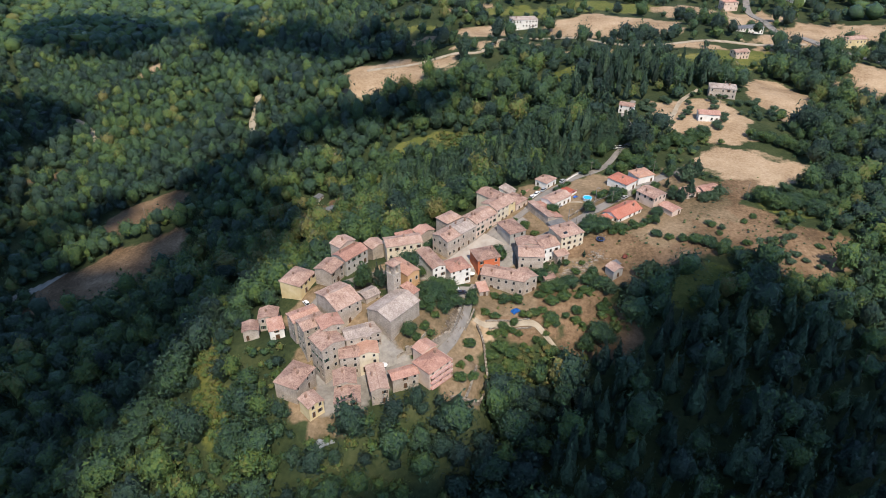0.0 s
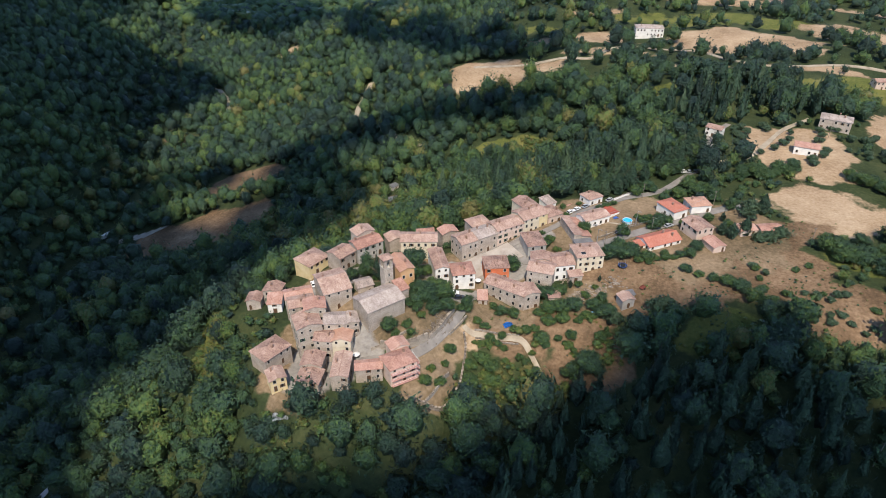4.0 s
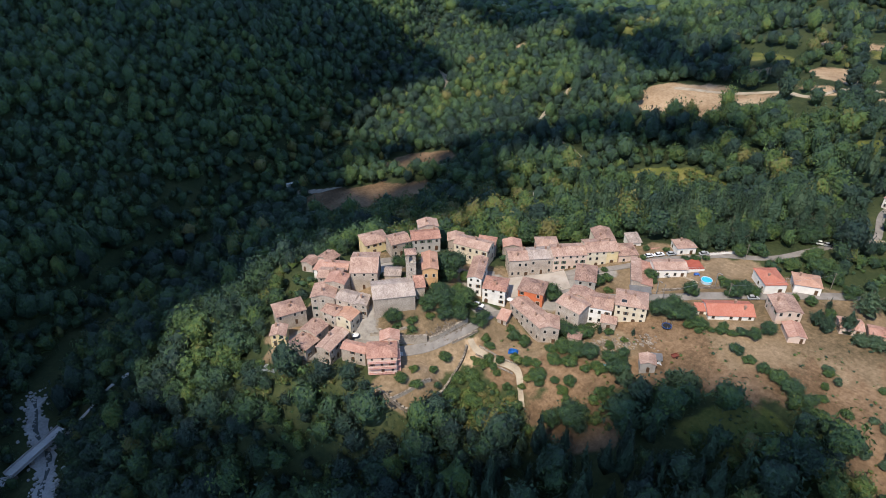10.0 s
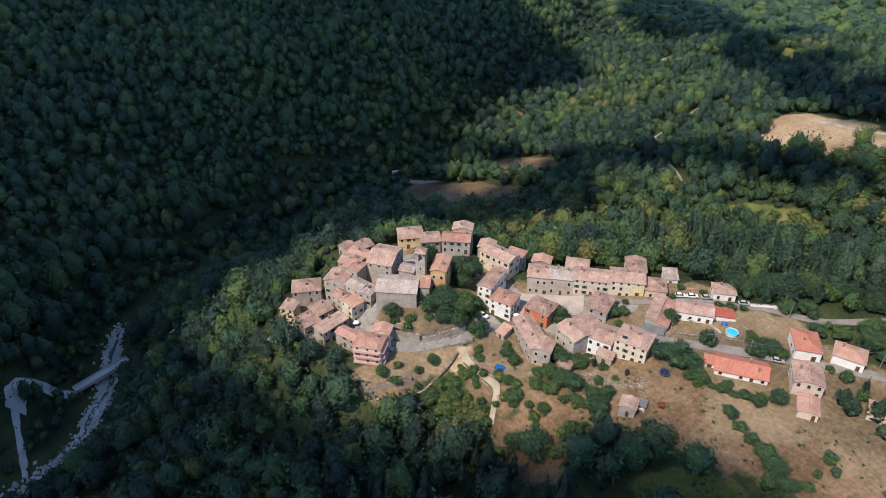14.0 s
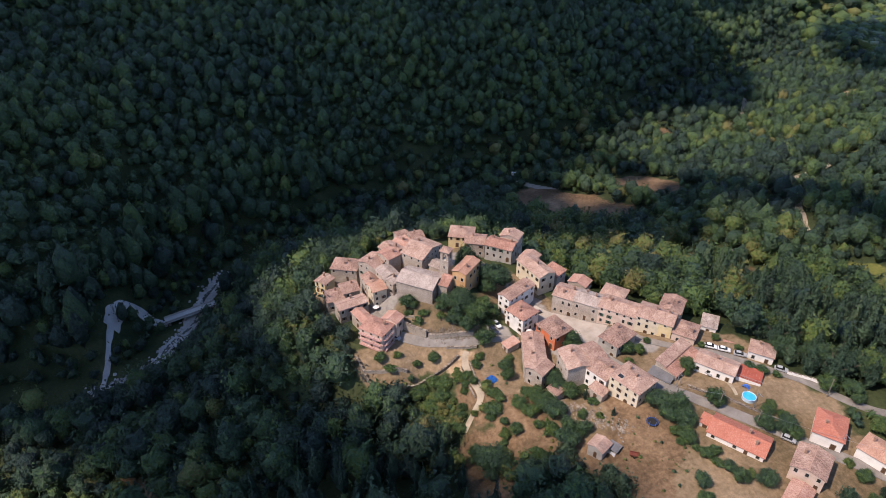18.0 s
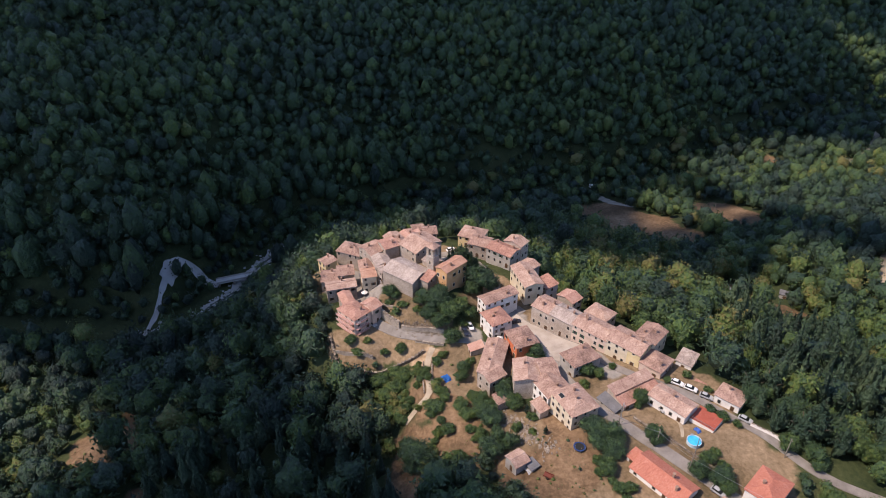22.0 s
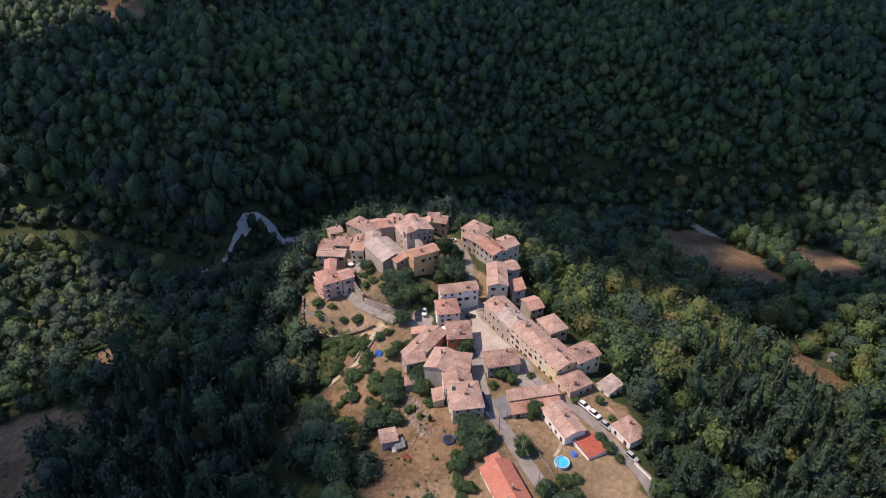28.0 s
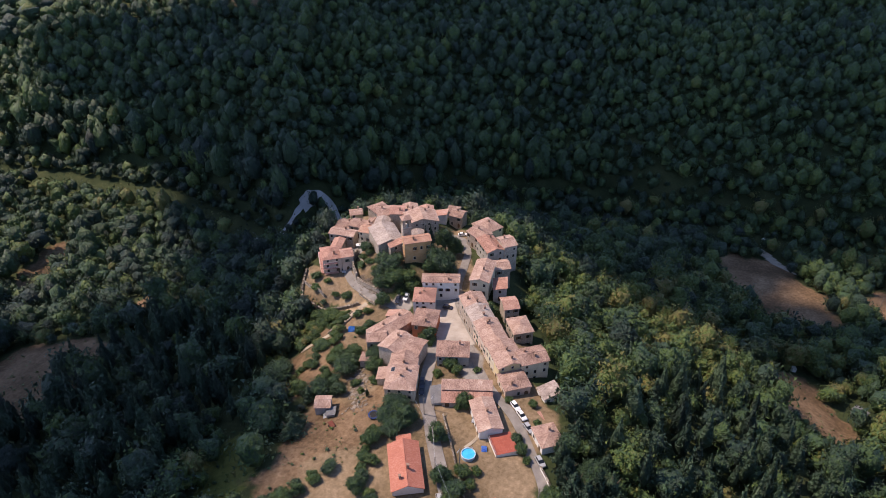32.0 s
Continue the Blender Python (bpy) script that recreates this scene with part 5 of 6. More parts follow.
for k, x, y, h, w in (("bush", 75.7, 235.0, 2, 3.2), ("oakc", 78.6, 236.6, 3, 4), ("bush", 81.6, 237.6, 2.2, 3.4), ("oakb", 84.4, 240.2, 3, 4), ("bushb", 87.4, 243.8, 2.2, 3.2), ("bush", 72.6, 232.6, 2.2, 3.4), ("oakb", 51.4, 270.4, 3, 3.6), ("oakc", 54.2, 272.6, 2.8, 3.4), ("bush", 57, 275.6, 2.4, 3), ("fir", 57.6, 287, 11, 6), ("fir", 62.8, 291, 12, 7), ("firblue", 52, 284, 10, 6), ("oakc", 66, 286.4, 5, 6),
                      ("oakb", 48, 283.5, 8, 7), ("fir", 43.5, 285, 12, 6.5), ("oak", 71, 291.6, 6, 7), ("bush", 42.4, 272.6, 2, 2.6), ("oakc", 38, 261.6, 2.2, 2.6), ("lime", 36, 268.6, 2.6, 3), ("lime", 20, 179, 3.4, 6), ("oakc", 23.5, 177, 3.6, 6), ("lime", 16.4, 176, 3.2, 5.4), ("bushb", 19, 183.5, 2.4, 4), ("lime", 25, 173, 3.6, 6), ("oakc", 18, 171, 4, 6), ("bushb", 28, 180, 2.2, 3.2)):
    tree(k, x, y, h, w)
for k, x, y, h, w in (("oakb", 86, 230.4, 3.2, 4.4), ("bush", 90.5, 229, 2.4, 4), ("oak", 95.4, 227.4, 3.6, 5), ("oakc", 100.4, 225.8, 4, 5.4), ("oakb", 105, 223.6, 4.4, 6), ("oak", 110, 220.6, 4.6, 6.4), ("lime", 113.8, 217.6, 4, 6), ("oakb", 118, 214.4, 4.6, 6.6), ("firblue", 79.4, 211, 6.5, 6.5), ("lime", 33, 191, 2.6, 4.4), ("oakc", 39, 189.4, 3, 5), ("lime", 36, 192.4, 2.4, 4)):
    tree(k, x, y, h, w)
# the square and the courts
for k, x, y, h, w in (("oak", 21.8, 223.5, 6.5, 6.2), ("oakc", 32.0, 237.8, 4.5, 4.5), ("lime", 34, 241.2, 3.6, 4), ("bush", 29.8, 246.4, 2.2, 3), ("bushb", 37, 236, 2.6, 3.4), ("oakc", 46.5, 250.5, 5.2, 5.6), ("lime", 43.6, 248.6, 3.4, 3.6), ("bush", 48.6, 249.8, 2.4, 2.8)):
    tree(k, x, y, h, w)
# gardens under the southern row
for k, x, y, h, w in (("oak", 33.6, 211.4, 6, 7), ("oakb", 37.8, 211.8, 6.5, 7), ("oakc", 41.4, 213.6, 5, 6), ("cypress", 45.2, 217.2, 5, 1.8), ("bush", 47.8, 218.6, 2.6, 3.4), ("oakc", 43.6, 204.2, 5, 6), ("oakb", 47.2, 206.2, 5.6, 6.5), ("bush", 51.5, 213.4, 2.6, 3.2), ("oak", 55, 207.6, 5.5, 6),
                      ("oakb", 58.6, 205.4, 6.4, 7), ("oak", 57.2, 210.6, 5.4, 6), ("bushb", 53.8, 217.6, 2.4, 3), ("cypress", 55.4, 221.2, 4, 1.6), ("oakc", 39.2, 203.4, 5, 5.4), ("bush", 35.6, 201.2, 3, 4), ("oak", 22.6, 199, 4.4, 4.6), ("oakc", 27.4, 198.4, 4.2, 4.4),
                      ("bush", 19.6, 201.6, 2.4, 3.6), ("bushb", 15.4, 192, 2.8, 4), ("lime", 28.6, 190.4, 2.6, 3.4), ("bush", 33.4, 192.2, 2.2, 3), ("bush", 22, 186, 2.4, 3.2), ("bushb", 26.6, 183.4, 2.2, 3), ("oakc", 48.4, 193.2, 3.4, 4.4), ("lime", 44.6, 199, 3.6, 5.4), ("lime", 40.2, 197.4, 3.2, 5), ("bush", 50.6, 199.6, 2.6, 3.6)):
    tree(k, x, y, h, w)
# the dry field and its trees
for k, x, y, h, w in (("firblue", 62.4, 203.2, 6.4, 6), ("firblue", 76.5, 209.4, 8, 7.5), ("oakb", 56.6, 183.4, 8, 9), ("oak", 50.6, 181, 6, 7), ("oakb", 57.6, 233.8, 7, 8), ("oak", 60.8, 238.6, 7.2, 8.4), ("oakb", 63.4, 234.4, 6.4, 7), ("oak", 62, 250.6, 6.2, 6.4), ("oakb", 66.4, 237.4, 5.4, 6), ("bush", 68.6, 232.8, 3, 3.6),
                      ("oakc", 72.2, 234.8, 4.2, 5), ("bush", 78, 239.2, 3, 3.6), ("oak", 87.6, 240.6, 4.6, 5), ("oakb", 90.2, 246.6, 4.4, 4.4), ("oakb", 76.2, 263.2, 5, 6), ("oak", 73.8, 258.2, 5.4, 6.4), ("oakc", 69.8, 262.4, 3.4, 4), ("bush", 72, 265.8, 2.6, 3.4), ("bush", 67.2, 265.8, 2.4, 3), ("oakc", 79.4, 264.4, 4, 4.4),
                      ("bushb", 86.2, 266.6, 2.6, 3.6), ("bushb", 91, 272, 2.4, 3.2), ("oakc", 96.4, 272, 3.4, 3.6), ("cypress", 101.8, 272.6, 6, 2.2), ("lime", 103.6, 268.4, 4, 4), ("oak", 99, 290.5, 6.6, 7), ("oakc", 92.6, 293.5, 6.4, 7.4), ("lime", 84.6, 288.6, 5.6, 7), ("oak", 106, 284, 6.4, 6.6), ("lime", 88, 298, 6.6, 7)):
    tree(k, x, y, h, w)
for k, x, y, h, w in (("fir", 104.4, 260.4, 7.6, 5.4), ("fir", 109.6, 264.4, 9, 6), ("firblue", 114.6, 261, 4.6, 7), ("firblue", 123.4, 266.6, 5.2, 8.4), ("firblue", 112.4, 278.6, 12, 9), ("firblue", 118.8, 262.4, 4.8, 7.4), ("fir", 101, 262.4, 6.4, 4.6), ("fir", 118.6, 284, 10, 6.4)):
    tree(k, x, y, h, w)
# conifers and oaks along the north side of the road
belt = random.Random(31)
for i in range(46):
    t = belt.random()
    bx, by = (52 + 30 * t, 278 + 20 * t) if belt.random() < 0.6 else (82 + 18 * t, 300 + 30 * t)
    off = belt.uniform(6, 17)
    bx, by = bx - off * 0.62, by + off * 0.78
    k = belt.choice(["fir", "fir", "firblue", "oakb", "oak", "lime", "lime"])
    high = belt.uniform(10, 15) if k[:3] == "fir" else belt.uniform(7, 10)
    tree(k, bx, by, high, belt.uniform(5, 7) if k[:3] == "fir" else belt.uniform(6, 9))
# olive trees and oaks in the plateau's fields
grove = random.Random(11)
for i in range(46):
    a, r = grove.uniform(0, 6.28), grove.uniform(0, 1) ** 0.5
    tree("olive", 150 + 42 * r * math.cos(a), 362 + 26 * r * math.sin(a), grove.uniform(3, 4.6), grove.uniform(3, 4.6))
for i in range(14):
    tree(grove.choice(["oak", "oakb", "oakc"]), 150 + grove.gauss(0, 7), 255 + grove.gauss(0, 5), grove.uniform(5, 8), grove.uniform(6, 9))
for i in range(22):
    tree(grove.choice(["oak", "oakb", "lime"]), 160 + i * 1.9, 326 - i * 1.4 + grove.gauss(0, 2.6), grove.uniform(4, 7), grove.uniform(5, 8))
for i in range(9):
    tree(grove.choice(["oak", "lime", "oakc"]), 112 + i * 3.2, 318 + 1.2 * i + grove.gauss(0, 3), grove.uniform(4, 7), grove.uniform(5, 8))
for i in range(14):
    tree("olive", 130 + grove.uniform(-8, 26), 218 + grove.uniform(-10, 14), grove.uniform(1.6, 3), grove.uniform(2.4, 4))
for i in range(16):
    tree(grove.choice(["olive", "bush"]), 118 + grove.uniform(-12, 34), 232 + grove.uniform(-12, 24), grove.uniform(1.6, 3.4), grove.uniform(2, 3.6))
for cx, cy in ((24, 186), (36, 184), (48, 190), (60, 196), (44, 206), (52, 202)):
    for i in range(5):
        tree(grove.choice(["bush", "bushb", "oakc"]), cx + grove.gauss(0, 2.6), cy + grove.gauss(0, 1.8), grove.uniform(1.0, 3.2), grove.uniform(1.8, 4.4))


# ---- small things ----
STEEL = mat("galvanised_steel", shades((0.42, 0.43, 0.44)), 2.0, 8.0, 0.45, 0.1, 0.01, metal=0.7)
WOODPOLE = mat("weathered_grey_wood", shades((0.22, 0.19, 0.16)), 2.0, 8.0, 0.9, 0.3, 0.02)
RUBBER = mat("black_rubber", shades((0.02, 0.02, 0.02)), 4.0, 9.0, 0.85, 0.1, 0.01)


def turned(bm, profile, n=24, z=0.0):
    """A body of rotation from pairs of radius and height."""
    rings = [[bm.verts.new((r * math.cos(6.28318 * k / n), r * math.sin(6.28318 * k / n), z + h)) for k in range(n)] for r, h in profile]
    for a, b in zip(rings, rings[1:]):
        for k in range(n):
            bm.faces.new([a[k], a[(k + 1) % n], b[(k + 1) % n], b[k]])
    return rings


def pool(x, y, r):
    p = new("swimming_pool")
    z = ground_at(x, y)
    p.matrix_basis = pose(x, y, z)
    tagged(p, "round above-ground swimming pool with bright blue water", "swimming pool")
    bm = bmesh.new()
    turned(bm, [(r, -0.4), (r, 1.15), (r + 0.12, 1.16), (r + 0.12, 1.22), (r - 0.1, 1.22), (r - 0.1, 0.2)], 36)
    part("pool_wall", bm, mat("pale_blue_pool_liner", shades((0.42, 0.55, 0.62)), 1.0, 5.0, 0.5, 0.1, 0.01), p)
    bm = bmesh.new()
    bmesh.ops.create_circle(bm, cap_ends=True, segments=36, radius=r - 0.1)
    part("water", bm, mat("blue_pool_water", [(0.2, (0.02, 0.36, 0.62)), (0.8, (0.05, 0.50, 0.76))], 0.6, 2.5, 0.08, 0.15, 0.05, spec=0.5), p, "bright turquoise water", m=pose(0, 0, 0.98))
    bm = bmesh.new()
    for s in (-0.25, 0.25):
        box(bm, -0.03 - r - 0.3, s - 0.03, 0, 0.03 - r - 0.3, s + 0.03, 1.7)
        box(bm, -r - 0.3, s - 0.03, 1.64, -r + 0.3, s + 0.03, 1.7)
    for k in range(4):
        box(bm, -r - 0.33, -0.25, 0.3 + 0.3 * k, -r - 0.27, 0.25, 0.35 + 0.3 * k)
    part("ladder", bm, STEEL, p)


pool(63.4, 261.0, 1.95)
FOOT.append((62.6, 261.7, 5))


def trampoline(x, y):
    t = new("trampoline")
    t.matrix_basis = pose(x, y, ground_at(x, y))
    tagged(t, "round trampoline with a dark mat and blue edge pad", "trampoline")
    bm = bmesh.new()
    bmesh.ops.create_circle(bm, cap_ends=True, segments=28, radius=1.35)
    part("mat", bm, RUBBER, t, "black jumping mat", m=pose(0, 0, 0.8))
    bm = bmesh.new()
    turned(bm, [(1.3, 0.8), (1.3, 0.86), (1.7, 0.86), (1.7, 0.76)], 28)
    part("edge_pad", bm, mat("blue_vinyl_pad", shades((0.02, 0.05, 0.16)), 2, 8, 0.5, 0.1, 0.01), t)
    leg = bm_mesh("leg", lambda b: box(b, -0.03, -0.03, -0.1, 0.03, 0.03, 2.3), STEEL)
    for k in range(6):
        a = k * 1.0472
        part("leg", leg, None, t, m=pose(1.72 * math.cos(a), 1.72 * math.sin(a), 0))


trampoline(63.2, 229.2)


def car_kind(name, colour, label):
    """A small car, four metres long, nose along +x."""
    paint = mat(name, shades(colour, 0.92, 1.05), 0.5, 2.0, 0.3, 0.03, 0.005, spec=0.5)
    c = new("car")
    tagged(c, label, "car", "parked cars")
    bm = bmesh.new()
    prof = [(-2.0, 0.35), (-2.02, 0.75), (-1.85, 0.98), (1.0, 0.95), (1.75, 0.82), (2.0, 0.62), (2.02, 0.35)]
    left = [bm.verts.new((x, 0.82, z)) for x, z in prof]
    right = [bm.verts.new((x, -0.82, z)) for x, z in prof]
    bm.faces.new(left)
    bm.faces.new(right[::-1])
    for i in range(len(prof)):
        j = (i + 1) % len(prof)
        bm.faces.new([left[j], left[i], right[i], right[j]])
    bmesh.ops.bevel(bm, geom=bm.edges[:], offset=0.06, segments=2, affect="EDGES")
    bmesh.ops.recalc_face_normals(bm, faces=bm.faces[:])
    body = part("body", bm, paint, c)
    bm = bmesh.new()
    cab = [(-1.75, 0.95, 0.74), (-1.35, 1.42, 0.6), (0.15, 1.45, 0.6), (0.95, 0.95, 0.74)]
    le = [bm.verts.new((x, w, z)) for x, z, w in cab]
    ri = [bm.verts.new((x, -w, z)) for x, z, w in cab]
    bm.faces.new(le)
    bm.faces.new(ri[::-1])
    for i in range(4):
        j = (i + 1) % 4
        bm.faces.new([le[j], le[i], ri[i], ri[j]])
    bmesh.ops.recalc_face_normals(bm, faces=bm.faces[:])
    part("window", bm, GLASS, body, "dark car windows")
    bm = bmesh.new()
    box(bm, -1.33, -0.6, 1.4, 0.17, 0.6, 1.5)
    bmesh.ops.bevel(bm, geom=bm.edges[:], offset=0.04, segments=2, affect="EDGES")
    part("roof", bm, paint, c)
    tyre = bm_mesh("tyre", lambda b: bmesh.ops.create_cone(b, cap_ends=True, segments=14, radius1=0.31, radius2=0.31, depth=0.2), RUBBER)
    rim = bm_mesh("rim", lambda b: bmesh.ops.create_cone(b, cap_ends=True, segments=12, radius1=0.19, radius2=0.19, depth=0.22), STEEL)
    for x in (-1.25, 1.25):
        for y in (-0.76, 0.76):
            t = part("tyre", tyre, None, c, m=pose(x, y, 0.31, 90))
            part("rim", rim, None, t)
    lamp = bm_mesh("headlight", lambda b: box(b, -0.04, -0.15, -0.06, 0.04, 0.15, 0.06), mat("clear_lamp_lens", shades((0.6, 0.6, 0.58)), 2, 8, 0.15, 0.02, 0.01))
    for y in (-0.6, 0.6):
        part("headlight", lamp, None, body, m=pose(1.93, y, 0.66))
    return c


def on_ground(x, y, turn, up=0.3):
    return pose(x, y, ground_at(x, y) + up, 0, 0, turn)


white_car = car_kind("white_car_paint", (0.75, 0.75, 0.74), "small white parked car")
grey_car = car_kind("silver_car_paint", (0.36, 0.37, 0.38), "silver-grey small parked car")
dark_car = car_kind("dark_blue_car_paint", (0.025, 0.03, 0.05), "dark blue small parked car")
white_car.matrix_basis = on_ground(39.4, 264.3, 55)
for x, y, a in ((42.0, 267.6, 55), (3.8, 202.6, 15), (-51.0, 197.6, 125), (85.2, 314.6, 20), (87.6, 314.9, 20)):
    copy_thing(white_car, on_ground(x, y, a))
grey_car.matrix_basis = on_ground(45.4, 271.2, 55)
for x, y, a in ((55.2, 279.0, 50), (49.6, 256.0, 20), (-3.4, 167.2, 40), (90.2, 315.2, 20), (80.0, 261.6, 40)):
    copy_thing(grey_car, on_ground(x, y, a))
dark_car.matrix_basis = on_ground(6.6, 200.6, 20)
for x, y, a in ((43.6, 234.2, 28), (47.2, 236.2, 28), (0.6, 219.2, 100), (92.8, 315.8, 20)):
    copy_thing(dark_car, on_ground(x, y, a))


def pole(x, y, high, label, kind="utility_pole"):
    p = new(kind)
    p.matrix_basis = pose(x, y, ground_at(x, y))
    tagged(p, label, "pole")
    bm = bmesh.new()
    turned(bm, [(0.14, -0.5), (0.1, high)], 8)
    part("shaft", bm, WOODPOLE if kind == "utility_pole" else STEEL, p)
    bm = bmesh.new()
    if kind == "utility_pole":
        box(bm, -0.6, -0.05, high - 0.5, 0.6, 0.05, high - 0.4)
        part("crossarm", bm, WOODPOLE, p)
    else:
        box(bm, -0.04, -0.04, high - 0.05, 1.2, 0.04, high + 0.03)
        part("arm", bm, STEEL, p)
        bm = bmesh.new()
        box(bm, 0.9, -0.14, high - 0.16, 1.5, 0.14, high - 0.04)
        part("lamp_head", bm, STEEL, p)
    return p


for x, y, h in ((55.5, 242.0, 7), (64.2, 250.2, 7), (73.2, 256.2, 7), (69.0, 284.0, 7.5), (99, 286, 7), (134, 262, 8), (160, 372, 9), (139, 391, 9), (-196, 380, 9), (205, 352, 9), (-15, -45, 9), (139, 165.2, 10)):
    pole(x, y, h, "weathered wooden utility pole")
for x, y in ((66.9, 260.2), (86.4, 273.0), (52.4, 243.6)):
    pole(x, y, 6.2, "grey steel street lamp beside the street", "street_lamp")


def cable(a, b, sag):
    bm = bmesh.new()
    pts = [Vector(a).lerp(Vector(b), i / 14) - Vector((0, 0, sag * 4 * (i / 14) * (1 - i / 14))) for i in range(15)]
    for p, q in zip(pts, pts[1:]):
        d = (q - p).normalized()
        u = d.orthogonal().normalized() * 0.035
        w = d.cross(u)
        r = [[bm.verts.new(c + u * math.cos(k * 2.094) + w * math.sin(k * 2.094)) for k in range(3)] for c in (p, q)]
        for k in range(3):
            bm.faces.new([r[0][k], r[0][(k + 1) % 3], r[1][(k + 1) % 3], r[1][k]])
    ob = part("overhead_cable", bm, STEEL)
    tagged(ob, "thin overhead cable strung along the street", "cable")


cable((53.8, 236.0, 12.0), (64.2, 250.2, 13.0), 0.5)
cable((64.2, 250.2, 13.0), (73.2, 256.2, 13.0), 0.4)
cable((73.2, 256.2, 13.0), (99, 286, 13.6), 0.8)


def terrace():
    """The red-tiled terrace on top of the garage beside the white house."""
    t = new("terrace")
    t.matrix_basis = pose(54.7, 262.8, 4.4, 0, 0, 44)
    tagged(t, "red-tiled flat terrace over a garage beside the white house", "terrace")
    bm = bmesh.new()
    box(bm, 0, 0, -2, 7.2, 6.6, 3.6)
    part("garage_wall", bm, WALL["white"], t)
    red = mat("red_terrace_tiles", [(0.1, (0.26, 0.06, 0.04)), (0.5, (0.38, 0.10, 0.065)), (0.9, (0.46, 0.16, 0.11))], 0.4, 3.0, 0.8, 0.2, 0.01, 0.25)
    tile = bm_mesh("floor_tile", lambda b: box(b, 0.01, 0.01, 0, 0.89, 0.815, 0.04), red)
    for i in range(8):
        for j in range(8):
            part("floor_tile", tile, None, t, m=pose(i * 0.9, j * 0.825, 3.6))
    bm = bmesh.new()
    for i in range(14):
        box(bm, i * 0.57, 0.0, 3.64, i * 0.57 + 0.05, 0.05, 4.5)
    box(bm, 0, 0, 4.5, 7.46, 0.06, 4.56)
    part("railing", bm, STEEL, t)


terrace()


def parasol(x, y, up):
    p = new("parasol")
    p.matrix_basis = pose(x, y, up)
    tagged(p, "open white parasol on a pole", "parasol")
    bm = bmesh.new()
    turned(bm, [(0.03, 0), (0.03, 2.5)], 8)
    part("pole", bm, STEEL, p)
    bm = bmesh.new()
    turned(bm, [(1.3, 2.05), (0.7, 2.35), (0.02, 2.6)], 8)
    part("canopy", bm, mat("white_canvas", shades((0.7, 0.69, 0.66), 0.9, 1.05), 1, 5, 0.9, 0.1, 0.01), p)


parasol(10.8, 212.4, ground_at(10.8, 212.4))
parasol(-19.6, 163.2, ground_at(-19.6, 163.2))


def tarp(x, y, w, colour, label):
    bm = bmesh.new()
    n = 8
    g = [[bm.verts.new((w * (i / n - 0.5), w * 0.7 * (j / n - 0.5), 0.9 + 0.25 * noise.noise(Vector((i * 0.5, j * 0.5, x))) - 0.5 * (abs(i / n - 0.5) * 2) ** 3)) for i in range(n + 1)] for j in range(n + 1)]
    for j in range(n):
        for i in range(n):
            bm.faces.new([g[j][i], g[j][i + 1], g[j + 1][i + 1], g[j + 1][i]])
    bmesh.ops.solidify(bm, geom=bm.faces[:], thickness=0.5)
    ob = part("tarpaulin", bm, mat("tarpaulin_sheet", shades(colour), 1, 6, 0.5, 0.3, 0.05), None, m=pose(x, y, ground_at(x, y) - 0.3, 0, 0, 30))
    tagged(ob, label, "tarpaulin")


tarp(26.4, 193.2, 3.4, (0.03, 0.18, 0.55), "bright blue tarpaulin over garden things")
tarp(54.6, 205.0, 2.6, (0.25, 0.45, 0.6), "pale blue plastic sheet among the bushes")
tarp(-35.6, 137.4, 5.0, (0.4, 0.42, 0.45), "pile of pale sheets under the trees")
tarp(67.6, 214.6, 2.6, (0.7, 0.72, 0.74), "white plastic sheet over the lean-to yard")
tarp(58.8, 263.6, 2.2, (0.1, 0.25, 0.7), "blue plastic cover by the terrace")


def valley_plots():
    """Vegetable beds and a parked lorry down in the valley field."""
    bed = mat("tilled_pale_soil", shades((0.3, 0.27, 0.22)), 0.3, 3, 0.95, 0.4, 0.05)
    for i in range(6):
        lane("vegetable_bed", "long pale vegetable bed in the valley field", [(-262 + i * 4, 306 + i * 3.2), (-252 + i * 4, 322 + i * 3.2)], 1.8, bed, 0.3, "bed")
    t = new("lorry")
    t.matrix_basis = pose(-266, 318, ground_at(-266, 318), 0, 0, 70)
    tagged(t, "blue and white lorry parked in the valley", "lorry")
    bm = bmesh.new()
    box(bm, -5, -1.2, 0.8, 3, 1.2, 3.2)
    bmesh.ops.bevel(bm, geom=bm.edges[:], offset=0.08, segments=1, affect="EDGES")
    part("box_body", bm, WALL["white"], t)
    bm = bmesh.new()
    box(bm, 3.1, -1.15, 0.6, 5, 1.15, 2.8)
    bmesh.ops.bevel(bm, geom=bm.edges[:], offset=0.15, segments=2, affect="EDGES")
    part("cab", bm, mat("blue_lorry_paint", shades((0.03, 0.1, 0.4)), 1, 4, 0.4, 0.05, 0.01), t)
    tyre = bm_mesh("tyre", lambda b: bmesh.ops.create_cone(b, cap_ends=True, segments=12, radius1=0.5, radius2=0.5, depth=0.3), RUBBER)
    for x in (-4, -2.8, 4):
        for y in (-1.1, 1.1):
            part("tyre", tyre, None, t, m=pose(x, y, 0.5, 90))


valley_plots()


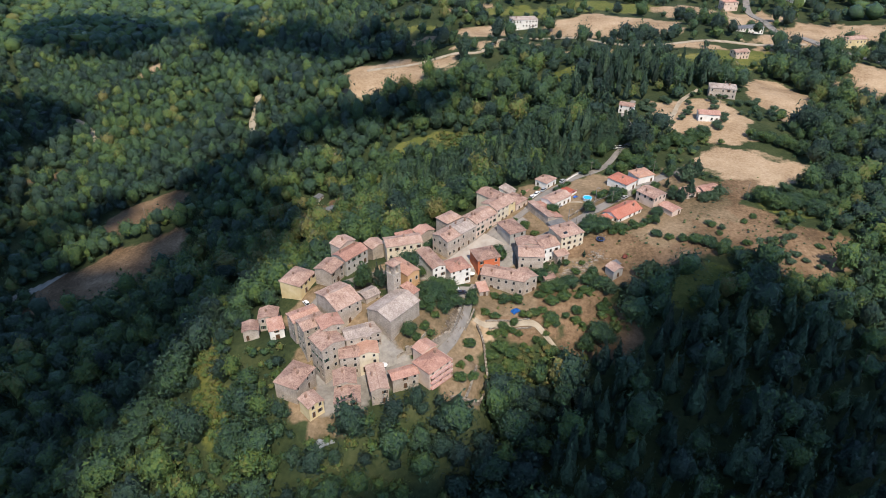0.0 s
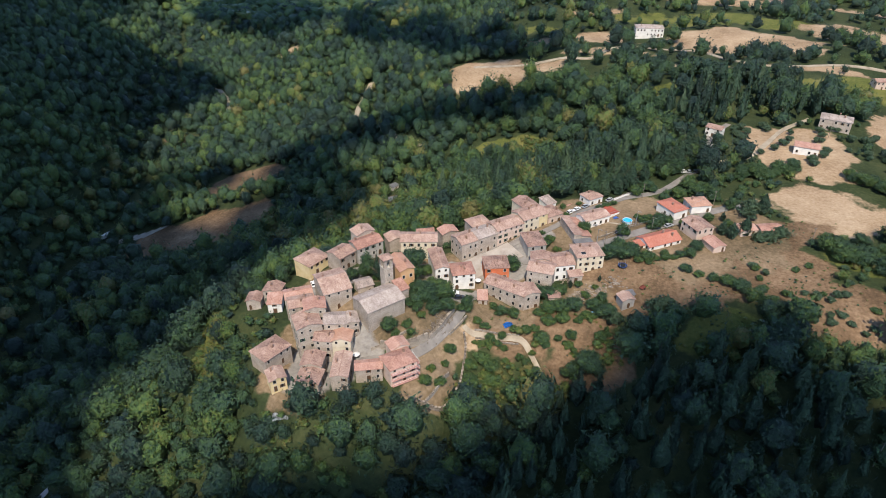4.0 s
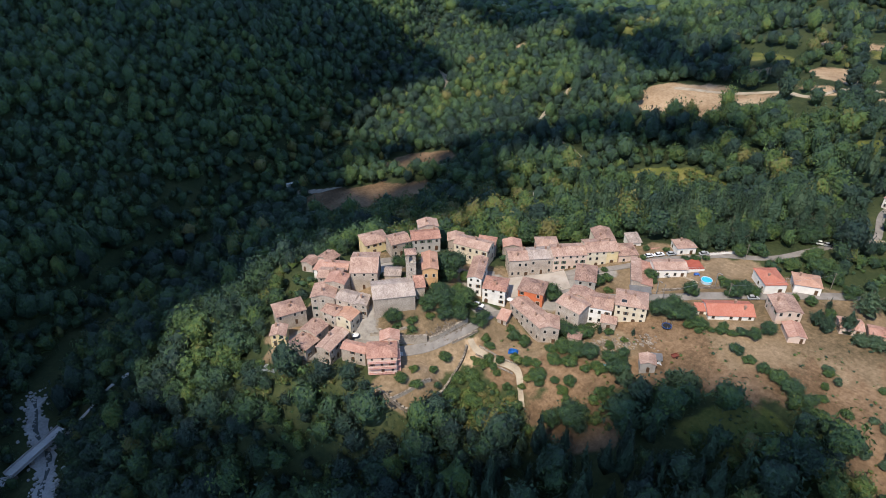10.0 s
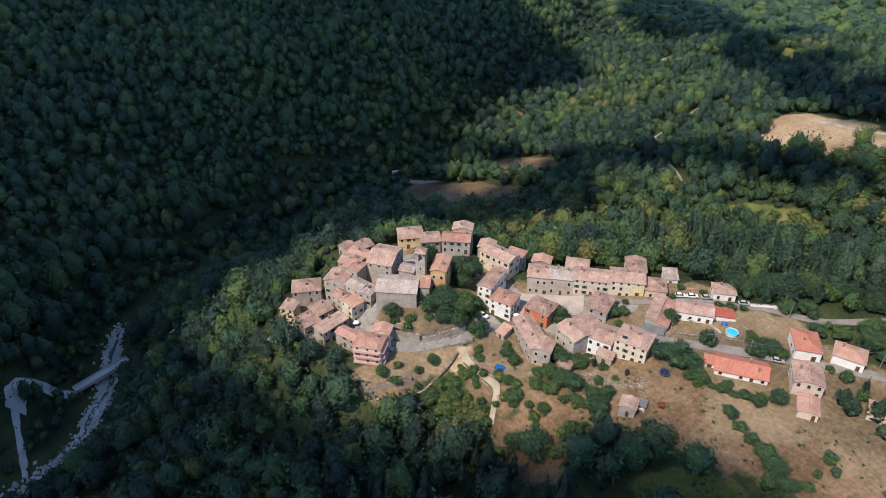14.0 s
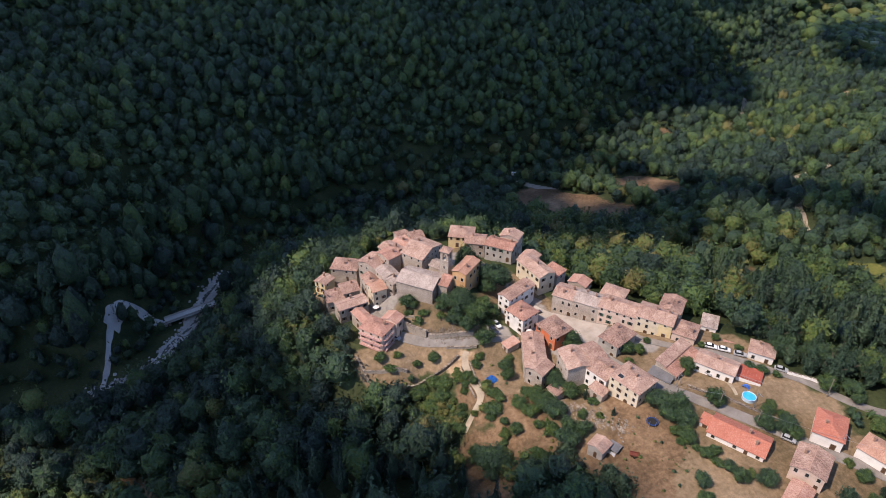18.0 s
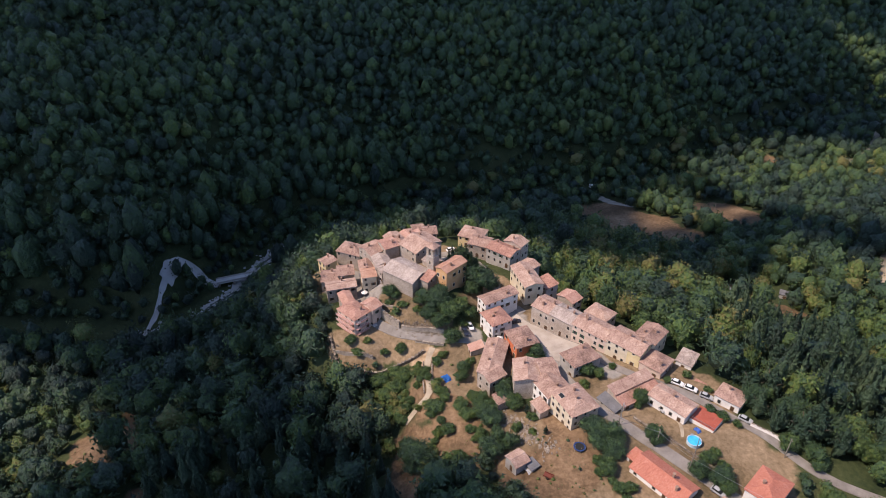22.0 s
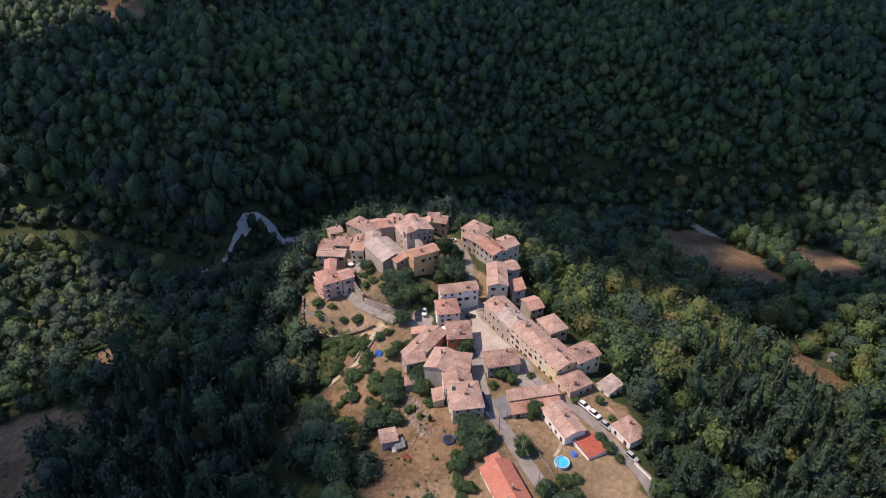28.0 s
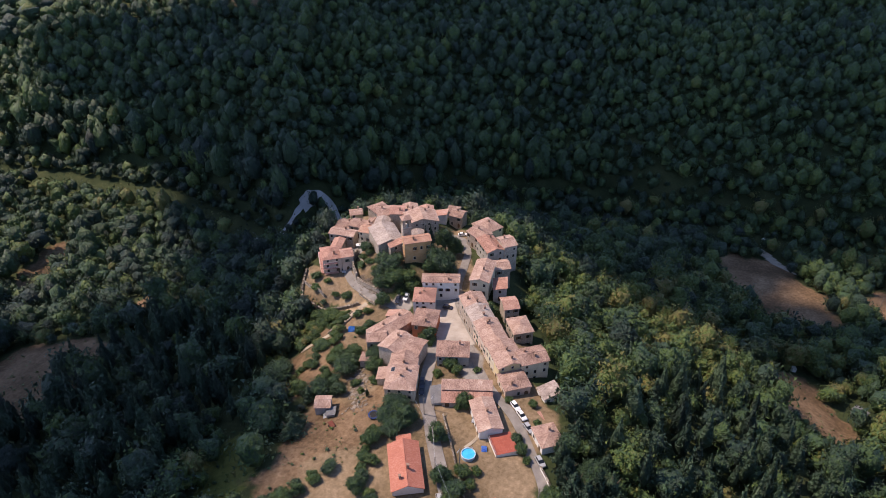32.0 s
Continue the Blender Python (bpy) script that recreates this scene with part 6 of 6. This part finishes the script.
def bridge():
    """A short concrete bridge that carries the gravel road over the river bed."""
    b = new("bridge")
    b.matrix_basis = pose(-128, 66, -72.6, 0, 0, 109)
    tagged(b, "narrow concrete road bridge over the gravel river bed", "bridge")
    bm = bmesh.new()
    box(bm, 0, -2.4, -0.7, 27, 2.4, 0)
    part("deck", bm, WHITE_GRAVEL, b, "pale dusty bridge deck")
    for y in (-2.4, 2.15):
        bm = bmesh.new()
        box(bm, 0, y, 0, 27, y + 0.25, 0.9)
        part("parapet", bm, WALL["grey"], b)
    for x in (1.5, 9.5, 17.5, 25.5):
        bm = bmesh.new()
        box(bm, x - 0.6, -2.2, -8, x + 0.6, 2.2, -0.7)
        part("pier", bm, MASONRY, b)


bridge()


def river_boulders():
    """Pale boulders in the river bed."""
    rs = random.Random(8)
    verts, faces = [], []
    line = glide([(-80, 34), (-88, 58), (-108, 71), (-120, 77), (-132, 80), (-150, 85), (-165, 88), (-178, 95)], 0.25)
    for _ in range(700):
        q = line[rs.randrange(len(line))]
        x, y = q[0] + rs.gauss(0, 2.6), q[1] + rs.gauss(0, 2.6)
        s, z, n = rs.uniform(0.2, 0.9), ground_at(x, y) + 0.4, len(verts)
        for sx, sy, sz in ((-1, -1, -1), (1, -1, -1), (1, 1, -1), (-1, 1, -1), (-0.7, -0.7, 0.8), (0.7, -0.8, 0.7), (0.6, 0.7, 0.8), (-0.8, 0.6, 0.7)):
            verts.append((x + s * sx * rs.uniform(0.7, 1.2), y + s * sy * rs.uniform(0.7, 1.2), z + s * 0.5 * sz))
        faces += [[n + i for i in f] for f in ((4, 5, 6, 7), (0, 1, 5, 4), (1, 2, 6, 5), (2, 3, 7, 6), (3, 0, 4, 7))]
    tagged(part("boulders", mesh_of("boulders", verts, faces, GRAVEL), None), "pale grey boulders lying in the river bed", "boulders", kind="stuff")


river_boulders()


def rubble_bank():
    """Loose stones on the slope between the ramp road and the trees."""
    rs = random.Random(3)
    verts, faces = [], []
    for _ in range(420):
        a = rs.random()
        x, y = 2.6 + 4.6 * a + rs.gauss(0, 1.0) - 1.4, 178.5 + 13 * a + rs.gauss(0, 1.0)
        s, z, n = rs.uniform(0.15, 0.45), ground_at(x, y), len(verts)
        for sx, sy, sz in ((-1, -1, -1), (1, -1, -1), (1, 1, -1), (-1, 1, -1), (-0.7, -0.7, 0.8), (0.7, -0.8, 0.7), (0.6, 0.7, 0.8), (-0.8, 0.6, 0.7)):
            verts.append((x + s * sx * rs.uniform(0.7, 1.2), y + s * sy * rs.uniform(0.7, 1.2), z + 0.1 + s * 0.6 * sz))
        faces += [[n + i for i in f] for f in ((4, 5, 6, 7), (0, 1, 5, 4), (1, 2, 6, 5), (2, 3, 7, 6), (3, 0, 4, 7))]
    tagged(part("rubble", mesh_of("rubble", verts, faces, MASONRY), None), "grey-brown loose rubble on the bank above the ramp", "rubble", kind="stuff")


rubble_bank()


def rubble_yard():
    """Heaps of rubble, boards and tiles in the yards under the southern row."""
    rs = random.Random(14)
    verts, faces = [], []
    for cx, cy, n in ((50, 214, 90), (55, 216, 70), (46, 211, 50), (44, 221, 40), (60, 221, 40)):
        for _ in range(n):
            x, y = cx + rs.gauss(0, 2.0), cy + rs.gauss(0, 1.6)
            s, z, k = rs.uniform(0.12, 0.5), ground_at(x, y), len(verts)
            lx, ly = rs.uniform(0.6, 1.8), rs.uniform(0.5, 1.2)
            for sx, sy, sz in ((-1, -1, -1), (1, -1, -1), (1, 1, -1), (-1, 1, -1), (-0.8, -0.7, 0.8), (0.7, -0.8, 0.7), (0.8, 0.7, 0.8), (-0.8, 0.8, 0.7)):
                verts.append((x + s * sx * lx * rs.uniform(0.8, 1.2), y + s * sy * ly * rs.uniform(0.8, 1.2), z + 0.12 + s * 0.5 * sz))
            faces += [[k + i for i in f] for f in ((4, 5, 6, 7), (0, 1, 5, 4), (1, 2, 6, 5), (2, 3, 7, 6), (3, 0, 4, 7))]
    tagged(part("rubble", mesh_of("rubble", verts, faces, MASONRY), None), "grey heaps of rubble and boards in the garden yards", "rubble", kind="stuff")


rubble_yard()


def caravan(x, y, turn):
    c = new("caravan")
    c.matrix_basis = pose(x, y, ground_at(x, y), 0, 0, turn)
    tagged(c, "long white caravan parked at the clearing's edge", "caravan")
    bm = bmesh.new()
    box(bm, -4, -1.2, 0.5, 4, 1.2, 2.8)
    bmesh.ops.bevel(bm, geom=bm.edges[:], offset=0.25, segments=2, affect="EDGES")
    body = part("body", bm, WALL["white"], c)
    pane = bm_mesh("window", lambda b: box(b, -0.6, -1.23, 1.4, 0.6, -1.19, 2.1), GLASS)
    for px in (-2.4, 0, 2.4):
        part("window", pane, None, body, m=pose(px, 0, 0))
    tyre = bm_mesh("tyre", lambda b: bmesh.ops.create_cone(b, cap_ends=True, segments=12, radius1=0.35, radius2=0.35, depth=0.2), RUBBER)
    for py in (-1.1, 1.1):
        part("tyre", tyre, None, c, m=pose(0, py, 0.35, 90))


caravan(-100.0, 341.0, 25)


def garden_trailer(x, y, turn):
    c = new("garden_trailer")
    c.matrix_basis = pose(x, y, ground_at(x, y), 0, 0, turn)
    tagged(c, "rusty red farm trailer standing in the dry field", "trailer")
    rust = mat("rusty_red_paint", shades((0.16, 0.045, 0.03)), 1.5, 6.0, 0.8, 0.3, 0.02)
    bm = bmesh.new()
    box(bm, -1.3, -0.7, 0.55, 1.3, 0.7, 0.65)
    for a, b in ((-0.74, -0.68), (0.68, 0.74)):
        box(bm, -1.3, a, 0.65, 1.3, b, 1.05)
    part("bed", bm, rust, c)
    bm = bmesh.new()
    box(bm, 1.3, -0.06, 0.5, 2.5, 0.06, 0.6)
    part("drawbar", bm, rust, c)
    tyre = bm_mesh("tyre", lambda b: bmesh.ops.create_cone(b, cap_ends=True, segments=12, radius1=0.32, radius2=0.32, depth=0.18), RUBBER)
    for py in (-0.85, 0.85):
        part("tyre", tyre, None, c, m=pose(0, py, 0.32, 90))


garden_trailer(71.2, 219.4, 60)

def wood(name, label, spots, shapes, material, rs):
    """Many trees in one object. spots: x, y, width, height, lean of tint."""
    vs, ts, tint, n = [], [], [], 0
    gz = height(spots[:, 0], spots[:, 1])
    kinds = rs.integers(0, len(shapes), len(spots))
    for k, (sv, st) in enumerate(shapes):
        m = kinds == k
        p, z = spots[m], gz[m]
        a = rs.uniform(0, 6.283, len(p))
        c, s = np.cos(a)[:, None], np.sin(a)[:, None]
        x = (c * sv[:, 0] - s * sv[:, 1]) * p[:, 2:3] + p[:, 0:1]
        y = (s * sv[:, 0] + c * sv[:, 1]) * p[:, 2:3] + p[:, 1:2]
        zz = sv[None, :, 2] * p[:, 3:4] + (z + p[:, 3] * 0.12)[:, None]
        vs.append(np.stack([x, y, zz], -1).reshape(-1, 3))
        ts.append((st[None] + (np.arange(len(p)) * len(sv))[:, None, None] + n).reshape(-1, 3))
        tint.append(np.repeat(p[:, 4], len(sv)))
        n += len(p) * len(sv)
    v, t, tint = np.concatenate(vs), np.concatenate(ts), np.concatenate(tint)
    me = bpy.data.meshes.new(name)
    me.vertices.add(len(v))
    me.vertices.foreach_set("co", v.astype(np.float32).ravel())
    me.loops.add(t.size)
    me.loops.foreach_set("vertex_index", t.astype(np.int32).ravel())
    me.polygons.add(len(t))
    me.polygons.foreach_set("loop_start", np.arange(0, t.size, 3, dtype=np.int32))
    me.update()
    me.shade_smooth()
    me.attributes.new("tint", "FLOAT", "POINT").data.foreach_set("value", tint.astype(np.float32))
    ob = part(name, me, material)
    tagged(ob, label, "trees", kind="stuff")
    return ob


def scatter(rs, x0, x1, y0, y1, step):
    xs, ys = np.meshgrid(np.arange(x0, x1, step), np.arange(y0, y1, step))
    x, y = xs.ravel() + rs.uniform(-0.45, 0.45, xs.size) * step, ys.ravel() + rs.uniform(-0.45, 0.45, xs.size) * step
    return x, y


def village_dist(x, y):
    """How far outside the built-up top of the ridge a place lies."""
    d, _, i, s = along(SPINE, x, y)
    w = np.array([p[3] for p in SPINE])
    reach = np.array([-1, 0, 2, 1, 0, -2, -5, -9, -25, -45, -200, -300, -600])
    return d - (w[i] + s * (w[i + 1] - w[i])) - (reach[i] + s * (reach[i + 1] - reach[i]))


def open_land(x, y):
    return np.maximum.reduce([inside(FIELD, x, y, 0.1), inside(DRY, x, y, 0.1), inside(MEADOW, x, y, 0.1), inside(LAWN, x, y, 0.1), inside(PAVED, x, y, 0.1)])


def clear_of(x, y, spots, more=0.0):
    ok = np.ones(len(x), bool)
    for px, py, r in spots:
        ok &= (x - px) ** 2 + (y - py) ** 2 > (r + more) ** 2
    return ok


def plant():
    rs = np.random.default_rng(5)
    broad = [crown(i, 1, 110, core=0.9, small=0.04, large=0.1) for i in range(9)]
    leafy = [crown(200 + i, 2, 220, core=0.82, small=0.04, large=0.095) for i in range(10)]
    shady = [crown(90 + i, 1, 100, core=0.9, small=0.04, large=0.1) for i in range(9)]
    near = [crown(20 + i, 2, 420, core=0.8, small=0.035, large=0.085) for i in range(8)]
    pines = [crown(50 + i, 2, 150, cone=1, core=0.85, small=0.04, large=0.1) for i in range(6)]
    far = [crown(70 + i, 0, 26) for i in range(7)]
    x, y = scatter(rs, -560, 360, -260, 800, 5.7)
    jx, jy = x + rs.normal(0, 2.2, len(x)), y + rs.normal(0, 2.2, len(x))
    keep = (open_land(jx, jy) < 0.5) & (village_dist(x, y) > 0) & (along(RIVER, x, y)[0] > np.where(y < 130, 9, 4))
    keep &= clear_of(x, y, FOOT, 1.8) & clear_of(x, y, LANES, 1.0)
    x, y = x[keep], y[keep]
    size = 4.0 + 7.2 * rs.random(len(x)) ** 2
    size *= np.clip(0.45 + village_dist(x, y) / 18, 0.45, 1)
    # tall trees line the river
    stream = along(RIVER, x, y)
    wet = (stream[0] < 42) & (stream[0] > 22) & (stream[1] > 0) & (y < 210)
    size = np.where(wet, size * 1.2 + 0.6, np.where((stream[0] < 30) & (y < 88) & (y > -10), np.where(stream[1] > 0, np.minimum(size, 5.0), np.maximum(size, 6.5)), size))
    # low scrub rims the valley's clearings
    rim = (x < -30) & (y > 270) & (y < 430) & (open_land(x - 16, y + 2) > 0.3)
    size = np.where(rim, np.minimum(size, 4.2), size)
    size = np.where(clear_of(x, y, FOOT, 4.0), size, size * 0.6)
    tall = size * rs.uniform(0.8, 1.55, len(x)) * np.where(wet, 1.3, 1.0)
    # tint also carries light: up on sunlit north and west slopes, down on shaded south
    tone = 0.36 + 0.16 * np.sin(x * 0.018 + y * 0.011) * np.sin(y * 0.023 - x * 0.007) + rs.normal(0, 0.2, len(x)) + 0.14 * ((y > 225) & (x < 90) & (y < 400)) - 0.05 * (np.hypot((x - 40) / 1.6, y - 110) < 60) + 0.08 * (np.hypot(x + 70, (y - 220) / 2) < 50)
    # beyond the river the tint is lifted and evened, in place of haze
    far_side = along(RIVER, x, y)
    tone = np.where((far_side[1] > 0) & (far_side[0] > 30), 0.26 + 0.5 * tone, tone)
    spots = np.stack([x, y, size, tall, np.clip(tone, 0, 0.95)], -1)
    conif = ((np.hypot((x - 25) / 1.0, (y - 325) / 0.55) < 62) | (np.hypot(x - 95, y - 128) < 62) | (np.hypot(x - 120, y - 400) < 40)) & (rs.random(len(x)) < 0.62)
    # a wood thins out towards the plateau's fields
    thin = ((ridge(x, y) > -4) & (y > 330) & (rs.random(len(x)) < 0.25)) | ((ridge(x, y) > -13) & (y > 470) & (rs.random(len(x)) < 0.75) & (np.sin(x * 0.07 + y * 0.02) < 0.75))
    spots, conif = spots[~thin], conif[~thin]
    close = (village_dist(spots[:, 0], spots[:, 1]) < 26) & (spots[:, 1] < 330)
    cs = spots[conif].copy()
    cs[:, 2] = np.clip(cs[:, 2] * 0.8, 3.4, 6.5)
    cs[:, 3] = np.clip(cs[:, 3] * 1.7, 9.0, 17.0)
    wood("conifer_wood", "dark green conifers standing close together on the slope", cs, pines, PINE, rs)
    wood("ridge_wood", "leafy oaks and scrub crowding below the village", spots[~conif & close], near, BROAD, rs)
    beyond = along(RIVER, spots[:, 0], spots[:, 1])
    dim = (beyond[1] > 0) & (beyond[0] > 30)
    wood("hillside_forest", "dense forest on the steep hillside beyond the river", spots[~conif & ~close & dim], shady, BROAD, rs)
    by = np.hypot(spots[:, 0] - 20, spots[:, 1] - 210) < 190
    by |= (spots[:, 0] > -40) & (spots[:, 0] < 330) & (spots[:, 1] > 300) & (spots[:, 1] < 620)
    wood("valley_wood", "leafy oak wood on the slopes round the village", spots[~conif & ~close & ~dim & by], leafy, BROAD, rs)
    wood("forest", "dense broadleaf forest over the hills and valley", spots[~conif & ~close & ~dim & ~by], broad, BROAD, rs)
    x, y = scatter(rs, -1500, 1300, -900, 2000, 13)
    keep = ((x < -560) | (x > 360) | (y < -260) | (y > 800)) & (np.hypot(x, y - 250) < 1500) & (open_land(x, y) < 0.5) & ((x < 300) | (rs.random(len(x)) < 0.5))
    x, y = x[keep], y[keep]
    size = rs.uniform(12, 19, len(x))
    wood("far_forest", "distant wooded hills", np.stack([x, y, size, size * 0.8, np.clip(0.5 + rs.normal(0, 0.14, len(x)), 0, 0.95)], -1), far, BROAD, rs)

    # tufts and low scrub in the open grass near the village
    tuft = [crown(110 + i, 1, 22, core=0.6) for i in range(5)]
    x, y = scatter(rs, -100, 215, 30, 400, 1.8)
    wild = np.maximum(inside(DRY, x, y, 0.3), inside(MEADOW, x, y, 0.3) * 2.4) * (0.5 + 0.5 * np.sin(x * 0.13 + y * 0.05) * np.sin(y * 0.11 - x * 0.06))
    keep = (rs.random(len(x)) < wild * 0.6) & clear_of(x, y, FOOT, 0.3) & clear_of(x, y, LANES, 0.4)
    x, y = x[keep], y[keep]
    size = 0.25 + 1.2 * rs.random(len(x)) ** 3
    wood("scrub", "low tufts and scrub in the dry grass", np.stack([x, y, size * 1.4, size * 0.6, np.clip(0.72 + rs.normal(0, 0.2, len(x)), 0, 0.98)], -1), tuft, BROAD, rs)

    # thickets of bright scrub at the edge of the woods
    x, y = scatter(rs, -110, 175, 120, 420, 1.7)
    keep = (rs.random(len(x)) < inside(SCRUB, x, y, 0.5) * 0.8) & clear_of(x, y, FOOT, 0.0) & clear_of(x, y, LANES, 0.3)
    x, y = x[keep], y[keep]
    size = 1.2 + 2.2 * rs.random(len(x)) ** 2
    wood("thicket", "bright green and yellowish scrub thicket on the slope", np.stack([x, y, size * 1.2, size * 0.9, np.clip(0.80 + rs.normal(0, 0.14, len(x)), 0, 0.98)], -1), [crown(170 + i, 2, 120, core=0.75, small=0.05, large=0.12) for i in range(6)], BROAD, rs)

    # bushes in the strips between houses, lanes and woods
    x, y = scatter(rs, -95, 150, 125, 330, 3.0)
    keep = (open_land(x, y) < 0.6) & (village_dist(x, y) < np.where(y < 165, 34, 10)) & clear_of(x, y, FOOT, 0.9) & clear_of(x, y, LANES, 1.2) & (rs.random(len(x)) < 0.6)
    x, y = x[keep], y[keep]
    size = 1.2 + 2.6 * rs.random(len(x)) ** 1.5
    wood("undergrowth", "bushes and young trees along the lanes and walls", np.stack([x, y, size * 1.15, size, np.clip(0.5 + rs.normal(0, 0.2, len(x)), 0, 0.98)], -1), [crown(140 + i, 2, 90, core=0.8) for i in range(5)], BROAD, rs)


plant()
